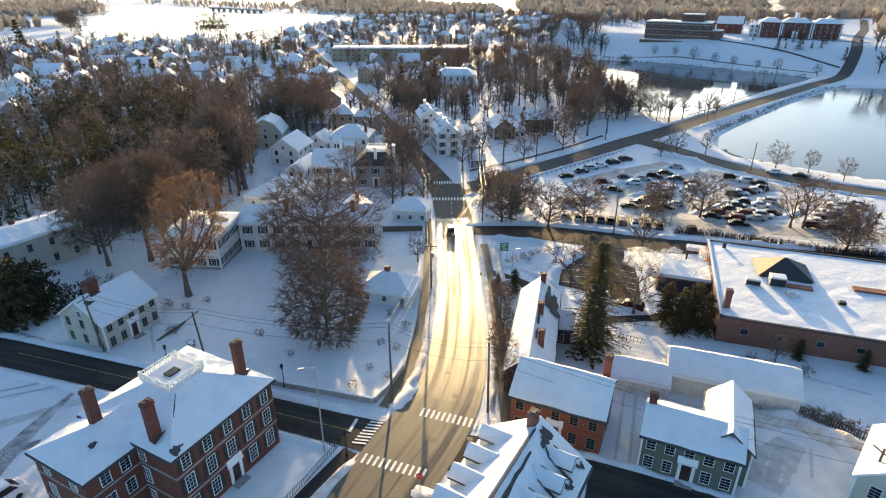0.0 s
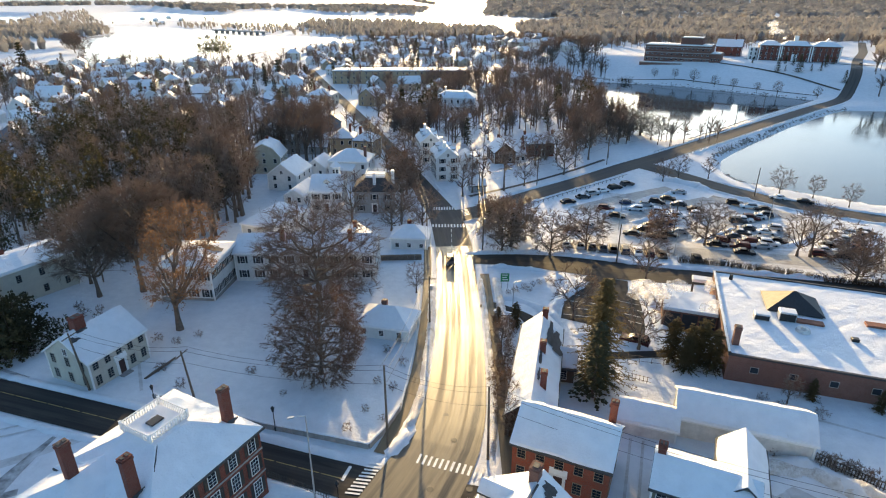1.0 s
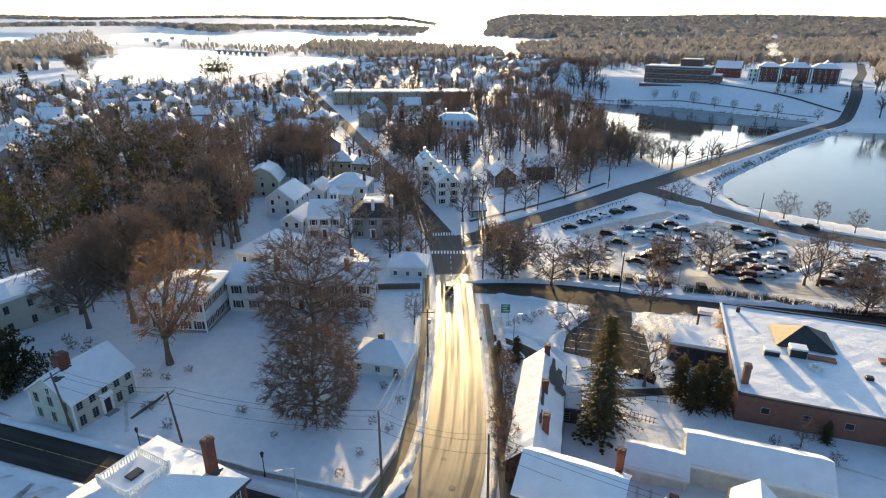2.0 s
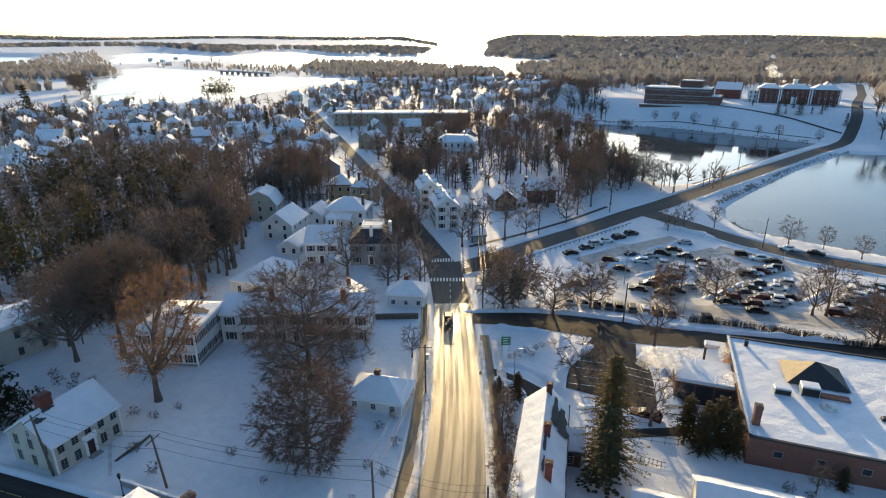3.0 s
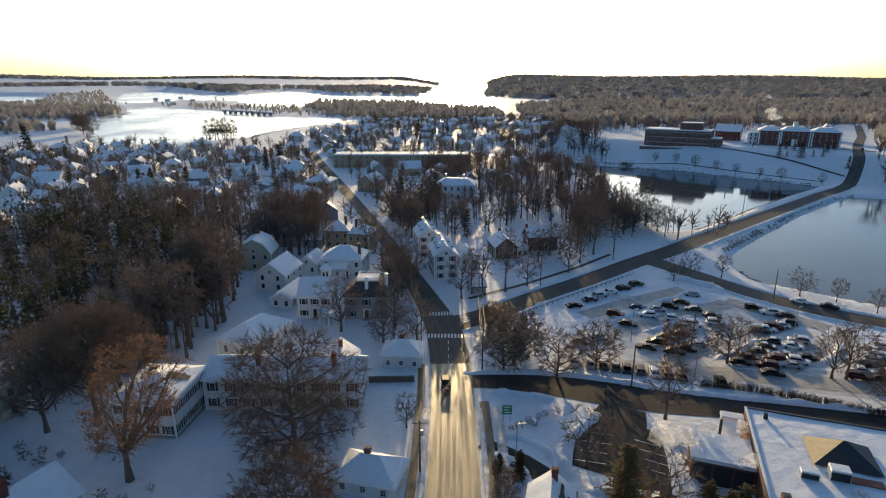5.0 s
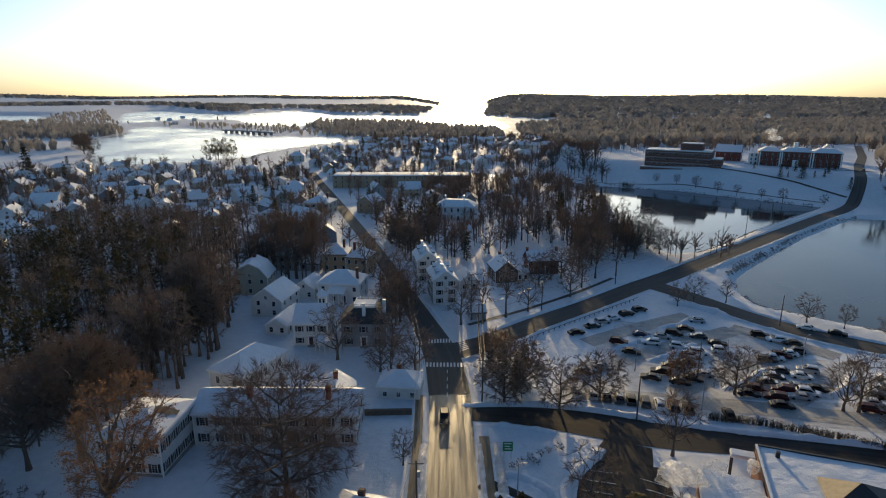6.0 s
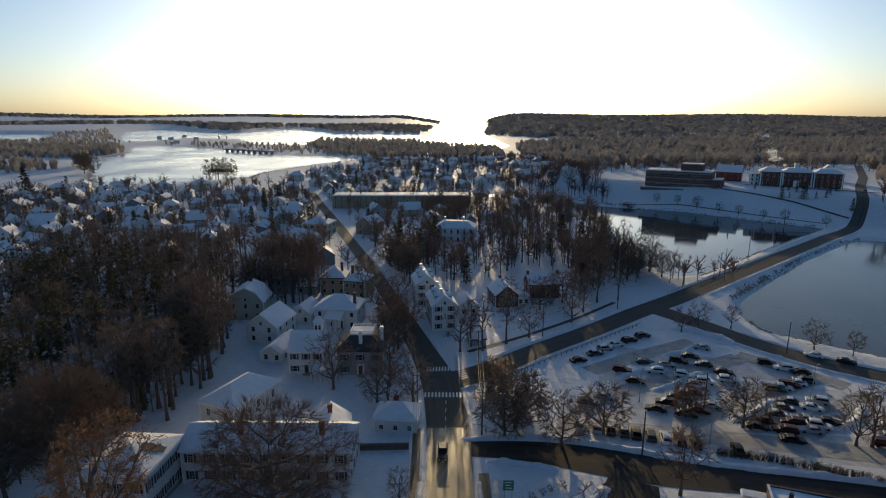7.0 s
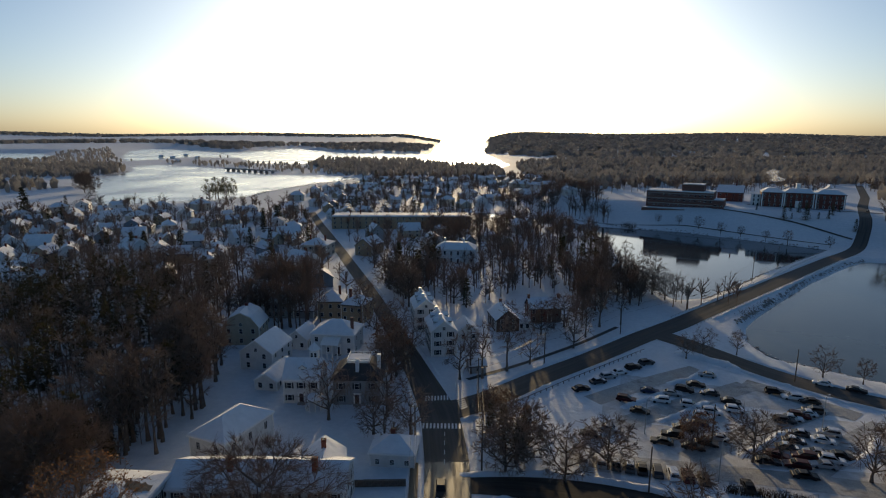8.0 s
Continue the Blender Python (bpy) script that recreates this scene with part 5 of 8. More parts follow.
house("white wing with snowy roof and a dormer", -18.5, 117.5, 100, 10, 7.0, 5.4, 8.0, "gable", WHITE, -0.2, 2, 3, "SEWN", False, "", chimneys=((0.1, 0, 1.5),))
house("small white cottage with snow-covered hipped roof and brick chimney", -9.2, 88.2, -14, 9.2, 6.4, 2.4, 4.6, "hip", WHITE, 1.0, 1, 3, "SE", False, "", win=WIN_S, chimneys=((-0.05, 0.05, 0.9),), chim_mat=BRICK_BROWN, name="cottage")
house("small white house with snow-covered hipped roof", -7.4, 129.3, -5, 8.4, 6.6, 3.0, 5.0, "hip", WHITE, -0.8, 1, 3, "SE", False, "", win=WIN_S, chimneys=((-0.05, 0.1, 0.9),), name="cottage")

# houses up the street
house("white barn-like house with snowy gable roof", -48.6, 181.5, 80, 12, 9.5, 5.2, 8.6, "gable", WHITE, -2.4, 2, 3, "SEW", False, "", chimneys=())
house("white low wing with snowy shed roof", -42.0, 168.5, 80, 12, 6, 2.8, 4.6, "gable", WHITE, -2.4, 1, 3, "SEW", False, "", chimneys=())
h = house("white house with snowy gambrel roof and a dormer", -32.2, 160.0, 0, 8.5, 9, 6.2, 9.6, "gable", WHITE, -2.2, 2, 3, "SEW", True, "S", chimneys=())
dormer_at(h, 0, -2.6, 6.9, 0, 1.6, 1.3, 2.4)
turret = part("turret", boxes((-1.0, 1.0, -1.0, 1.0, 8.6, 11.6)), WHITE, h, "white turret with a pointed roof", m=pose(2.2, 1.0, 0))
bm = bmesh.new()
tube(bm, [(0, 0, 11.6), (0, 0, 11.8), (0, 0, 13.4)], [1.7, 1.6, 0.05], 4)
part("roof", bm, ROOF_SNOW, turret, m=pose(0, 0, 0, 0, 0, 45))
for u in (-0.45, 0.45):
    window_at(turret, "S", 2.0, 2.0, u, 9.9, WIN_FAR).scale = (0.55, 1, 0.8)
h = house("grey house with dark hipped roof and white balustraded roof deck", -18.8, 160.5, 0, 11.5, 11, 6.4, 9.4, "hip", GREY, -2.2, 2, 3, "SEW", True, "S", chimneys=((-0.0, -0.36, 1.6), (0.42, -0.1, 1.6)), chim_mat=TRIM, snow=0.0, deck=2.4)
dk = part("roof_deck", boxes((-2.7, 2.7, -2.6, 2.6, 9.3, 9.55)), TRIM, h, "white balustrade round a snowy deck")
part("snow", boxes((-2.6, 2.6, -2.5, 2.5, 9.56, 9.75)), ROOF_SNOW, dk)
part("rail", boxes((-2.7, 2.7, -2.7, -2.55, 10.2, 10.35), (-2.7, 2.7, 2.55, 2.7, 10.2, 10.35), (-2.7, -2.55, -2.54, 2.54, 10.2, 10.35), (2.55, 2.7, -2.54, 2.54, 10.2, 10.35)), TRIM, dk)
bal = finish(boxes((-0.05, 0.05, -0.05, 0.05, 0, 0.7)), "baluster", TRIM)
for i in range(11):
    for x, y in ((-2.6 + 0.52 * i, -2.62), (-2.6 + 0.52 * i, 2.62), (-2.62, -2.6 + 0.52 * i), (2.62, -2.6 + 0.52 * i)):
        part("baluster", bal, None, dk, m=pose(x, y, 9.52))
porch = thing("porch", "round white porch with slender columns and snowy roof", "porch", pose(-28.5, 152.8, -2.2))
bm = bmesh.new()
tube(bm, [(0, 0, 2.7), (0, 0, 3.0)], [2.4, 2.4], 16)
part("roof", bm, TRIM, porch)
bm = bmesh.new()
tube(bm, [(0, 0, 3.01), (0, 0, 3.2)], [2.3, 2.0], 16)
part("snow", bm, ROOF_SNOW, porch)
colm = bmesh.new()
tube(colm, [(0, 0, -0.5), (0, 0, 2.7)], [0.12, 0.1], 8)
colm = finish(colm, "column", TRIM)
for i in range(10):
    part("column", colm, None, porch, m=pose(2.1 * math.cos(i * 0.628), 2.1 * math.sin(i * 0.628), 0))
columned = house("white house with columned portico and snowy roof", -30.5, 192.5, -6, 13, 10, 6.2, 9.2, "hip", WHITE, -2.5, 2, 4, "SEW", False, "S", chimneys=((0.4, -0.2, 1.4),), chim_mat=BRICK_BROWN, portico=True)
part("portico_roof", prism([(-8.6, 4.2), (-4.95, 4.2), (-4.95, 5.6), (-6.8, 5.0)], -2.6, 2.6), TRIM, columned)
for u in (-2.3, -0.8, 0.8, 2.3):
    part("column", colm, None, columned, m=pose(u, -8.2, 0) @ Matrix.Diagonal((1.5, 1.5, 1.55, 1)))
house("white gabled wing with snowy roof", -42.0, 196.0, 80, 9, 7, 3.4, 6.0, "gable", WHITE, -2.5, 1, 2, "SEW", False, "", chimneys=())
house("grey house with snowy hipped roof", -56.2, 226.0, -4, 10, 8.5, 5.4, 7.8, "hip", GREY, -2.6, 2, 4, "SEW", False, "", chimneys=())
house("low grey outbuilding with snowy roof", -48.0, 225.0, -4, 7.6, 7, 3.0, 5.2, "gable", GREY, -2.6, 1, 2, "SEW", False, "", chimneys=())
house("tall cream house with a snowy gambrel roof", -60.8, 200.0, 92, 10, 11, 6.0, 10.5, "gambrel", YELLOWISH, -2.6, 2, 3, "SEW", False, "", chimneys=((0.2, 0, 0.8),), end_cols=3)
house("white house with steep snowy roof", -68.4, 240.5, 35, 11, 9, 5.0, 9.2, "gable", WHITE, -2.6, 2, 3, "SEW", False, "", chimneys=())
house("tan house with snowy hipped roof and brick chimneys", -38.5, 226.0, 0, 9, 9, 6.2, 9.4, "hip", TAN, -2.6, 2, 3, "SEW", False, "", chimneys=((0.3, 0, 1.4),))
house("tan house with snowy hipped roof and brick chimneys", -29.0, 221.5, -15, 8, 9, 6.2, 9.0, "hip", TAN, -2.6, 2, 3, "SEW", False, "", chimneys=((-0.3, 0, 1.6),))
for x, y in ((0.6, 192.5), (-5.4, 214.5)):
    h = house("tall white three-storey house with dormers on a snowy gable roof", x, y, 100, 12.5, 7.5, 8.0, 11.0, "gable", WHITE, -2.5, 3, 5, "SEWN", True, "", chimneys=((0.3, 0.1, 1.3), (-0.3, 0.1, 1.3)), chim_mat=TRIM, end_cols=2)
    for u in (-3, 3):
        dormer_at(h, u, -2.6, 8.9, 0, 1.5, 1.1, 2.0)
        dormer_at(h, u, 2.6, 8.9, 180, 1.5, 1.1, 2.0)
house("brown house with snow-covered gable roof", 21.5, 214.0, 100, 11, 8, 4.2, 7.4, "gable", DARKBROWN, -2.6, 2, 3, "SEWN", False, "", chimneys=((0.4, 0, 1.0),))
house("white porch wing with snowy flat roof", 27.0, 212.5, 5, 6, 4.5, 3.0, 3.8, "gable", WHITE, -2.6, 1, 3, "SEW", False, "", chimneys=())
house("red-brown house with white windows and snowy roof", 36.2, 222.5, 5, 11, 7.5, 5.0, 7.8, "gable", BARNRED, -2.6, 2, 4, "SEW", False, "S", chimneys=((0.48, 0, 1.2), (-0.48, 0, 1.2)))
house("small grey shed with snowy roof", 10.6, 176.0, 10, 4.6, 3.6, 2.3, 3.7, "gable", GREY, -2.4, 1, 1, "S", False, "", win=WIN_S, chimneys=(), category="shed", name="shed")
house("white house with snowy roof behind street trees", 8.6, 204, 100, 8, 6.5, 3.4, 5.8, "gable", WHITE, -2.6, 1, 3, "SEWN", False, "", chimneys=())
h = house("large white mansion with hipped roof and tall chimneys", 6.8, 317, -8, 20, 12, 7.2, 9.8, "hip", WHITE, -2.6, 2, 6, "SEW", False, "S", chimneys=((-0.28, 0, 2.2), (0.2, 0, 2.2)), chim_mat=TRIM, win=WIN_L, deck=2.0)
house("tan house with snowy gable roof", -40, 335, 70, 14, 10, 5.5, 9.4, "gable", TAN, -2.6, 2, 4, "SEWN", False, "", chimneys=((0.2, 0, 1.2),))
house("cream mansion with snowy hipped roof", -67, 331, -10, 14, 12, 6.5, 9.2, "hip", CREAM, -2.6, 2, 4, "SEW", True, "", chimneys=((0.3, 0, 1.5), (-0.3, 0, 1.5)))
house("long flat-roofed mill building with snow on its roof", -30, 426, 1, 94, 16, 8.5, 9.1, "hip", TAN, -2.6, 3, 22, "S", False, "", win=WIN_FAR, chimneys=((-0.3, 0, 3), (0.3, 0, 3)), category="building", name="mill_building", end_cols=2, deck=7)

house("long white house with snowy gable roof beyond the wood", -168, 253, 20, 16, 8, 6.0, 8.6, "gable", WHITE, -2.6, 2, 6, "SEW", False, "", chimneys=((0.3, 0, 1.3), (-0.3, 0, 1.3)))
house("white house with snowy hipped roof beyond the wood", -188, 266, 20, 12, 9, 6.0, 8.4, "hip", WHITE, -2.6, 2, 4, "SEW", False, "", chimneys=((0.2, 0, 1.3),))
for x, y, t in ((-779, 1612, 10), (-714, 1540, -15), (-747, 1690, 30), (-650, 1542, 5), (-236, 1315, 20), (-173, 1222, -70), (-162, 1318, 10), (-205, 1250, 60), (-610, 1345, 0)):
    house("low white house on the far side of the inlet", x, y, t, 11, 7, 3.6, 6.2, "gable", WHITE, None, 2, 3, "S", False, "", win=WIN_FAR, chimneys=(), trim=False, snow=0.35, group="houses over the inlet")

# the old hospital and the school on the bank
hb = thing("brick_building", "large stepped brown brick building with flat snowy roofs on the bank", "building", pose(178, 456, 5.6, 0, 0, -30))
for nm, spec in (("wall", (-26, 20, -8, 10, -9, 15.0)), ("upper_storey", (-2, 13, -4, 8, 15.0, 20.0)), ("side_wing", (20.01, 27, -10, 6, -9, 10.0)), ("terrace", (-28, 2, -13, -8.01, -9, 2.6))):
    part(nm, boxes(spec), BRICK_BROWN, hb)
    x0, x1, y0, y1, z0, z1 = spec
    part("snow", rounded(boxes((x0 + 0.3, x1 - 0.3, y0 + 0.3, y1 - 0.3, z1 + 0.004, z1 + 0.4)), 0.08), ROOF_SNOW, hb)
    part("coping", boxes((x0 - 0.1, x1 + 0.1, y0 - 0.15, y0 - 0.003, z1 - 0.3, z1 + 0.25)), TRIM if nm == "wall" else STONE, hb)
for f in range(4):
    for i in range(13):
        window_at(hb, "S", 0, 16, -24 + 3.5 * i, 0.6 + 3.7 * f, WIN_WIDE)
for f in range(4):
    part("stone_band", boxes((-26.05, 20.05, -8.07, -8.003, 2.1 + 3.7 * f, 2.6 + 3.7 * f)), STONE, hb)
for i in range(3):
    for f in range(3):
        w = window_at(hb, "S", 0, 20, 21.4 + 2.1 * i, 0.3 + 2.6 * f, WIN_FAR)
sc = thing("school_building", "long red brick school with white pilasters, snowy hipped roofs and cupola", "building", pose(252, 440, 10.6, 0, 0, -24))
for k, (x0, x1, dep) in enumerate(((-24, -10, 7), (-9.9, 9, 6), (9.1, 27, 7))):
    part("wall", boxes((x0, x1, -dep, 8, -4, 10.5)), BRICK, sc)
    hip_roof(sc, x1 - x0, dep + 8, 10.5, 13.2, 0.4, 0.3, 3.0, m=pose((x0 + x1) / 2, (8 - dep) / 2, 0))
    n = int((x1 - x0) / 3)
    for i in range(n):
        u = x0 + (i + 0.5) * (x1 - x0) / n
        for f in range(3):
            w = window_at(sc, "S", 0, 2 * dep, u, 0.8 + 3.3 * f, WIN_L)
    pil = finish(boxes((-0.35, 0.35, -0.2, -0.003, -0.5, 10.4)), "pilaster", TRIM)
    for u in (x0 + 0.6, x1 - 0.6):
        part("pilaster", pil, None, sc, m=pose(u, -dep, 0))
part("cupola", boxes((-2.3, 0.3, -1.0, 1.6, 13.0, 16.5), (-2.6, 0.6, -1.3, 1.9, 16.5, 16.8)), TRIM, sc)
part("portico", boxes((-2.6, 0.8, -7.6, -6.01, -0.5, 5)), TRIM, sc)
part("end_wing", boxes((-30, -24.02, -4, 6, -4, 8.6)), WHITE, sc)
for f in range(3):
    for i in range(2):
        window_at(sc, "S", 0, 8, -28.4 + 2.8 * i, 0.6 + 2.9 * f, WIN_L)
house("white gabled house behind the school", 300, 482, 60, 12, 10, 7, 12, "gable", WHITE, None, 3, 3, "SEW", False, "", win=WIN_FAR, chimneys=())
house("brick chapel with snowy roof and small tower", 222, 478, -30, 18, 10, 7, 12, "gable", BRICK, None, 2, 4, "SEW", False, "", win=WIN_FAR, chimneys=((0.2, 0, 4),))

# the town: a dozen designs, repeated
designs, far_designs = [], []
town_rng = random.Random(17)
for i, (lab, mt, kd) in enumerate((("white house with snowy gable roof", WHITE, "gable"), ("small white house with steep snowy roof", WHITE, "gable"), ("grey house with snowy gable roof", GREY, "gable"), ("cream house with snowy hipped roof among bare trees", CREAM, "hip"), ("blue-grey house with snowy gable roof", BLUEGREY, "gable"), ("tan house with snowy gambrel roof", TAN, "gambrel"), ("pale grey house with snowy gable roof", GREY, "gable"), ("white house with snowy hipped roof among bare trees", WHITE, "hip"), ("white gambrel house with a snowy roof", WHITE, "gambrel"), ("pale yellow house with snowy gable roof", YELLOWISH, "gable"))):
    L, D = town_rng.uniform(10, 14), town_rng.uniform(7.5, 9.5)
    he = town_rng.uniform(4.6, 6.2)
    hr = he + (2.4 if kd == "hip" else 3.6 if kd == "gable" else 4.2)
    d = house(lab, 0, -500 - 40 * i, 0, L, D, he, hr, kd, mt, -2.6, 2, 3, "SE", False, "", win=WIN_FAR, end_cols=1, chimneys=((town_rng.uniform(-0.3, 0.3), 0.05, 1.3),), trim=False, snow=0.3, group="town houses")
    designs.append((d, L))
    far_designs.append(house(lab, 0, -1500 - 40 * i, 0, L, D, he - 0.6, he + 2.1, "hip" if kd == "hip" else "gable", mt, -2.6, 2, 2, "SE", False, "", win=WIN_FAR, end_cols=1, chimneys=((0.2, 0.05, 1.2),), trim=False, snow=0.3, group="town houses"))
TOWN = [(-311, 446), (-245, 427), (-266, 414), (-238, 337), (-240, 362), (-275, 391), (-238, 385), (-204, 367), (-199, 309), (-193, 291), (-155, 284), (-189, 312), (-122, 273), (-132, 310), (-148, 322), (-126, 339), (-142, 350)]
TOWN += [(-121, 365), (-107, 369), (-117, 322), (-114, 300), (-162, 360), (-180, 400), (-211, 415), (-203, 438), (-254, 478), (-243, 492), (-239, 513), (-260, 465), (-185, 493), (-141, 451), (-163, 487), (-155, 442)]
TOWN += [(-166, 256), (-86, 308), (-78, 283), (-95, 332), (-95, 375), (-126, 472), (-116, 544), (-98, 395), (-287, 468), (-201, 470), (-169, 416), (-292, 431), (-306, 511), (-215, 302), (-183, 248), (-183, 363)]
TOWN += [(-198, 338), (-145, 589), (-109, 615), (-86, 600), (-86, 545), (-66, 645), (-47, 568), (-42, 646), (-20, 618), (1, 619), (25, 648), (57, 752), (51, 595), (57, 549), (77, 626), (80, 565)]
TOWN += [(-78, 328), (-66, 292), (-52, 268), (-84, 352), (-101, 362)]
TOWN += [(96, 536), (109, 552), (32, 549), (16, 536), (-93, 709), (-70, 747), (-35, 749), (7, 750), (-126, 708), (80, 778), (99, 660)]
for _ in range(3000):
    if len(TOWN) > 222:
        break
    x, y = town_rng.uniform(-340, 110), town_rng.uniform(260, 860)
    if x < -150 and y > 520 or x < -110 and y > 690 or (x > -150 and x < -40 and y < 330 and x < -60) or x > 60 and y < 520 or (x > -60 and y < 345) or abs(x + 60 + (y - 350) * 0.34) < 14 or (-85 < x < 25 and 400 < y < 450) or y < 300 and x > -190:
        continue
    if float(inside_by(LAKE, x, y)) > -25 or float(inside_by(POND_A, x, y)) > -25:
        continue
    if all((x - a) ** 2 + (y - b) ** 2 > 210 for a, b in TOWN):
        TOWN.append((x, y))
near_town, far_town = [p for p in TOWN if p[1] < 400], [p for p in TOWN if p[1] >= 400]
for places, moulds in ((near_town, [d for d, _ in designs]), (far_town, far_designs)):
    for i, (x, y) in enumerate(places):
        k = i if i < 10 else town_rng.choice((0, 1, 1, 2, 3, 4, 5, 6, 7, 7, 8, 9))
        m = pose(x, y, gz(x, y), 0, 0, town_rng.choice((16, -74, -74, -74, -35, 50)) + town_rng.uniform(-12, 12)) @ Matrix.Scale(town_rng.uniform(0.8, 1.1), 4)
        if i < 10:
            moulds[k].matrix_basis = m
        else:
            copy_thing(moulds[k], m)


def joined_trees(name, label, spots, seed, lo, hi, spikes=66, fat=0.14, mat=None):
    """Bare trees too far off to be told apart, as one mass."""
    rng = random.Random(seed)
    moulds = []
    for k in range(5):
        soup = Soup()
        soup.tube([Vector((0, 0, -0.05)), Vector((0.01, 0.01, 0.45)), Vector((0, 0.02, 0.8))], [0.018, 0.012, 0.004], 4)
        for i in range(13):
            a, e = i * 2.4 + rng.uniform(-0.4, 0.4), rng.uniform(0.25, 1.35)
            d = Vector((math.cos(a) * math.cos(e), math.sin(a) * math.cos(e), math.sin(e)))
            p = Vector((0, 0, rng.uniform(0.25, 0.6)))
            q = p + d * rng.uniform(0.22, 0.4)
            soup.spike(p, q, fat / 11)
            for _ in range(spikes // 13):
                r = p.lerp(q, rng.uniform(0.2, 1.0))
                d2 = (d + Vector((rng.uniform(-1, 1), rng.uniform(-1, 1), rng.uniform(-0.4, 1))) * 0.8).normalized()
                soup.spike(r, r + d2 * rng.uniform(0.07, 0.17), fat / 18)
        moulds.append((np.array([tuple(v) for v in soup.v]), soup.f))
    V, Fs, off = [], [], 0
    for x, y in spots:
        mv, mf = rng.choice(moulds)
        h, a = rng.uniform(lo, hi), rng.uniform(0, 6.283)
        c, s = math.cos(a), math.sin(a)
        w = h * rng.uniform(0.85, 1.1)
        V.append(np.stack([x + w * (c * mv[:, 0] - s * mv[:, 1]), y + w * (s * mv[:, 0] + c * mv[:, 1]), gz(x, y) + h * mv[:, 2]], 1))
        Fs += [tuple(i + off for i in f) for f in mf]
        off += len(mv)
    ob = new(name, mesh_of(name, np.concatenate(V), Fs, mat or TWIG))
    tagged(ob, label, "trees", kind="stuff")


spots, ever = [], []
for _ in range(30000):
    x, y = town_rng.uniform(-350, 120), town_rng.uniform(235, 900)
    if len(spots) > 1350:
        break
    if x < -150 and y > 540 or x < -110 and y > 690 or abs(x + 60 + (y - 350) * 0.34) < 7 or (x > 60 and 440 < y < 520) or (y < 262 and x < -40):
        continue
    if -40 < x and 235 < y < 420 and town_rng.random() < 0.25:
        pass
    elif y > 480 and town_rng.random() < 0.35:
        continue
    if float(inside_by(LAKE, x, y)) > -12 or float(inside_by(POND_A, x, y)) > -6:
        continue
    if all((x - a) ** 2 + (y - b) ** 2 > 38 for a, b in TOWN + [(6.8, 317), (0, 317), (14, 316), (-40, 335), (-67, 331), (36, 222)]):
        (ever if town_rng.random() < 0.1 else spots).append((x, y))
grove_spots = []
for _ in range(9000):
    x, y = town_rng.uniform(-12, 98), town_rng.uniform(232, 430)
    if len(grove_spots) > 300:
        break
    if float(inside_by(POND_A, x, y)) > -6 or (y < 262 and 15 < x < 48) or abs(x + 60 + (y - 350) * 0.34) < 8:
        continue
    if all((x - a) ** 2 + (y - b) ** 2 > 60 for a, b in [(6.8, 317), (0, 317), (14, 316), (6, 309), (5, 301), (4, 293), (12, 305), (-1, 306)]):
        grove_spots.append((x, y))
joined_trees("grove_trees", "tall bare brown trees of the grove by the pond", grove_spots, 8, 11, 17, 130, 0.08)
bank_spots = []
while len(bank_spots) < 330:
    x, y = town_rng.uniform(52, 430), town_rng.uniform(425, 640)
    if float(inside_by(POND_A, x, y)) > -5 or y < 495 and x > 118 + (y - 430) * 0.15 or y < 520 and x > 128 and x < 330 or x > 330 and y < 540 or abs((x - 300) * 0.86 - (y - 440) * 0.5) < 9:
        continue
    bank_spots.append((x, y))
joined_trees("bank_trees", "bare brown trees behind the brick buildings on the bank", bank_spots, 21, 9, 14, 104, 0.1)
slope_spots = []
while len(slope_spots) < 120:
    x, y = town_rng.uniform(40, 128), town_rng.uniform(428, 560)
    if float(inside_by(POND_A, x, y)) < -5 and x < 122 + (y - 470) * 0.2:
        slope_spots.append((x, y))
joined_trees("slope_trees", "tall bare brown trees on the mill pond's far shore", slope_spots, 24, 11, 17, 117, 0.1)
road_spots = [(262 + 3.2 * i + town_rng.uniform(4, 34), 352 + 5 * i + town_rng.uniform(-12, 6)) for i in range(26)]
joined_trees("roadside_trees", "bare brown trees beside the road past the school", road_spots, 25, 9, 15, 130, 0.1)
shore_spots = [(town_rng.uniform(254, 420), 0.0) for _ in range(110)]
shore_spots = [(x, 340 + (x - 254) * 0.02 + town_rng.uniform(0, 42)) for x, _ in shore_spots]
joined_trees("shore_trees", "dark bare trees on the frozen pond's far shore", [p for p in shore_spots if abs((p[0] - 262) * 0.86 - (p[1] - 386) * 0.5) > 9], 26, 11, 17, 130, 0.12)
under = []
while len(under) < 330:
    x, y = town_rng.uniform(-160, -55), town_rng.uniform(108, 270)
    if x < np.interp(y, *WOOD_EDGE) and not (-92 < x < -70 and y < 122) and not (x < -95 and y < 112 + (-95 - x) * 0.6):
        under.append((x, y))
joined_trees("undergrowth", "thin bare saplings and brush under the wood", under, 12, 5, 11, 104, 0.08)
tall = []
while len(tall) < 60:
    x, y = town_rng.uniform(-70, -44), town_rng.uniform(208, 268)
    if x < -44 - 0.1 * (y - 208) and all((x - a) ** 2 + (y - b) ** 2 > 70 for a, b in [(-60.8, 200), (-60.8, 206), (-60.8, 194)]):
        tall.append((x, y))
joined_trees("tall_trees", "tall slim bare trees between the wood and the town houses", tall, 33, 16, 21, 170, 0.06)
joined_trees("town_trees", "bare brown trees between the town houses", spots, 3, 8, 15, 65, 0.2)
for x, y in ever[:100]:
    plant(FIR[2], "spruce_tree", x, y, "dark evergreen among town houses", "tree", town_rng.uniform(0, 360), town_rng.uniform(0.6, 1.05), "evergreens of the town")


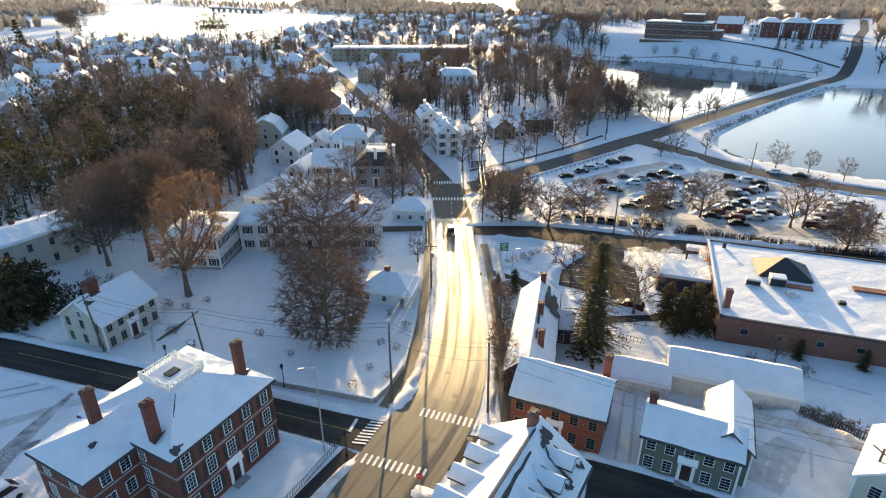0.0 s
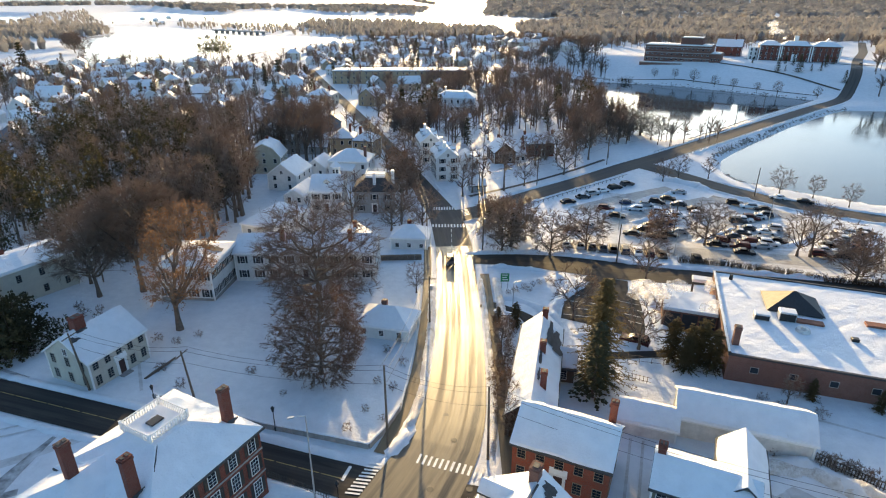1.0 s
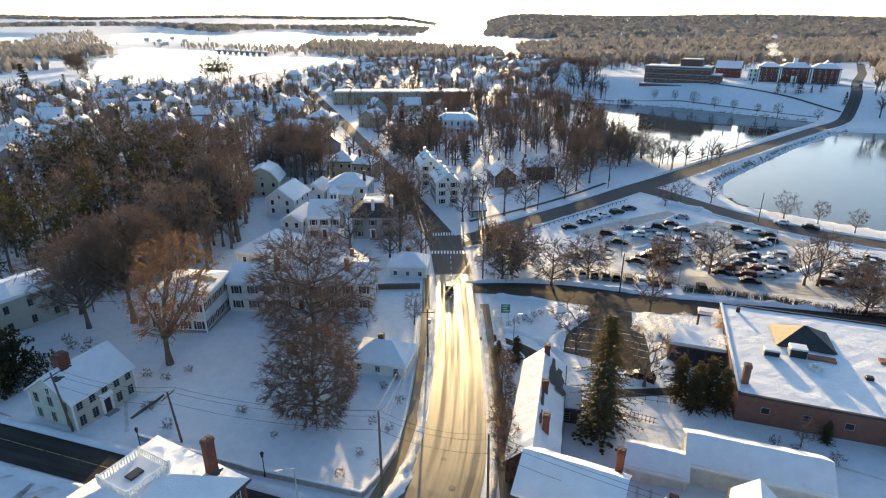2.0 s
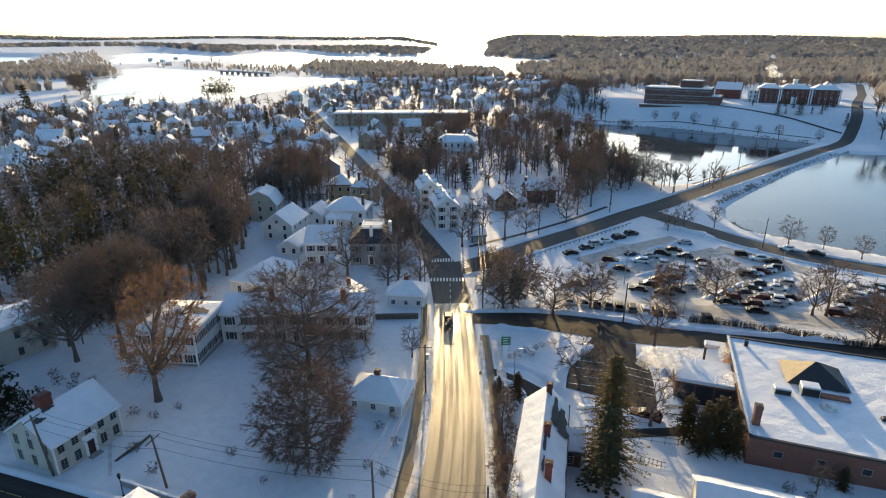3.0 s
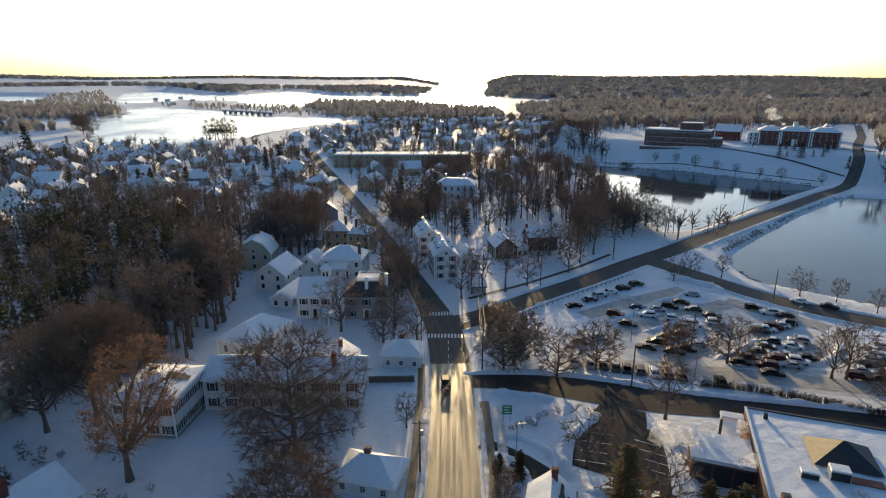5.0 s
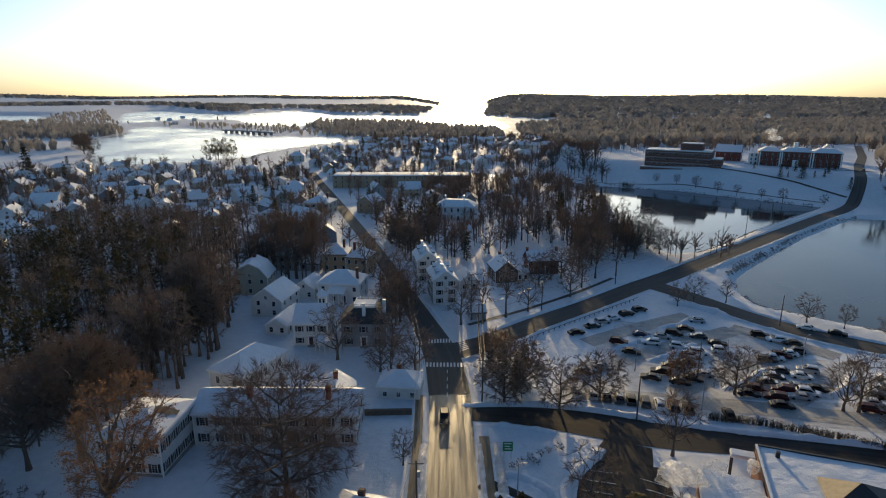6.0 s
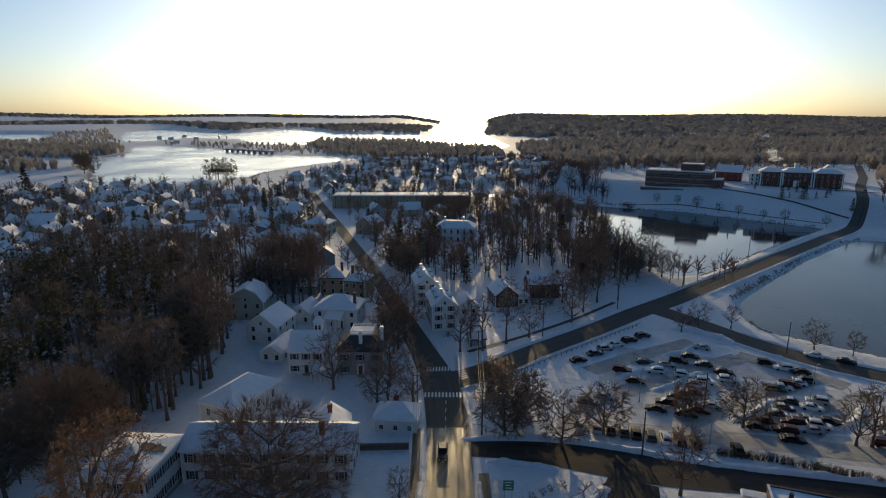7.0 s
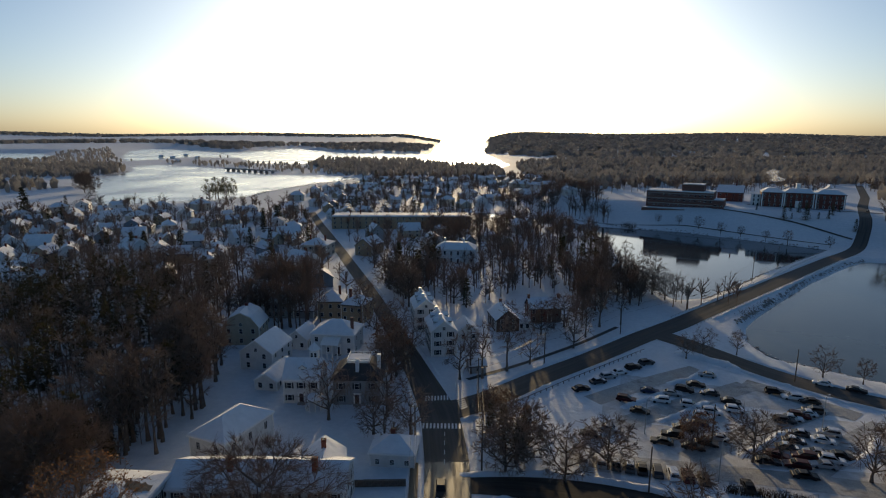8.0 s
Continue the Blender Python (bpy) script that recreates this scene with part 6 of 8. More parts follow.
# ---- far woods ----
def far_woods(name, label, areas, seed, count, lo, hi, fat=1.0):
    """Many small bare trees, told from one another only as a mass."""
    rng = np.random.RandomState(seed)
    verts, faces = [], []
    polys = areas
    total = sum((max(p[0] for p in a) - min(p[0] for p in a)) * (max(p[1] for p in a) - min(p[1] for p in a)) for a in polys)
    for poly in polys:
        x0, x1 = min(p[0] for p in poly), max(p[0] for p in poly)
        y0, y1 = min(p[1] for p in poly), max(p[1] for p in poly)
        n = int(count * (x1 - x0) * (y1 - y0) / total)
        X, Y = rng.uniform(x0, x1, n), rng.uniform(y0, y1, n)
        ok = inside_by(poly, X, Y) > 0
        for other in (POND_A, POND_B, LAKE, BAY, SOUND, STRIP):
            ok &= inside_by(other, X, Y) < -6
        X, Y = X[ok], Y[ok]
        Z = lie(X, Y)
        for x, y, z in zip(X, Y, Z):
            h = rng.uniform(lo, hi)
            w = h * rng.uniform(0.16, 0.3) * fat
            n, b = 4, len(verts)
            jit = rng.uniform(0.6, 1.4, 2 * n)
            ang = np.arange(n) * 6.2832 / n + rng.uniform(0, 1.5)
            for k in range(n):
                verts.append((x + 0.5 * w * math.cos(ang[k]), y + 0.5 * w * math.sin(ang[k]), z - 1))
            for k in range(n):
                verts.append((x + w * jit[k] * math.cos(ang[k]), y + w * jit[k] * math.sin(ang[k]), z + h * 0.62 * jit[n + k] ** 0.5))
            verts.append((x + w * 0.4 * (jit[0] - 1), y, z + h))
            for k in range(n):
                j = (k + 1) % n
                faces.append((b + k, b + j, b + n + j, b + n + k))
                faces.append((b + n + k, b + n + j, b + 2 * n))
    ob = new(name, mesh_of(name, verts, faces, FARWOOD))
    tagged(ob, label, "woods", kind="stuff")


far_woods("far_woods", "bare woods on low hills across the water, haze put in their colour", [[(-2600, 2150), (-1300, 2750), (-800, 2150), (-700, 2850), (-400, 2150), (-95, 2050), (-65, 3000), (-2600, 3000)], [(135, 2050), (220, 3150), (330, 4800), (3900, 4800), (3600, 1900), (900, 1700), (300, 1500)], [(-3900, 4250), (-60, 4250), (-60, 4800), (-3900, 4800)]], 1, 13000, 13, 20, 2.9)
far_woods("near_woods", "bare brown woods behind the school and the pond", [[(110, 560), (430, 640), (1200, 900), (1400, 1700), (300, 1500), (140, 1260), (120, 900)]], 2, 9000, 8, 14, 1.45)
far_woods("shore_woods", "bare brown woods at the end of the inlet", [[(-130, 880), (100, 880), (90, 1140), (-60, 1320), (-300, 1260)]], 6, 1500, 7, 12, 1.2)
far_woods("point_woods", "dark bare woods on a point across the inlet", [[(-626, 845), (-545, 890), (-529, 984), (-610, 1147), (-834, 1265), (-1150, 1300), (-1150, 860)], [(-720, 560), (-480, 640), (-460, 720), (-620, 800), (-900, 760)]], 7, 2600, 8, 14, 1.2)
far_woods("side_woods", "bare woods beside the road past the school", [[(300, 330), (700, 300), (900, 800), (440, 640), (330, 470)]], 4, 1500, 9, 15, 1.1)
far_woods("spit_woods", "bare trees on the low land across the frozen inlet", [[(-140, 945), (-300, 1005), (-390, 1125), (-600, 1275), (-650, 1345), (-440, 1300), (-305, 1255), (-60, 1310), (0, 1200), (-60, 960)], [(-1250, 1350), (-740, 1330), (-735, 1400), (-790, 1425), (-1230, 2150)]], 9, 1500, 5, 10, 1.3)
far_woods("far_shore_trees", "thin line of bare trees on a distant spit", [[(-700, 1400), (-560, 1640), (-350, 1570), (-320, 1290), (-420, 1330), (-560, 1625)], [(-330, 1570), (-90, 1490), (-10, 1350), (-60, 1330), (-290, 1290)]], 5, 1100, 7, 12, 1.1)


# ---- vehicles ----
def car_design(kind, paint_index, snowy):
    """A parked car: body, windows, four wheels, and snow where it lies."""
    cname, paint = CARPAINT[paint_index]
    lab = "parked %s %s%s" % (cname, "saloon car" if kind == "saloon" else "van" if kind == "van" else "estate car", " with snow on its roof" if snowy else " cleared of snow")
    c = thing("van" if kind == "van" else "car", lab, "van" if kind == "van" else "car", pose(0, 0, 0), "parked cars")
    Lh, W, H = (2.3, 0.9, 1.45) if kind == "saloon" else (2.35, 0.93, 1.68) if kind == "estate" else (2.6, 0.98, 2.1)
    if kind == "saloon":
        low = [(-2.25, 0.35), (2.25, 0.35), (2.3, 0.62), (2.2, 0.8), (1.15, 0.92), (-1.45, 0.95), (-2.2, 0.9), (-2.3, 0.6)]
        top = [(-1.75, 0.93), (-1.0, 1.42), (0.2, 1.45), (1.15, 0.92)]
    elif kind == "estate":
        low = [(-2.3, 0.4), (2.3, 0.4), (2.35, 0.7), (2.2, 0.92), (1.2, 1.02), (-2.2, 1.05), (-2.35, 0.7)]
        top = [(-2.2, 1.04), (-1.85, 1.64), (0.2, 1.68), (1.2, 1.01)]
    else:
        low = [(-2.6, 0.4), (2.6, 0.4), (2.62, 0.8), (2.4, 1.05), (2.0, 1.15), (-2.58, 1.2), (-2.6, 0.8)]
        top = [(-2.56, 1.19), (-2.5, 2.08), (1.1, 2.1), (2.0, 1.14)]

    def loft(prof, w0, w1):
        bm = bmesh.new()
        zs = [z for _, z in prof]
        zlo, zhi = min(zs), max(zs)
        rings = []
        for s in (-1, 1):
            rings.append([bm.verts.new((x, s * (w0 + (w1 - w0) * (z - zlo) / (zhi - zlo)), z)) for x, z in prof])
        n = len(prof)
        bm.faces.new(rings[0])
        bm.faces.new(rings[1][::-1])
        for k in range(n):
            bm.faces.new((rings[0][k], rings[1][k], rings[1][(k + 1) % n], rings[0][(k + 1) % n]))
        bmesh.ops.bevel(bm, geom=list(bm.edges), offset=0.05, segments=1, affect="EDGES")
        return bm
    body = part("body", loft(low, W, W - 0.03), paint, c)
    cab = part("cabin", loft(top, W - 0.06, W - 0.2), paint, c)
    xa, za = top[0]
    xb, zb = top[1]
    xc, zc = top[2]
    xd, zd = top[3]
    for s in (-1, 1):
        wb, wt = W - 0.05, W - 0.16
        bm = bmesh.new()
        lo_z, hi_z = za + 0.1, zb - 0.1
        k0, k1 = (lo_z - za) / (zb - za), (hi_z - za) / (zb - za)
        pts = [(xa + (xb - xa) * k0 + 0.25, lo_z, k0), (xd + (xc - xd) * k0 - 0.25, lo_z, k0), (xd + (xc - xd) * k1 - 0.15, hi_z, k1), (xa + (xb - xa) * k1 + 0.15, hi_z, k1)]
        v = [bm.verts.new((x, s * (W - 0.06 - 0.14 * k + 0.012), z)) for x, z, k in pts]
        bm.faces.new(v)
        bmesh.ops.solidify(bm, geom=list(bm.faces), thickness=0.01)
        part("side_window", bm, PANE, cab)
    for (x1, z1), (x2, z2), nm, sg in ((top[3], top[2], "windscreen", 1), (top[0], top[1], "rear_window", -1)):
        bm = bmesh.new()
        v = []
        for k, s in ((0.12, -1), (0.12, 1), (0.88, 1), (0.88, -1)):
            v.append(bm.verts.new((x1 + (x2 - x1) * k + sg * 0.02, s * (W - 0.2 - 0.12 * k), z1 + (z2 - z1) * k + 0.02)))
        bm.faces.new(v)
        bmesh.ops.solidify(bm, geom=list(bm.faces), thickness=0.01)
        part(nm, bm, PANE, cab)
    for x in (-1.4, 1.4):
        for s in (-1, 1):
            bm = bmesh.new()
            tube(bm, [(x, s * (W - 0.18), 0.33), (x, s * (W + 0.02), 0.33)], [0.33, 0.33], 10)
            part("wheel", bm, TYRE, c)
    for s in (-1, 1):
        part("headlight", rounded(boxes((low[2][0] - 0.12, low[2][0] + 0.02, s * 0.6 - 0.16, s * 0.6 + 0.16, 0.6, 0.74)), 0.02), TRIM, c)
    if snowy:
        part("snow", rounded(boxes((xb + 0.05, xc - 0.02, -W + 0.26, W - 0.26, zc - 0.02, zc + 0.13)), 0.05), ROOF_SNOW, cab, "snow")
        part("bonnet_snow", rounded(boxes((xd + 0.25, low[3][0] - 0.25, -W + 0.2, W - 0.2, zd - 0.1, zd + 0.02)), 0.04), ROOF_SNOW, c, "snow")
    return c


car_rng = random.Random(9)
car_kinds = [car_design(k, p, s) for k, p, s in (("saloon", 0, False), ("saloon", 1, True), ("estate", 2, True), ("saloon", 3, True), ("estate", 0, False), ("estate", 1, False), ("saloon", 4, False), ("estate", 5, False), ("saloon", 6, False), ("estate", 3, True), ("saloon", 2, False))]
LOT = [(36.6, 164.0, 15), (42.0, 168.5, 17), (45.6, 171.8, 17), (49.4, 174.7, 18), (54.1, 178, 18), (59, 181.6, 18)]
rows_of_cars = []
for x, y in ((53.6, 162.9), (46.2, 158.0), (47.6, 151.9), (54.3, 157.6), (58.6, 161.6), (62.5, 163.6), (66.8, 166.9), (68.0, 161.7), (72.4, 173.1), (71.1, 157.2), (64.1, 151.6), (61.2, 149.4), (58.3, 145.5), (54.2, 143.1), (50.5, 139.8), (47.1, 136.7), (52.6, 134.4), (56.0, 136.1), (59.3, 138.5), (33.2, 139.9), (38.0, 142.6), (87.2, 159.6), (90.2, 157.4), (84.7, 162.6), (77.6, 140.8), (80.8, 137.6), (84.2, 141.0), (74.6, 137.4), (71.6, 134.4), (69.2, 127.2), (72.7, 130.7), (64.5, 128.7), (67.4, 130.8), (76.0, 132.4)):
    rows_of_cars.append((x, y, -18 + car_rng.uniform(-5, 5) + (180 if car_rng.random() < 0.3 else 0)))
for x0, y0, x1, y1, n, a in ((68.5, 123.5, 80, 131, 5, -18), (76, 146, 88, 152.5, 6, -18), (60.5, 155, 70, 152.6, 3, -18), (85, 122, 103, 140, 8, -18), (89, 121, 106, 138, 7, -18), (100, 168, 106, 164, 2, -30)):
    for i in range(n):
        if car_rng.random() < 0.15:
            continue
        k = i / max(1, n - 1)
        rows_of_cars.append((x0 + (x1 - x0) * k, y0 + (y1 - y0) * k, a + car_rng.uniform(-4, 4) + (180 if car_rng.random() < 0.3 else 0)))
for x in (29.2, 32.2, 34.8, 37.2, 39.3, 41.8, 44.4, 46.8, 49.4, 56.2):
    rows_of_cars.append((x, 127.9 - (x - 32) * 0.34, 78 + car_rng.uniform(-3, 3)))
LOT += rows_of_cars
LOT.append((31.5, 84.0, 150))
for i, (x, y, a) in enumerate(LOT):
    m = pose(x, y, gz(x, y) - 0.1, 0, 0, a)
    d = car_kinds[i % len(car_kinds) if i < len(car_kinds) else car_rng.randrange(len(car_kinds))]
    if i < len(car_kinds):
        d.matrix_basis = m
    else:
        copy_thing(d, m)
v = car_design("van", 3, True)
v.matrix_basis = pose(-45.5, 42.5, 2.8, 0, 0, 60)
tagged(v, "white van parked behind the brick mansion")


# ---- street details ----
def snow_bank(name, path, width, height, seed, label="rough bank of plowed snow beside the road", mat=None):
    """A heap of plowed snow along a path of (x, y)."""
    pts = resample([(x, y, width) for x, y in path], 0.8)
    rng = random.Random(seed)
    verts, faces = [], []
    prof = [(-0.5, -0.1), (-0.33, 0.45), (-0.12, 0.9), (0.1, 1.0), (0.32, 0.5), (0.5, -0.1)]
    for i, (x, y, w) in enumerate(pts):
        a, b = pts[max(i - 1, 0)], pts[min(i + 1, len(pts) - 1)]
        d = math.hypot(b[0] - a[0], b[1] - a[1]) or 1
        nx, ny = (b[1] - a[1]) / d, -(b[0] - a[0]) / d
        end = min(1, i / 3, (len(pts) - 1 - i) / 3) * 0.9 + 0.1
        hump = 0.55 + 0.75 * (noise.noise(Vector((x * 0.35, y * 0.35, seed))) + 0.35)
        for s, h in prof:
            q = s * w * (0.8 + 0.4 * rng.random())
            px, py = x + nx * q, y + ny * q
            verts.append((px, py, gz(px, py) + (height * h * max(0.25, hump) * rng.uniform(0.7, 1.3) if h > 0 else h * 0.5) * end))
    m = len(prof)
    for i in range(len(pts) - 1):
        for k in range(m - 1):
            faces.append((i * m + k, i * m + k + 1, (i + 1) * m + k + 1, (i + 1) * m + k))
    ob = new(name, mesh_of(name, verts, faces, mat or BANK_SNOW))
    for p in ob.data.polygons:
        p.use_smooth = True
    return tagged(ob, label, "snow bank", kind="structure")


def beside(path, off, y0=-1e9, y1=1e9):
    """A line beside a road, off metres from its edge (left: minus)."""
    out = []
    for (ax, ay, aw), (bx, by, bw) in zip(path, path[1:]):
        d = math.hypot(bx - ax, by - ay)
        nx, ny = (by - ay) / d, -(bx - ax) / d
        for k in (0.0, 0.5):
            x, y, w = ax + (bx - ax) * k, ay + (by - ay) * k, aw + (bw - aw) * k
            s = (w / 2 + abs(off)) * (1 if off > 0 else -1)
            if y0 <= y <= y1:
                out.append((x + nx * s, y + ny * s))
    return out


snow_bank("snow_bank", beside(MAIN, -1.0, 58, 118), 1.5, 0.55, 1)
snow_bank("snow_bank", beside(MAIN, -1.2, 122, 300), 2.4, 0.5, 2, mat=SNOW)
snow_bank("snow_bank", beside(MAIN, 0.9, 57, 112), 1.1, 0.45, 3)
snow_bank("snow_bank", beside(MAIN, 3.9, 60, 116), 1.8, 0.7, 4)
snow_bank("snow_bank", beside(MAIN, 1.0, 165, 300), 1.6, 0.5, 5, mat=SNOW)
snow_bank("snow_bank", [(-100, 84.5), (-65, 74.3), (-44, 67.6), (-22, 60.4), (-11, 56.6)], 1.7, 0.5, 6, mat=SNOW)
snow_bank("snow_bank", [(-100, 77.5), (-65, 66.4), (-44, 60.0), (-22, 53.2), (-13, 50.6)], 1.5, 0.45, 7, mat=SNOW)
snow_bank("snow_bank", [(-9.5, 49.2), (-11.5, 46.2), (-14, 42)], 1.4, 0.6, 8)
snow_bank("snow_bank", [(14, 50.4), (21.5, 47.3), (31, 42.8), (50, 34)], 1.3, 0.4, 9, mat=SNOW)
snow_bank("snow_bank", [(-6.3, 56.9), (-4.6, 59.5), (-3.9, 64)], 2.4, 0.7, 10, mat=SNOW)
snow_bank("snow_bank", beside(SIDE, -1.2, 160, 345), 2.0, 0.55, 11, mat=SNOW)
snow_bank("snow_bank", beside(SIDE, 1.0, 150, 200), 1.6, 0.55, 12, mat=SNOW)
snow_bank("snow_bank", beside(SIDE, 1.5, 220, 345), 2.0, 0.6, 13, mat=SNOW)
snow_bank("snow_bank", beside(DRIVE, -1.0, 98, 130), 2.2, 0.8, 14, mat=SNOW)
snow_bank("snow_bank", [(9.5, 116), (14, 115.6), (22, 113.5)], 1.8, 0.7, 15, mat=SNOW)
snow_bank("snow_bank", [(33.5, 58.2), (37, 55.4), (41, 54.6), (44.5, 53.4), (47.5, 50.5), (49, 47)], 3.2, 1.5, 16, "tall heap of plowed snow behind the yard")
snow_bank("snow_bank", [(70, 190), (77, 186), (83, 179), (80, 176)], 4.5, 1.3, 17, "large heap of plowed snow in the parking lot", SNOW)
for k, path in enumerate(([(44, 154), (54, 161), (64, 165)], [(50, 147), (58, 152), (66, 158)], [(60, 131), (68, 136), (76, 143)], [(60, 168), (67, 171), (73, 177)], [(80, 128), (88, 133), (94, 141)])):
    snow_bank("snow_bank", path, 2.2, 0.7, 60 + k, "ridge of plowed snow between rows of parked cars", SNOW)
snow_bank("snow_bank", beside(LAKESIDE, 1.2, 120, 190), 1.6, 0.5, 18, mat=SNOW)
snow_bank("snow_bank", beside(LAKESIDE, -1.2, 120, 190), 1.6, 0.5, 19, mat=SNOW)
snow_bank("snow_bank", [(-3.4, 44.6), (-2.0, 43.2), (0, 42.5), (2.5, 43.5)], 2.6, 0.7, 20)
snow_bank("snow_bank", [(20.2, 89), (19.6, 95), (22.5, 100.5), (26.5, 105), (29, 108.4)], 2.4, 0.8, 21, mat=SNOW)
snow_bank("snow_bank", [(37.2, 84), (38.4, 92), (39.4, 99), (39, 104)], 2.6, 0.8, 22, mat=SNOW)
snow_bank("snow_bank", [(22, 87), (26, 85.6), (29, 83.4), (34, 82.6)], 2.2, 0.7, 23, mat=SNOW)
snow_bank("snow_bank", [(9.6, 101), (14, 100.4), (18, 97), (19.4, 91)], 2.0, 0.7, 24, mat=SNOW)
snow_bank("snow_bank", [(9.4, 95.6), (12, 94.6), (13.6, 91.5), (14.2, 86)], 1.8, 0.7, 25, mat=SNOW)
ribbon("pavement", [(-7.4, 57.5, 1.6), (-5.6, 61, 1.6), (-4.4, 66, 1.7), (-3.6, 75, 1.7), (-3.0, 90, 1.6), (-3.0, 112, 1.6), (-3.6, 130, 1.6), (-5.0, 150, 1.6)], 0.07, SAND, "sanded pavement beside the main street", "pavement", 2)
ribbon("pavement", [(8.0, 52, 2.0), (8.2, 60, 2.0), (8.6, 75, 2.0), (8.7, 90, 1.8), (8.8, 112, 1.8)], 0.07, SAND, "sanded pavement beside the main street", "pavement", 2)
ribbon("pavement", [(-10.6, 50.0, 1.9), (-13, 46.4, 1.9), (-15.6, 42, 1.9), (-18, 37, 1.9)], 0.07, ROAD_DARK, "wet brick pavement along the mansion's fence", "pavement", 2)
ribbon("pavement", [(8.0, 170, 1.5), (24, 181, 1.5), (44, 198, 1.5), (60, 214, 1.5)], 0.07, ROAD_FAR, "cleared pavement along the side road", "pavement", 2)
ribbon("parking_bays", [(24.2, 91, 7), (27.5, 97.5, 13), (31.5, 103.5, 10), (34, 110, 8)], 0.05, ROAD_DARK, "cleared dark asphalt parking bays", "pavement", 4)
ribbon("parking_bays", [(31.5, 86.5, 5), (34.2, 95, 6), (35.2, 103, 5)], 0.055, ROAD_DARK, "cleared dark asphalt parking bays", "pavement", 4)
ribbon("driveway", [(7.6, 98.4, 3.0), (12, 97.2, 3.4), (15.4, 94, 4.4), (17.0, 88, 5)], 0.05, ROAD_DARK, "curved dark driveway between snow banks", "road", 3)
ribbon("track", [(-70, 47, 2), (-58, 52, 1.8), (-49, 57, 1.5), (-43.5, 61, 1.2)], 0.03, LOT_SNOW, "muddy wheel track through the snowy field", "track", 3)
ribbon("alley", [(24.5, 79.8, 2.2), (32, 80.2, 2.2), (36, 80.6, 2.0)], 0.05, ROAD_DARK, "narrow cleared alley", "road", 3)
for k, (a, b, w) in enumerate((((26, 133), (100, 117), 13), ((34, 143), (99, 127), 13), ((40, 156), (98, 140), 13), ((48, 169), (94, 156), 11))):
    ribbon("parking_lot", [(a[0], a[1], w), ((a[0] + b[0]) / 2, (a[1] + b[1]) / 2 - 1, w), (b[0], b[1], w)], 0.012 + 0.004 * k, LOT_SNOW, "packed grey snow of the parking lot", "parking lot", 4)
for a, b, w in (((38, 158), (72, 178), 5.5), ((34, 141), (80, 167), 6), ((50, 130), (92, 155), 5.5), ((25, 130.5), (100, 114), 6), ((80, 169), (97, 150), 6), ((68, 123), (100, 146), 5.5)):
    ribbon("lot_lane", [(a[0], a[1], w), ((a[0] + b[0]) / 2, (a[1] + b[1]) / 2 + 1, w), (b[0], b[1], w)], 0.03 + 0.004 * (int(a[0]) % 7), LANE_SNOW, "packed snow lane of the parking lot", "parking lot", 3)


def marks(name, spots, w, d, turn, mat, label):
    """Painted bars on the road, one object each."""
    holder = thing(name, label, "road marking", pose(0, 0, 0), kind="structure")
    bar = finish(boxes((-w / 2, w / 2, -d / 2, d / 2, 0, 0.006)), "bar", mat)
    for x, y in spots:
        t = turn
        slope = math.degrees(math.atan2(gz(x, y + 1) - gz(x, y - 1), 2))
        part("bar", bar, None, holder, m=pose(x, y, gz(x, y) + 0.108) @ pose(0, 0, 0, slope, 0, 0) @ pose(0, 0, 0, 0, 0, t))


marks("crosswalk", [(-7.6 - 0.24 * i, 55.7 - 0.5 * i) for i in range(10)], 1.7, 0.26, -8, PAINT, "white zebra crossing over the side street")
marks("crosswalk", [(-8.9 + 0.68 * i, 48.8 - 0.23 * i) for i in range(11)], 0.3, 1.5, -20, PAINT, "white zebra crossing over the main street")
marks("crosswalk", [(-2.6 + 0.66 * i, 56.6 - 0.22 * i) for i in range(12)], 0.3, 1.6, -18, PAINT, "white zebra crossing over the main street")
marks("crosswalk", [(-2.5 + 0.75 * i, 158.4 + 0.07 * i) for i in range(12)], 0.4, 2.6, 0, PAINT, "white zebra crossing over the main street")
marks("crosswalk", [(-2.5 + 0.8 * i, 144.0) for i in range(12)], 0.42, 2.6, 0, PAINT, "white zebra crossing over the main street")
marks("crosswalk", [(4.6 + 0.16 * i, 166.5 - 1.0 * i) for i in range(14)], 2.2, 0.45, 40, PAINT, "white zebra crossing over the side road")
marks("stop_line", [(-10.9, 54.2)], 0.4, 2.3, -16, PAINT, "white stop line on the side street")
marks("centre_line", [(-12.5 - 2.85 * i, 53.75 + 0.93 * i) for i in range(18)], 2.7, 0.12, -18, YELLOW, "yellow centre line of the side street")
marks("centre_line", [(2.2, 128 + 4 * i) for i in range(4)], 0.14, 2.0, 0, PAINT, "dashed white lane line")
for i in range(4):
    marks("bay_line", [(24 + 1.2 * i, 93.5 + 2.6 * i)], 4.5, 0.12, -14, PAINT, "painted parking bay line")
    marks("bay_line", [(34.6, 90.5 + 2.7 * i)], 4.2, 0.12, -30, PAINT, "painted parking bay line")


def manhole(x, y):
    bm = bmesh.new()
    tube(bm, [(0, 0, 0), (0, 0, 0.012)], [0.4, 0.38], 14)
    ob = thing("manhole_cover", "dark iron manhole cover in the road", "manhole cover", pose(x, y, gz(x, y) + 0.1))
    part("lid", bm, DARKMETAL, ob)


for x, y in ((-0.6, 56.5), (1.6, 59.8), (-1.2, 51.8), (3.2, 51.8), (0.6, 64.8), (2.6, 108)):
    manhole(x, y)


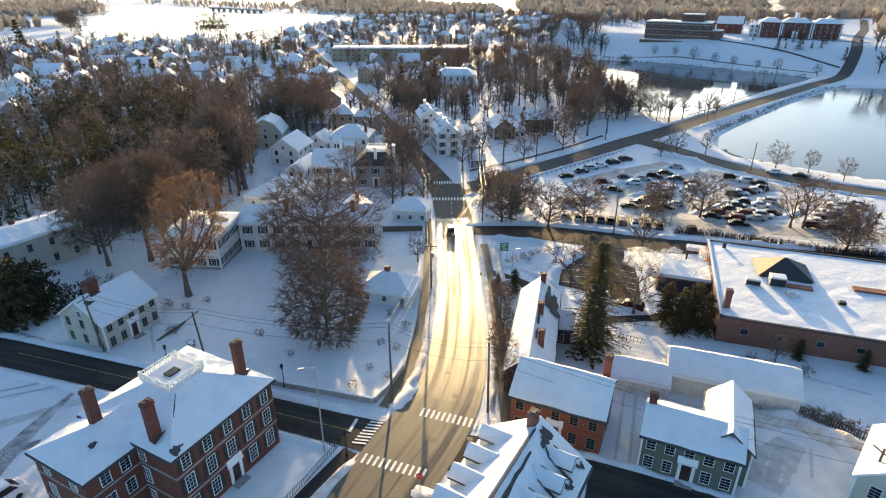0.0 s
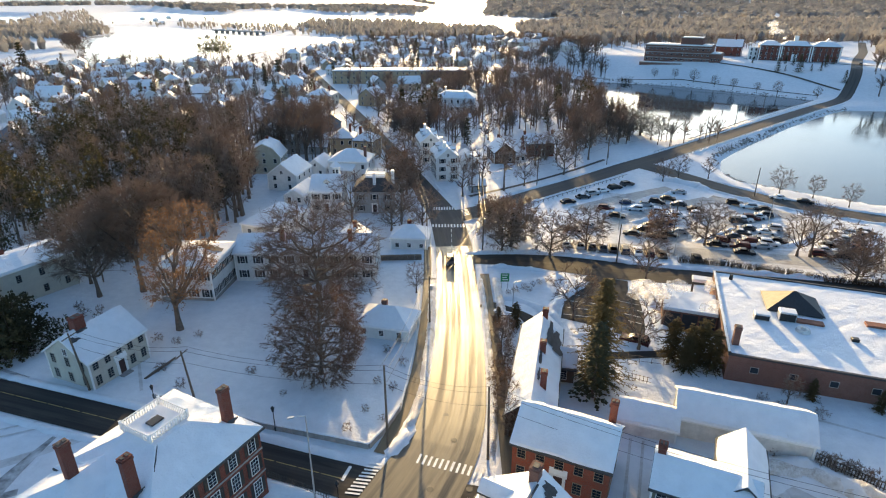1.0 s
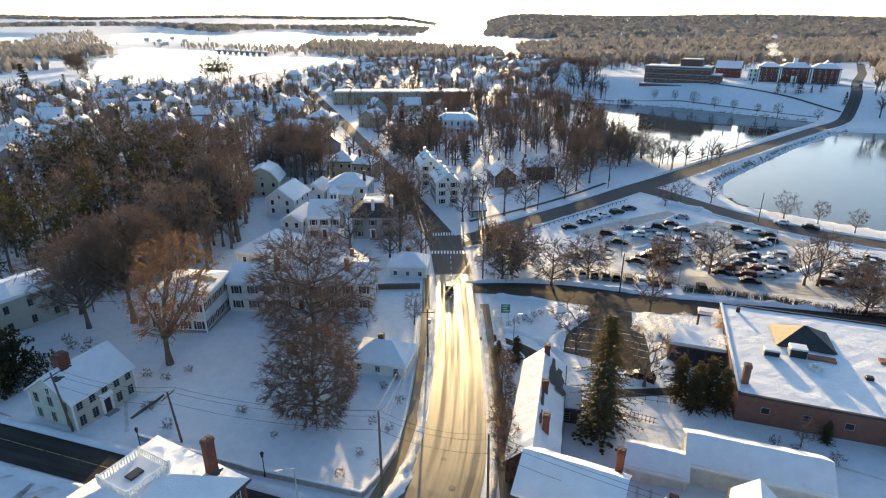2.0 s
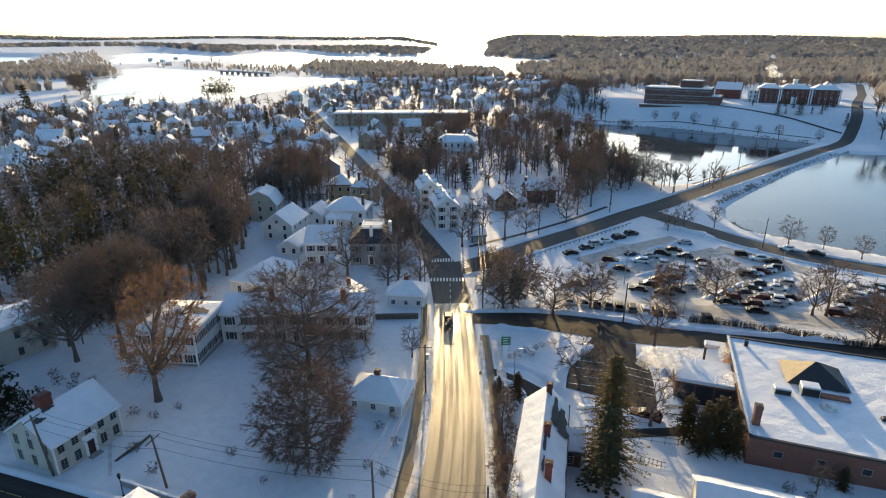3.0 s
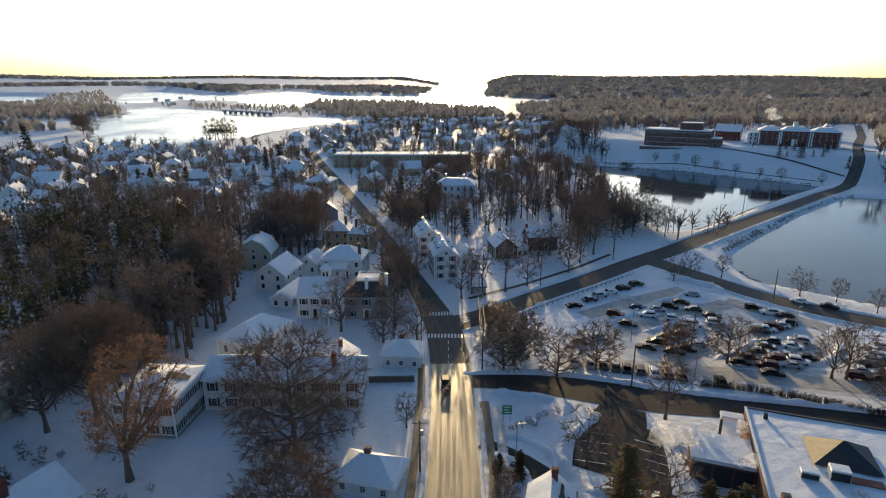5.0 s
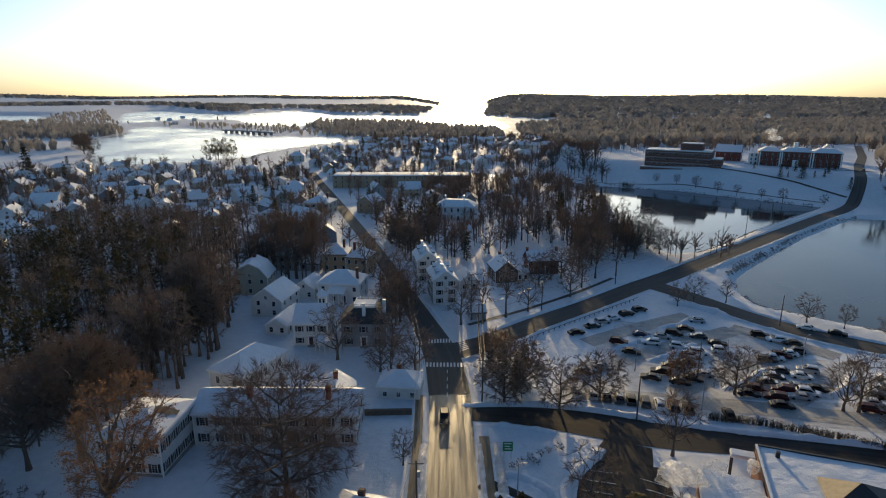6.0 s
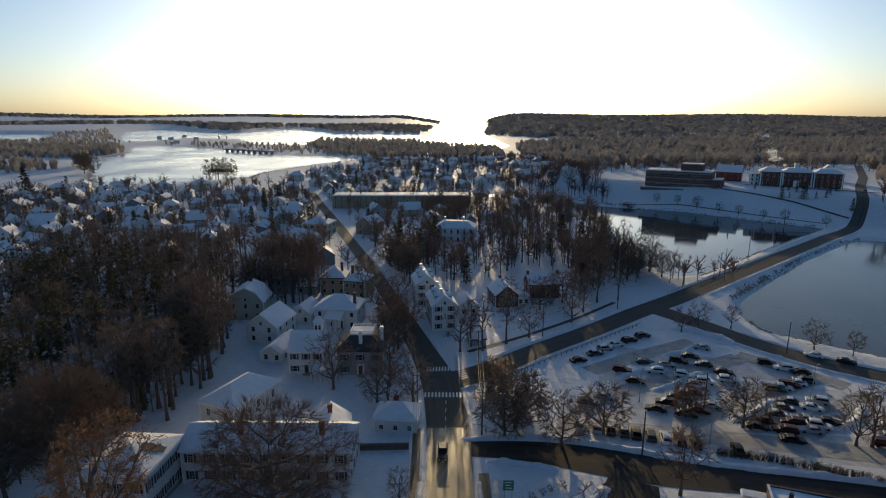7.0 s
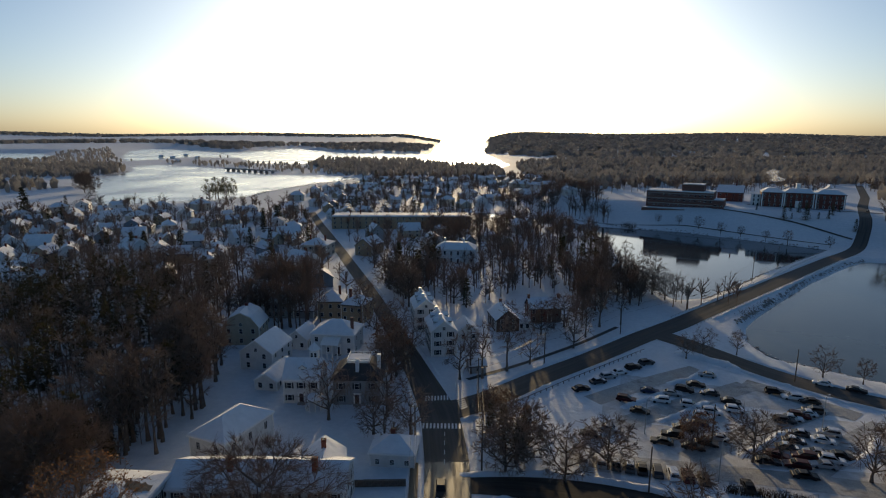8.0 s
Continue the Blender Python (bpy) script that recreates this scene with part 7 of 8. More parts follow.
# poles and wires
def utility_pole(x, y, h, lean=(0, 0), turn=0, arms=1, box_on=False, label="weathered wooden utility pole with a crossarm"):
    z = gz(x, y)
    p = thing("utility_pole", label, "utility pole", pose(x, y, z, lean[0], lean[1], turn))
    bm = bmesh.new()
    tube(bm, [(0, 0, -0.6), (0, 0, h * 0.5), (0, 0, h)], [0.17, 0.14, 0.11], 8)
    part("pole", bm, POLE, p)
    for i in range(arms):
        a = part("crossarm", rounded(boxes((-1.1, 1.1, -0.06, 0.06, h - 0.6 - 0.9 * i, h - 0.46 - 0.9 * i)), 0.015), POLE, p)
        ins = bmesh.new()
        tube(ins, [(0, 0, 0), (0, 0, 0.16)], [0.05, 0.03], 6)
        ins = finish(ins, "insulator", TRIM)
        for u in (-0.95, -0.4, 0.4, 0.95):
            part("insulator", ins, None, a, m=pose(u, 0, h - 0.46 - 0.9 * i))
    if box_on:
        bm = bmesh.new()
        tube(bm, [(0.32, 0, h - 2.6), (0.32, 0, h - 1.7)], [0.24, 0.24], 10)
        part("transformer", bm, METAL, p)
    return Vector((x, y, z + h))


P = {}
P["a"] = utility_pole(-49.9, 70.5, 9.8, (0, -4), 70)
P["b"] = utility_pole(-34.1, 68.3, 8.6, (2, -6), 70)
P["c"] = utility_pole(-6.5, 58.6, 12.0, (0, 0), 60, 0)
P["d"] = utility_pole(5.6, 56.6, 10.5, (0, -1), 0, 0)
P["e"] = utility_pole(-2.1, 90.0, 9.5, (0, 0), 0, 1, True)
P["f"] = utility_pole(9.2, 124.6, 9.8, (0, 0), 0, 1, True)
P["g"] = utility_pole(10.0, 155.0, 12.0, (0, 0), 40, 1)
P["h"] = utility_pole(30, 181, 9.5, (0, 0), 50)
P["i"] = utility_pole(59, 207, 9.5, (0, 0), 50)
P["j"] = utility_pole(112, 249, 9.5, (0, 0), 40)
P["k"] = utility_pole(137, 276, 9.5, (0, 0), 40)
P["l"] = utility_pole(167, 310, 9.5, (0, 0), 40)
P["m"] = utility_pole(-3.8, 135, 9.0, (0, 0), 0)
P["n"] = utility_pole(-9.6, 182, 9.0, (0, 0), 20)
P["o"] = utility_pole(42.0, 41.5, 8.5, (0, 0), 100)
P["p"] = utility_pole(53.0, 53.0, 6.0, (0, 6), 0, 0)
P["q"] = utility_pole(38, 118, 9.0, (0, 0), 0, 0)
P["r"] = utility_pole(57, 136, 9.0, (0, 0), 0, 0)
P["s"] = utility_pole(94, 170, 9.0, (0, 0), 0, 0)


def cable(name, a, b, sag, r=0.022, label="black overhead cable between poles"):
    soup = Soup()
    pts = [a.lerp(b, i / 12) - Vector((0, 0, sag * 4 * (i / 12) * (1 - i / 12))) for i in range(13)]
    soup.tube(pts, [r] * 13, 3)
    tagged(new(name, soup.mesh(name, DARKMETAL)), label, "cable")


for pair in ("ab", "bc", "cd", "ce", "em", "mn", "ef", "fg", "gh", "hi", "ij", "jk", "kl", "do"):
    for dx, dz, sag in ((-0.5, -0.3, 1.0), (0.5, -0.3, 1.1), (0.05, -2.6, 0.9)):
        u = Vector((0 if abs(P[pair[0]].x - P[pair[1]].x) > 8 else dx, dx if abs(P[pair[0]].x - P[pair[1]].x) > 8 else 0, dz))
        cable("overhead_cable", P[pair[0]] + u, P[pair[1]] + u, sag)


def street_lamp(x, y, h, arm, turn):
    p = thing("street_lamp", "tall grey metal street lamp with a single arm", "street lamp", pose(x, y, gz(x, y), 0, 0, turn))
    bm = bmesh.new()
    tube(bm, [(0, 0, -0.4), (0, 0, 1), (0, 0, h)], [0.13, 0.1, 0.06], 8)
    part("pole", bm, METAL, p)
    bm = bmesh.new()
    tube(bm, [(0, 0, h - 0.1), (arm * 0.5, 0, h + 0.12), (arm, 0, h + 0.15)], [0.05, 0.045, 0.04], 6)
    part("arm", bm, METAL, p)
    part("lamp_head", rounded(boxes((arm - 0.1, arm + 0.6, -0.15, 0.15, h + 0.08, h + 0.22)), 0.04), METAL, p)


street_lamp(-13.6, 50.0, 11.8, 1.2, 200)
street_lamp(12.5, 93, 7.0, 0.7, 0)
for x, y in ((66, 133), (84, 143), (45, 141), (52, 122)):
    street_lamp(x, y, 8.0, 0.8, 30)


def lantern(x, y):
    p = thing("lantern_post", "black iron lantern post beside the street", "street lamp", pose(x, y, gz(x, y)))
    bm = bmesh.new()
    tube(bm, [(0, 0, -0.3), (0, 0, 0.5), (0, 0, 0.6), (0, 0, 3.0)], [0.16, 0.13, 0.07, 0.055], 8)
    part("post", bm, DARKMETAL, p)
    bm = bmesh.new()
    tube(bm, [(0, 0, 3.0), (0, 0, 3.55)], [0.14, 0.22], 6)
    part("lamp_glass", bm, PANE, p)
    bm = bmesh.new()
    tube(bm, [(0, 0, 3.55), (0, 0, 3.68), (0, 0, 3.85)], [0.28, 0.16, 0.03], 6)
    part("cap", bm, DARKMETAL, p)


for x, y in ((-38.5, 66.4), (-21.1, 61.7), (-10.9, 49.3)):
    lantern(x, y)


def stop_sign(x, y):
    p = thing("stop_sign", "red octagonal stop sign on a metal post", "road sign", pose(x, y, gz(x, y), 0, 0, -8))
    part("post", boxes((-0.03, 0.03, 0.0, 0.05, -0.4, 2.6)), METAL, p)
    bm = bmesh.new()
    tube(bm, [(0, -0.001, 2.5), (0, -0.02, 2.5)], [0.42, 0.42], 8)
    plate = part("plate", bm, SIGNRED, p)
    t = bpy.data.curves.new("lettering", "FONT")
    t.body, t.size, t.align_x, t.align_y, t.extrude = "STOP", 0.26, "CENTER", "CENTER", 0.002
    ob = new("lettering", t)
    me = bpy.data.meshes.new_from_object(ob.evaluated_get(bpy.context.evaluated_depsgraph_get()))
    bpy.data.objects.remove(ob)
    me.materials.append(PAINT)
    part("lettering", me, None, p, m=pose(0, -0.026, 2.5, 90))


stop_sign(-2.4, 43.9)


def green_sign(x, y):
    p = thing("road_sign", "green road sign with white bars on two posts", "road sign", pose(x, y, gz(x, y)))
    post = finish(boxes((-0.05, 0.05, 0.0, 0.1, -0.4, 3.2)), "post", METAL)
    for u in (-0.6, 0.6):
        part("post", post, None, p, m=pose(u, 0, 0))
    board = part("board", rounded(boxes((-0.85, 0.85, -0.04, -0.003, 1.5, 3.3)), 0.012), SIGNGREEN, p)
    for k, (u, w) in enumerate(((0, 1.2), (-0.1, 0.9), (0.05, 1.1))):
        part("lettering", boxes((u - w / 2, u + w / 2, -0.047, -0.041, 2.85 - 0.5 * k, 3.02 - 0.5 * k)), PAINT, board)


green_sign(12.3, 105.0)


# fences and walls
def fence(label, pts, h, gap, mat, name="fence", picket=0.05, rails=2):
    f = thing(name, label, "fence", pose(0, 0, 0))
    pm = finish(boxes((-picket / 2, picket / 2, -picket / 2, picket / 2, -0.3, h)), "picket", mat)
    for (ax, ay), (bx, by) in zip(pts, pts[1:]):
        d = math.hypot(bx - ax, by - ay)
        n = int(d / gap)
        ang = math.degrees(math.atan2(by - ay, bx - ax))
        for i in range(n):
            x, y = ax + (bx - ax) * i / n, ay + (by - ay) * i / n
            part("picket", pm, None, f, m=pose(x, y, gz(x, y), 0, 0, ang))
        for r in range(rails):
            bm = bmesh.new()
            z = h * (0.25 + 0.65 * r / max(1, rails - 1)) if rails > 1 else h * 0.9
            tube(bm, [(ax, ay, gz(ax, ay) + z), ((ax + bx) / 2, (ay + by) / 2, gz((ax + bx) / 2, (ay + by) / 2) + z), (bx, by, gz(bx, by) + z)], [picket * 0.55] * 3, 4)
            part("rail", bm, mat, f)


fence("black iron fence round the mansion's snowy yard", [(-19.6, 53.6), (-12.2, 50.4), (-14.8, 45.0), (-18, 39)], 1.1, 0.35, DARKMETAL, picket=0.04)
fence("dark stake fence beside a thicket", [(44.5, 56.5), (48.8, 52.2), (52, 49.5)], 1.2, 0.3, POLE, picket=0.1)
fence("guard rail beside the parking lot", [(17.6, 154.5), (34.6, 169.3), (61.8, 191.8)], 0.8, 2.2, POLE, "guard_rail", 0.14, 1)
fence("guard rail along the causeway", [(88, 216.5), (108, 234), (150, 271), (206, 321)], 0.8, 2.6, METAL, "guard_rail", 0.14, 1)
fence("guard rail along the causeway", [(82, 224), (102, 242), (144, 280), (200, 331)], 0.8, 2.6, METAL, "guard_rail", 0.14, 1)
fence("dark wire fence beside the alley", [(28.7, 78.4), (35.4, 76.6), (40.6, 73.9)], 1.3, 1.6, POLE, picket=0.06)
fence("low wooden trellis fence in the snow", [(26.9, 73.9), (30.2, 72.2)], 1.1, 0.5, POLE, picket=0.07)
fence("pale post fence at the edge of the wood", [(-98.4, 118.5), (-88.0, 120)], 1.4, 1.1, CREAMTRIM, picket=0.1)
fence("white picket fence beside the pavement", [(-5.4, 66), (-4.7, 75), (-4.3, 84), (-4.3, 100), (-4.4, 118)], 1.0, 0.8, TRIM, picket=0.07)


def low_wall(label, pts, h, t, mat, cap=True):
    w = thing("garden_wall", label, "wall", pose(0, 0, 0), kind="structure")
    for (ax, ay), (bx, by) in zip(pts, pts[1:]):
        n = max(1, int(math.hypot(bx - ax, by - ay) / 1.4))
        ang = math.degrees(math.atan2(by - ay, bx - ax))
        d = math.hypot(bx - ax, by - ay) / n
        block = finish(rounded(boxes((-d / 2 + 0.01, d / 2 - 0.01, -t / 2, t / 2, -0.6, h)), 0.03), "stone", mat)
        top = finish(rounded(boxes((-d / 2, d / 2, -t / 2 + 0.03, t / 2 - 0.03, h + 0.004, h + 0.2)), 0.07), "snow", ROOF_SNOW)
        for i in range(n):
            k = (i + 0.5) / n
            x, y = ax + (bx - ax) * k, ay + (by - ay) * k
            m = pose(x, y, gz(x, y) + pick.uniform(-0.03, 0.03), 0, 0, ang + pick.uniform(-1, 1))
            part("stone", block, None, w, m=m)
            if cap:
                part("snow", top, None, w, m=m)


low_wall("snow-capped pale stone wall round the lawn", [(-40, 68.8), (-23, 62.4), (-8.8, 58.4), (-7.2, 61.4), (-5.6, 66)], 0.7, 0.4, STONE)
low_wall("dark stone retaining wall below the cottage yard", [(-16.7, 119.3), (-4.6, 119.9)], 1.2, 0.5, BARK, False)

log = thing("log", "long dark fallen timber lying on the snowy lawn", "log", pose(-42.3, 76.0, gz(-42.3, 76.0), 0, 0, 67))
bm = bmesh.new()
tube(bm, [(-2.9, 0, 0.12), (-1.0, 0.06, 0.2), (1.2, -0.04, 0.22), (2.9, 0.03, 0.3)], [0.2, 0.22, 0.2, 0.14], 8)
part("trunk", bm, BARK, log)
for i, (x, y, k) in enumerate(((-42.0, 75.6, 1.1), (-37.2, 71.2, 1.1), (-47.2, 79.8, 0.6), (-49.0, 75.2, 0.5), (-46.6, 84.4, 1.1), (-60.5, 92, 1.2), (-62, 95, 1.0), (-58.5, 94, 0.9), (-64, 93.5, 1.2), (-66.5, 96, 1.1))):
    plant(SHRUB[i % 2], "shrub", x, y, "dense dark bare shrub beside the cream house", "shrub", 37 * i, k)
# shrubs and hedges
for i, (x, y) in enumerate(((-12.0, 61.8), (-10.2, 65.7), (-7.6, 63.7), (-28.2, 74.8), (-22.1, 69.3), (-6.9, 84.0), (-5.9, 77.4), (-6.9, 70.8), (-9.3, 72.4), (-8.7, 81.1), (-40.5, 86), (-43, 83.5), (47.4, 54.6), (49.1, 54.1), (45.6, 56.4), (32, 61), (40, 57.5), (36, 58))):
    plant(SHRUB[i % 2], "shrub", x, y, "bare brown shrub in the snow", "shrub", 47 * i, pick.uniform(0.7, 1.1))
for i, (x, y) in enumerate(((8.6, 68), (9.6, 77.4), (8.6, 72.4), (9.8, 88.5), (10.4, 85))):
    plant(RUSSET[i % 2], "small_tree", x, y, "small tree with olive-brown leaves by the pavement", "tree", 70 * i, pick.uniform(0.32, 0.5))
for i, (x, y) in enumerate(((14.2, 103.2), (16, 104.5), (18, 106), (19.5, 107), (21.5, 107.8), (12.8, 102.5), (17, 103.5), (46, 66.6), (50, 64.5), (44, 68))):
    plant(SHRUB[i % 2], "shrub", x, y, "low brown thicket in the snow", "shrub", 31 * i, pick.uniform(0.7, 1.2), "thicket")
plant(CEDAR[0], "arborvitae", 12.6, 89.5, "dark green evergreen by the driveway", "shrub", 0, 0.9)
plant(CEDAR[0], "arborvitae", 9.8, 91, "dark green evergreen by the driveway", "shrub", 90, 0.6)


def hedge(label, pts, h, w, seed, dense=28):
    rng = random.Random(seed)
    soup = Soup()
    for (ax, ay), (bx, by) in zip(pts, pts[1:]):
        n = int(math.hypot(bx - ax, by - ay) * dense)
        for i in range(n):
            k = rng.random()
            x, y = ax + (bx - ax) * k + rng.uniform(-w, w), ay + (by - ay) * k + rng.uniform(-w, w)
            z = float(ground_at(x, y))
            if z < WATER_Z - 0.05:
                continue
            p = Vector((x, y, z))
            q = p + Vector((rng.uniform(-0.4, 0.4), rng.uniform(-0.4, 0.4), h * rng.uniform(0.6, 1.15)))
            soup.spike(p, q, 0.05)
            for e in range(2):
                m = p.lerp(q, rng.uniform(0.3, 0.9))
                soup.spike(m, m + Vector((rng.uniform(-0.5, 0.5), rng.uniform(-0.5, 0.5), rng.uniform(0, 0.5))), 0.04)
    ob = new("hedge", soup.mesh("hedge", HEDGE))
    tagged(ob, label, "hedge", kind="stuff")


hedge("bare brown hedge along the parking lot", [(52, 118.6), (60.8, 116.6), (70.2, 112.6), (78.3, 108.3), (92, 104)], 1.5, 0.6, 1)
hedge("bare brown scrub on the pond's bank", [(99.5, 195), (104, 190)], 1.0, 0.8, 2)
hedge("dry reeds at the pond's edge", [(128, 436), (134, 431)], 3.5, 2.5, 3)
hedge("dry scrub along the causeway's bank", [(108, 227), (130, 246), (160, 272), (200, 303)], 0.7, 2.4, 4, 7)
for x, y in ((152, 430), (163, 420), (172, 409), (181, 396), (189, 386), (197, 371), (204, 360), (224, 352)):
    plant(BARE[pick.randrange(5)], GREY_TREE, x, y + 6, "small bare tree on the snowy bank above the pond", "tree", pick.uniform(0, 360), pick.uniform(0.5, 0.7), "trees on the bank")
for x, y in ((233, 416), (238, 404), (250, 399), (235, 410), (263, 412)):
    plant(FIR[1], "spruce_tree", x, y, "small dark conical evergreen before the school", "tree", 0, pick.uniform(0.25, 0.55), "evergreens at the school")
# the car on the street
c = copy_thing(car_kinds[4], pose(1.7, 117.5, gz(1.7, 117.5) + 0.1, 0, 0, -90))
tagged(c, "dark estate car driving down the salted main street", group="cars on the road")
c = copy_thing(car_kinds[1], pose(282, 412, gz(282, 412) + 0.1, 0, 0, 55))
tagged(c, "dark car on the road by the school", group="cars on the road")


def bank_rocks(label, pts, w, count, seed):
    """Stones of a bank, past counting, half under the snow."""
    rng = random.Random(seed)
    V, Fs = [], []
    for _ in range(count):
        k = rng.random() * (len(pts) - 1)
        i = int(k)
        (ax, ay), (bx, by) = pts[i], pts[i + 1]
        x, y = ax + (bx - ax) * (k - i) + rng.gauss(0, w), ay + (by - ay) * (k - i) + rng.gauss(0, w)
        z = float(ground_at(x, y))
        if z < WATER_Z - 0.2:
            continue
        r = rng.uniform(0.25, 0.75)
        b = len(V)
        for ang in range(5):
            a = ang * 1.2566 + rng.uniform(-0.3, 0.3)
            V.append((x + r * math.cos(a), y + r * math.sin(a), z - 0.1))
        for ang in range(5):
            a = ang * 1.2566 + rng.uniform(-0.3, 0.3)
            V.append((x + 0.6 * r * math.cos(a), y + 0.6 * r * math.sin(a), z + r * rng.uniform(0.35, 0.7)))
        for q in range(5):
            n = (q + 1) % 5
            Fs.append((b + q, b + n, b + 5 + n, b + 5 + q))
        Fs.append((b + 5, b + 6, b + 7, b + 8, b + 9))
    tagged(new("bank_rocks", mesh_of("bank_rocks", V, Fs, STONE)), label, "rocks", kind="stuff")


bank_rocks("grey rocks on the causeway's snowy bank", [(103, 220), (115, 232), (131, 249), (165, 282), (203, 314), (221, 326)], 0.5, 230, 1)
bank_rocks("grey rocks on the causeway's snowy bank", [(104, 251), (125, 269), (153, 296), (187, 326), (214, 349)], 0.5, 260, 2)
bank_rocks("grey rocks along the mill pond's far shore", [(95, 467), (128, 434), (162, 419), (188, 393), (222, 359)], 0.8, 300, 3)
bank_rocks("grey rocks along the frozen pond's shore", [(99.5, 200), (98.5, 188), (128, 167), (160, 150)], 1.0, 200, 4)


bank_rocks("dark rocks along the inlet's shore", LAKE[-5:] + LAKE[:3], 2.0, 420, 5)
bank_rocks("dark rocks along the inlet's town shore", LAKE[2:7], 2.5, 320, 6)
hedge("dry scrub along the inlet's shore", LAKE[-4:] + LAKE[:2], 3.0, 4.0, 7, 3)
hedge("dry scrub along the town's shore", LAKE[2:7], 3.0, 4.0, 8, 3)
for i, (x, y) in enumerate(((-452, 742), (-446, 736), (-440, 730), (-458, 748), (-392, 668), (-398, 660), (-465, 757), (-436, 722))):
    plant(OAK[i % 3], GREY_TREE, x, y, "bare tree on the low shore of the inlet", "tree", 40 * i, 1.3 + 0.2 * (i % 3))
plant(FIR[1], "spruce_tree", -310, 448, "large dark spruce at the inlet's shore", "tree", 0, 1.7)


def causeway_bridge():
    ax, ay, bx, by = -397, 1067, -284, 990
    n, d = 9, math.hypot(bx - ax, by - ay)
    b = thing("bridge", "low grey bridge over the frozen inlet", "bridge", pose(ax, ay, -2.0, 0, 0, math.degrees(math.atan2(by - ay, bx - ax))))
    part("deck", boxes((0, d, -3, 3, 1.6, 2.6)), STONE, b)
    part("rail", boxes((0, d, -3.0, -2.8, 2.61, 3.6), (0, d, 2.8, 3.0, 2.61, 3.6)), METAL, b)
    part("snow", boxes((0.5, d - 0.5, -2.7, 2.7, 2.604, 2.75)), ROOF_SNOW, b)
    pier = finish(boxes((-0.8, 0.8, -2.6, 2.6, -3.5, 1.6)), "pier", STONE)
    for i in range(n):
        part("pier", pier, None, b, m=pose(d * (i + 0.5) / n, 0, 0))


causeway_bridge()


def steam(label, x, y, z, drift, length, size, count, seed):
    """A wisp of steam, thin enough to see through."""
    rng = random.Random(seed)
    ico = bmesh.new()
    bmesh.ops.create_icosphere(ico, subdivisions=2, radius=1.0)
    base = np.array([tuple(v.co) for v in ico.verts])
    tri = [tuple(v.index for v in f.verts) for f in ico.faces]
    ico.free()
    V, Fs = [], []
    for i in range(count):
        k = rng.random() ** 1.3
        r = size * (0.3 + 0.9 * k) * rng.uniform(0.6, 1.2)
        c = np.array((x + drift[0] * length * k + rng.gauss(0, size * 0.5 * (0.3 + k)), y + drift[1] * length * k + rng.gauss(0, size * 0.5 * (0.3 + k)), z + drift[2] * length * k + rng.gauss(0, size * 0.35 * (0.3 + k))))
        wob = 1 + 0.25 * np.sin(base @ np.array((3.1, 2.3, 2.7)) * 2 + i)
        Fs += [tuple(q + len(base) * i for q in f) for f in tri]
        V.append(c + base * (r * wob)[:, None] * np.array((1.2, 1.0, 0.7)))
    ob = new("steam", mesh_of("steam", np.concatenate(V), Fs, STEAM))
    for p in ob.data.polygons:
        p.use_smooth = True
    tagged(ob, label, "steam", kind="stuff")


steam("thin sunlit steam from the brick building's vents", 50.5, 97.0, 5.5, (-1, -0.35, 0.1), 16, 1.7, 13, 1)
steam("thin sunlit steam beside the roof lantern", 44.6, 86.0, 6.4, (-0.5, -0.6, 0.5), 3, 0.7, 5, 2)
steam("thin white smoke above the school's chimney", 246, 441, 23.5, (-0.75, 0, 0.65), 20, 2.4, 10, 3)
steam("thin white smoke above the town's roofs", -34, 424, 8, (-0.7, 0, 0.7), 12, 1.8, 7, 5)
steam("thin white smoke above the town's roofs", -62, 428, 8, (-0.7, 0, 0.5), 10, 1.6, 6, 6)
ribbon("path", [(110, 449, 1.2), (130, 440, 1.2), (165, 425, 1.2), (191, 399, 1.2), (214, 376, 1.2), (228, 363, 1.2)], 0.15, ROAD_FAR, "narrow path along the mill pond", "path", 1)
ribbon("path", [(196, 434, 1.6), (209, 419, 1.6), (226, 396, 1.6), (242, 366, 1.6)], 0.15, ROAD_FAR, "path across the snowy bank", "path", 1)
ribbon("path", [(222, 452, 3), (240, 438, 3), (262, 420, 3), (286, 404, 3)], 0.15, ROAD_FAR, "drive before the school", "path", 2)
ribbon("yard_tracks", [(33.5, 45.2, 5), (36.5, 49, 6.5), (40, 52, 5)], 0.04, LOT_SNOW, "packed snow with wheel tracks in the yard", "yard", 3)
for dx in (0, 1.5):
    ribbon("wheel_track", [(34.4 + dx, 45.6 - 0.4 * dx, 0.3), (36.8 + dx, 48.6 - 0.4 * dx, 0.3), (38.4 + dx, 51 - 0.4 * dx, 0.3)], 0.055, BANK_SNOW, "dark wheel track in packed snow", "track", 1)
for x, y in ((8.4, 60.5), (9.0, 64.2), (9.4, 80.5)):
    plant(BARE[3], GREY_TREE, x, y, "slim bare tree beside the pavement", "tree", 40 * x, 0.45)


# trodden and driven snow
def wheel_ways(path, apart, label):
    for s in (-0.5, 0.5):
        a, b = path[0], path[-1]
        d = math.hypot(b[0] - a[0], b[1] - a[1])
        ox, oy = (b[1] - a[1]) / d * apart * s, -(b[0] - a[0]) / d * apart * s
        ribbon("wheel_track", [(x + ox, y + oy, 0.34) for x, y in path], 0.062, LOT_SNOW, label, "track", 1)


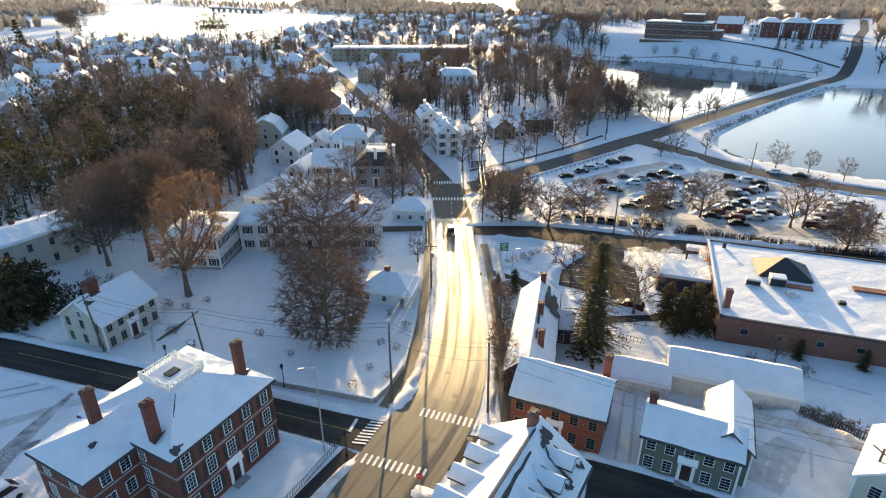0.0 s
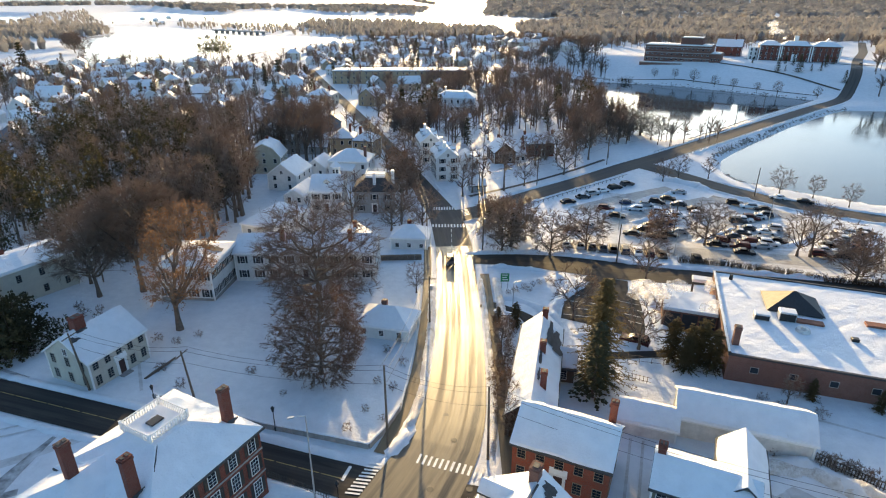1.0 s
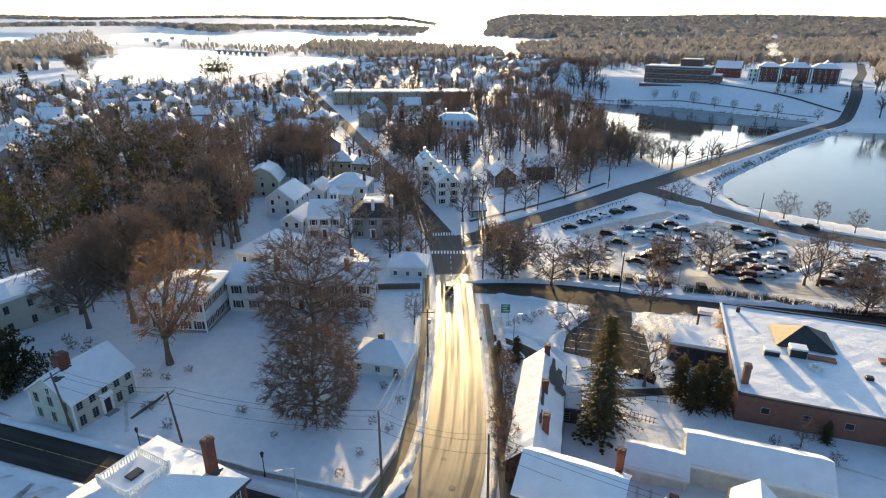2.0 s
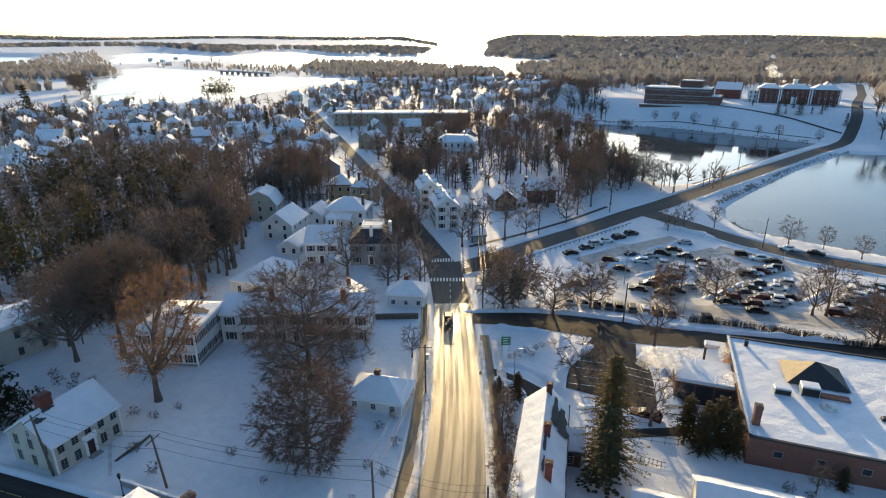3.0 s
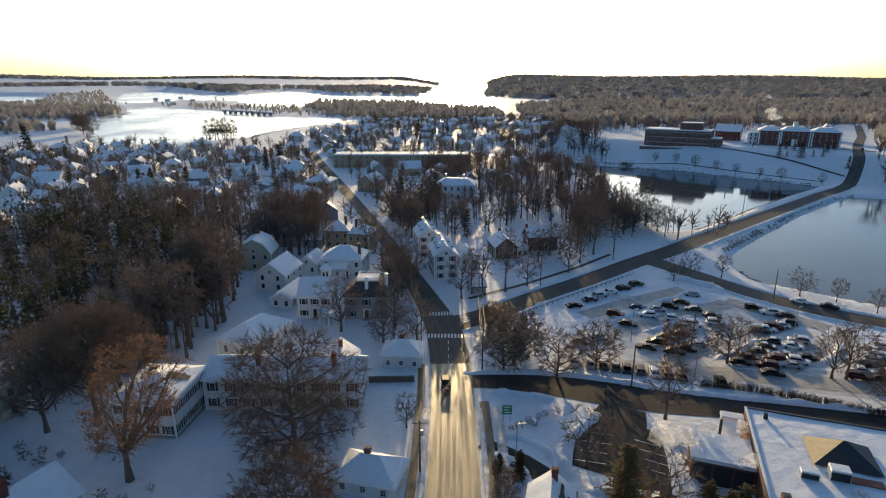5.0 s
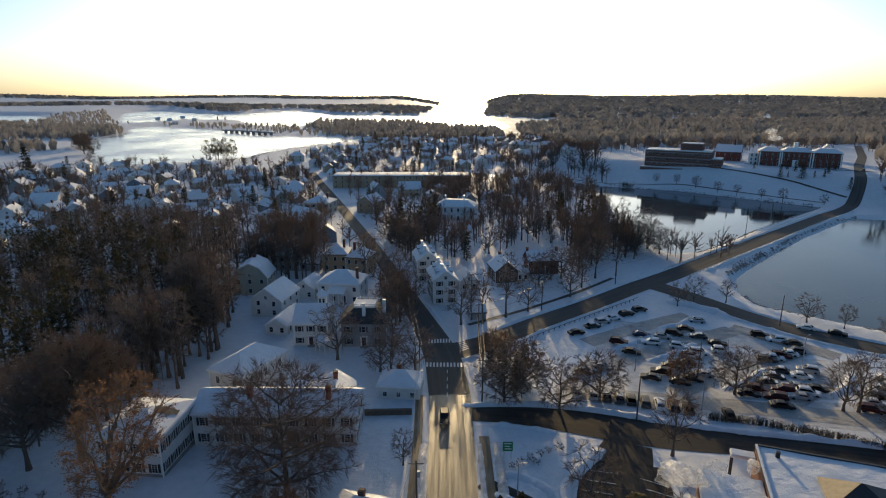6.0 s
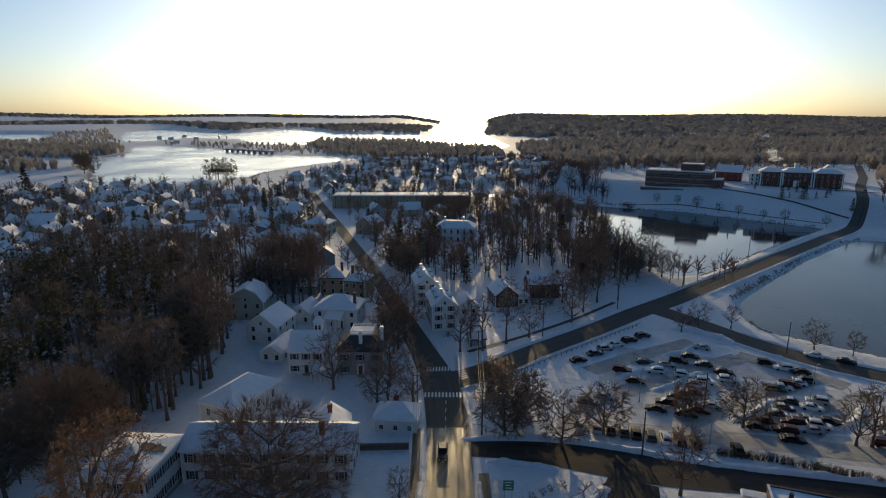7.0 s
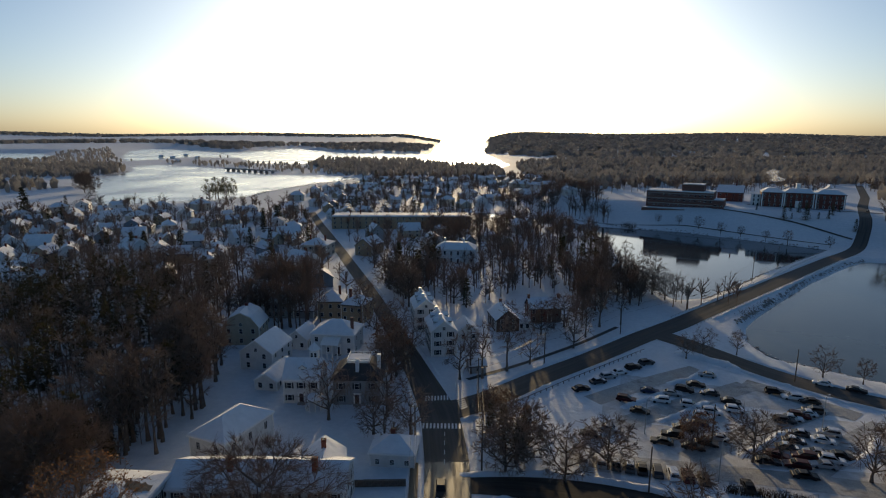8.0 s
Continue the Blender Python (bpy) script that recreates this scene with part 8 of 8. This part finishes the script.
wheel_ways([(36.2, 45.2), (37.6, 48), (39, 50.9)], 1.5, "dark wheel track in the plowed yard")
wheel_ways([(39.2, 46.2), (40.4, 48.4), (41.6, 50.6)], 1.6, "dark wheel track in the plowed yard")
wheel_ways([(19.9, 47.9), (21.2, 51.2), (23, 56), (24.4, 60)], 1.5, "wheel track between the two houses")
snow_bank("snow_bank", [(37.8, 55.6), (40.5, 55.8), (42.6, 55.2), (45.3, 53), (47.2, 50.4), (47.4, 48), (45.6, 45)], 3.4, 1.5, 41, "high bank of plowed snow behind the yard", SNOW)
snow_bank("snow_bank", [(36.3, 51.2), (38.2, 53.6), (41.4, 53.6), (43.6, 51.6)], 2.4, 0.7, 42, "rough plowed snow in the yard", SNOW)
snow_bank("snow_bank", [(43.4, 50.6), (44.2, 48.4), (42.8, 46)], 2.6, 0.5, 43, "rough plowed snow in the yard", SNOW)
for i, (x, y) in enumerate(((44.6, 55.2), (45.8, 54.6), (47, 54), (48.2, 53.4), (46.4, 55.6), (49, 52.4), (47.8, 54.8))):
    plant(SHRUB[i % 2], "shrub", x, y, "dense russet thicket behind the plowed yard", "shrub", 53 * i, pick.uniform(1.1, 1.5), "thicket")
ribbon("slush", [(-49.5, 44, 3.2), (-50.2, 50, 2.6), (-49.9, 54, 1.8), (-49.2, 58, 1.2), (-48.5, 60.4, 0.6)], 0.045, SLUSH, "dark gravel and slush showing through the snow", "slush", 4)
ribbon("slush", [(-62, 43, 1.4), (-56, 47.4, 1.8), (-51, 50, 2.0), (-47, 51.4, 1)], 0.05, SLUSH, "dark gravel and slush showing through the snow", "slush", 4)
wheel_ways([(-66, 57), (-57.5, 59.8), (-50.4, 63.5)], 1.7, "faint wheel track over the snowy field")
ribbon("driveway", [(-74, 77.6, 2.4), (-69, 76.2, 2.4), (-63.6, 74.2, 2.2), (-61, 72.6, 2.6)], 0.05, SLUSH, "slushy driveway beside the cream house", "road", 2)
# footprints across the lawn
for k, path in enumerate(([(-47.5, 79.5), (-44, 73.5), (-42.5, 70.4)], [(30, 66), (36, 69), (47, 66), (56, 60)])):
    ribbon("footpath", [(x, y, 0.45) for x, y in path], 0.03, LOT_SNOW, "line of footprints over the snow", "track", 1)

# evergreens before the school
for x, y, k in ((222, 404, 0.59), (226, 402, 0.26), (232, 397, 0.76), (239, 395, 0.29), (244, 393, 0.35), (215, 425, 0.27), (248, 373, 0.51)):
    plant(FIR[1], "spruce_tree", x, y, "small dark cone-shaped evergreen before the school", "tree", 7 * x, k, "evergreens before the school")
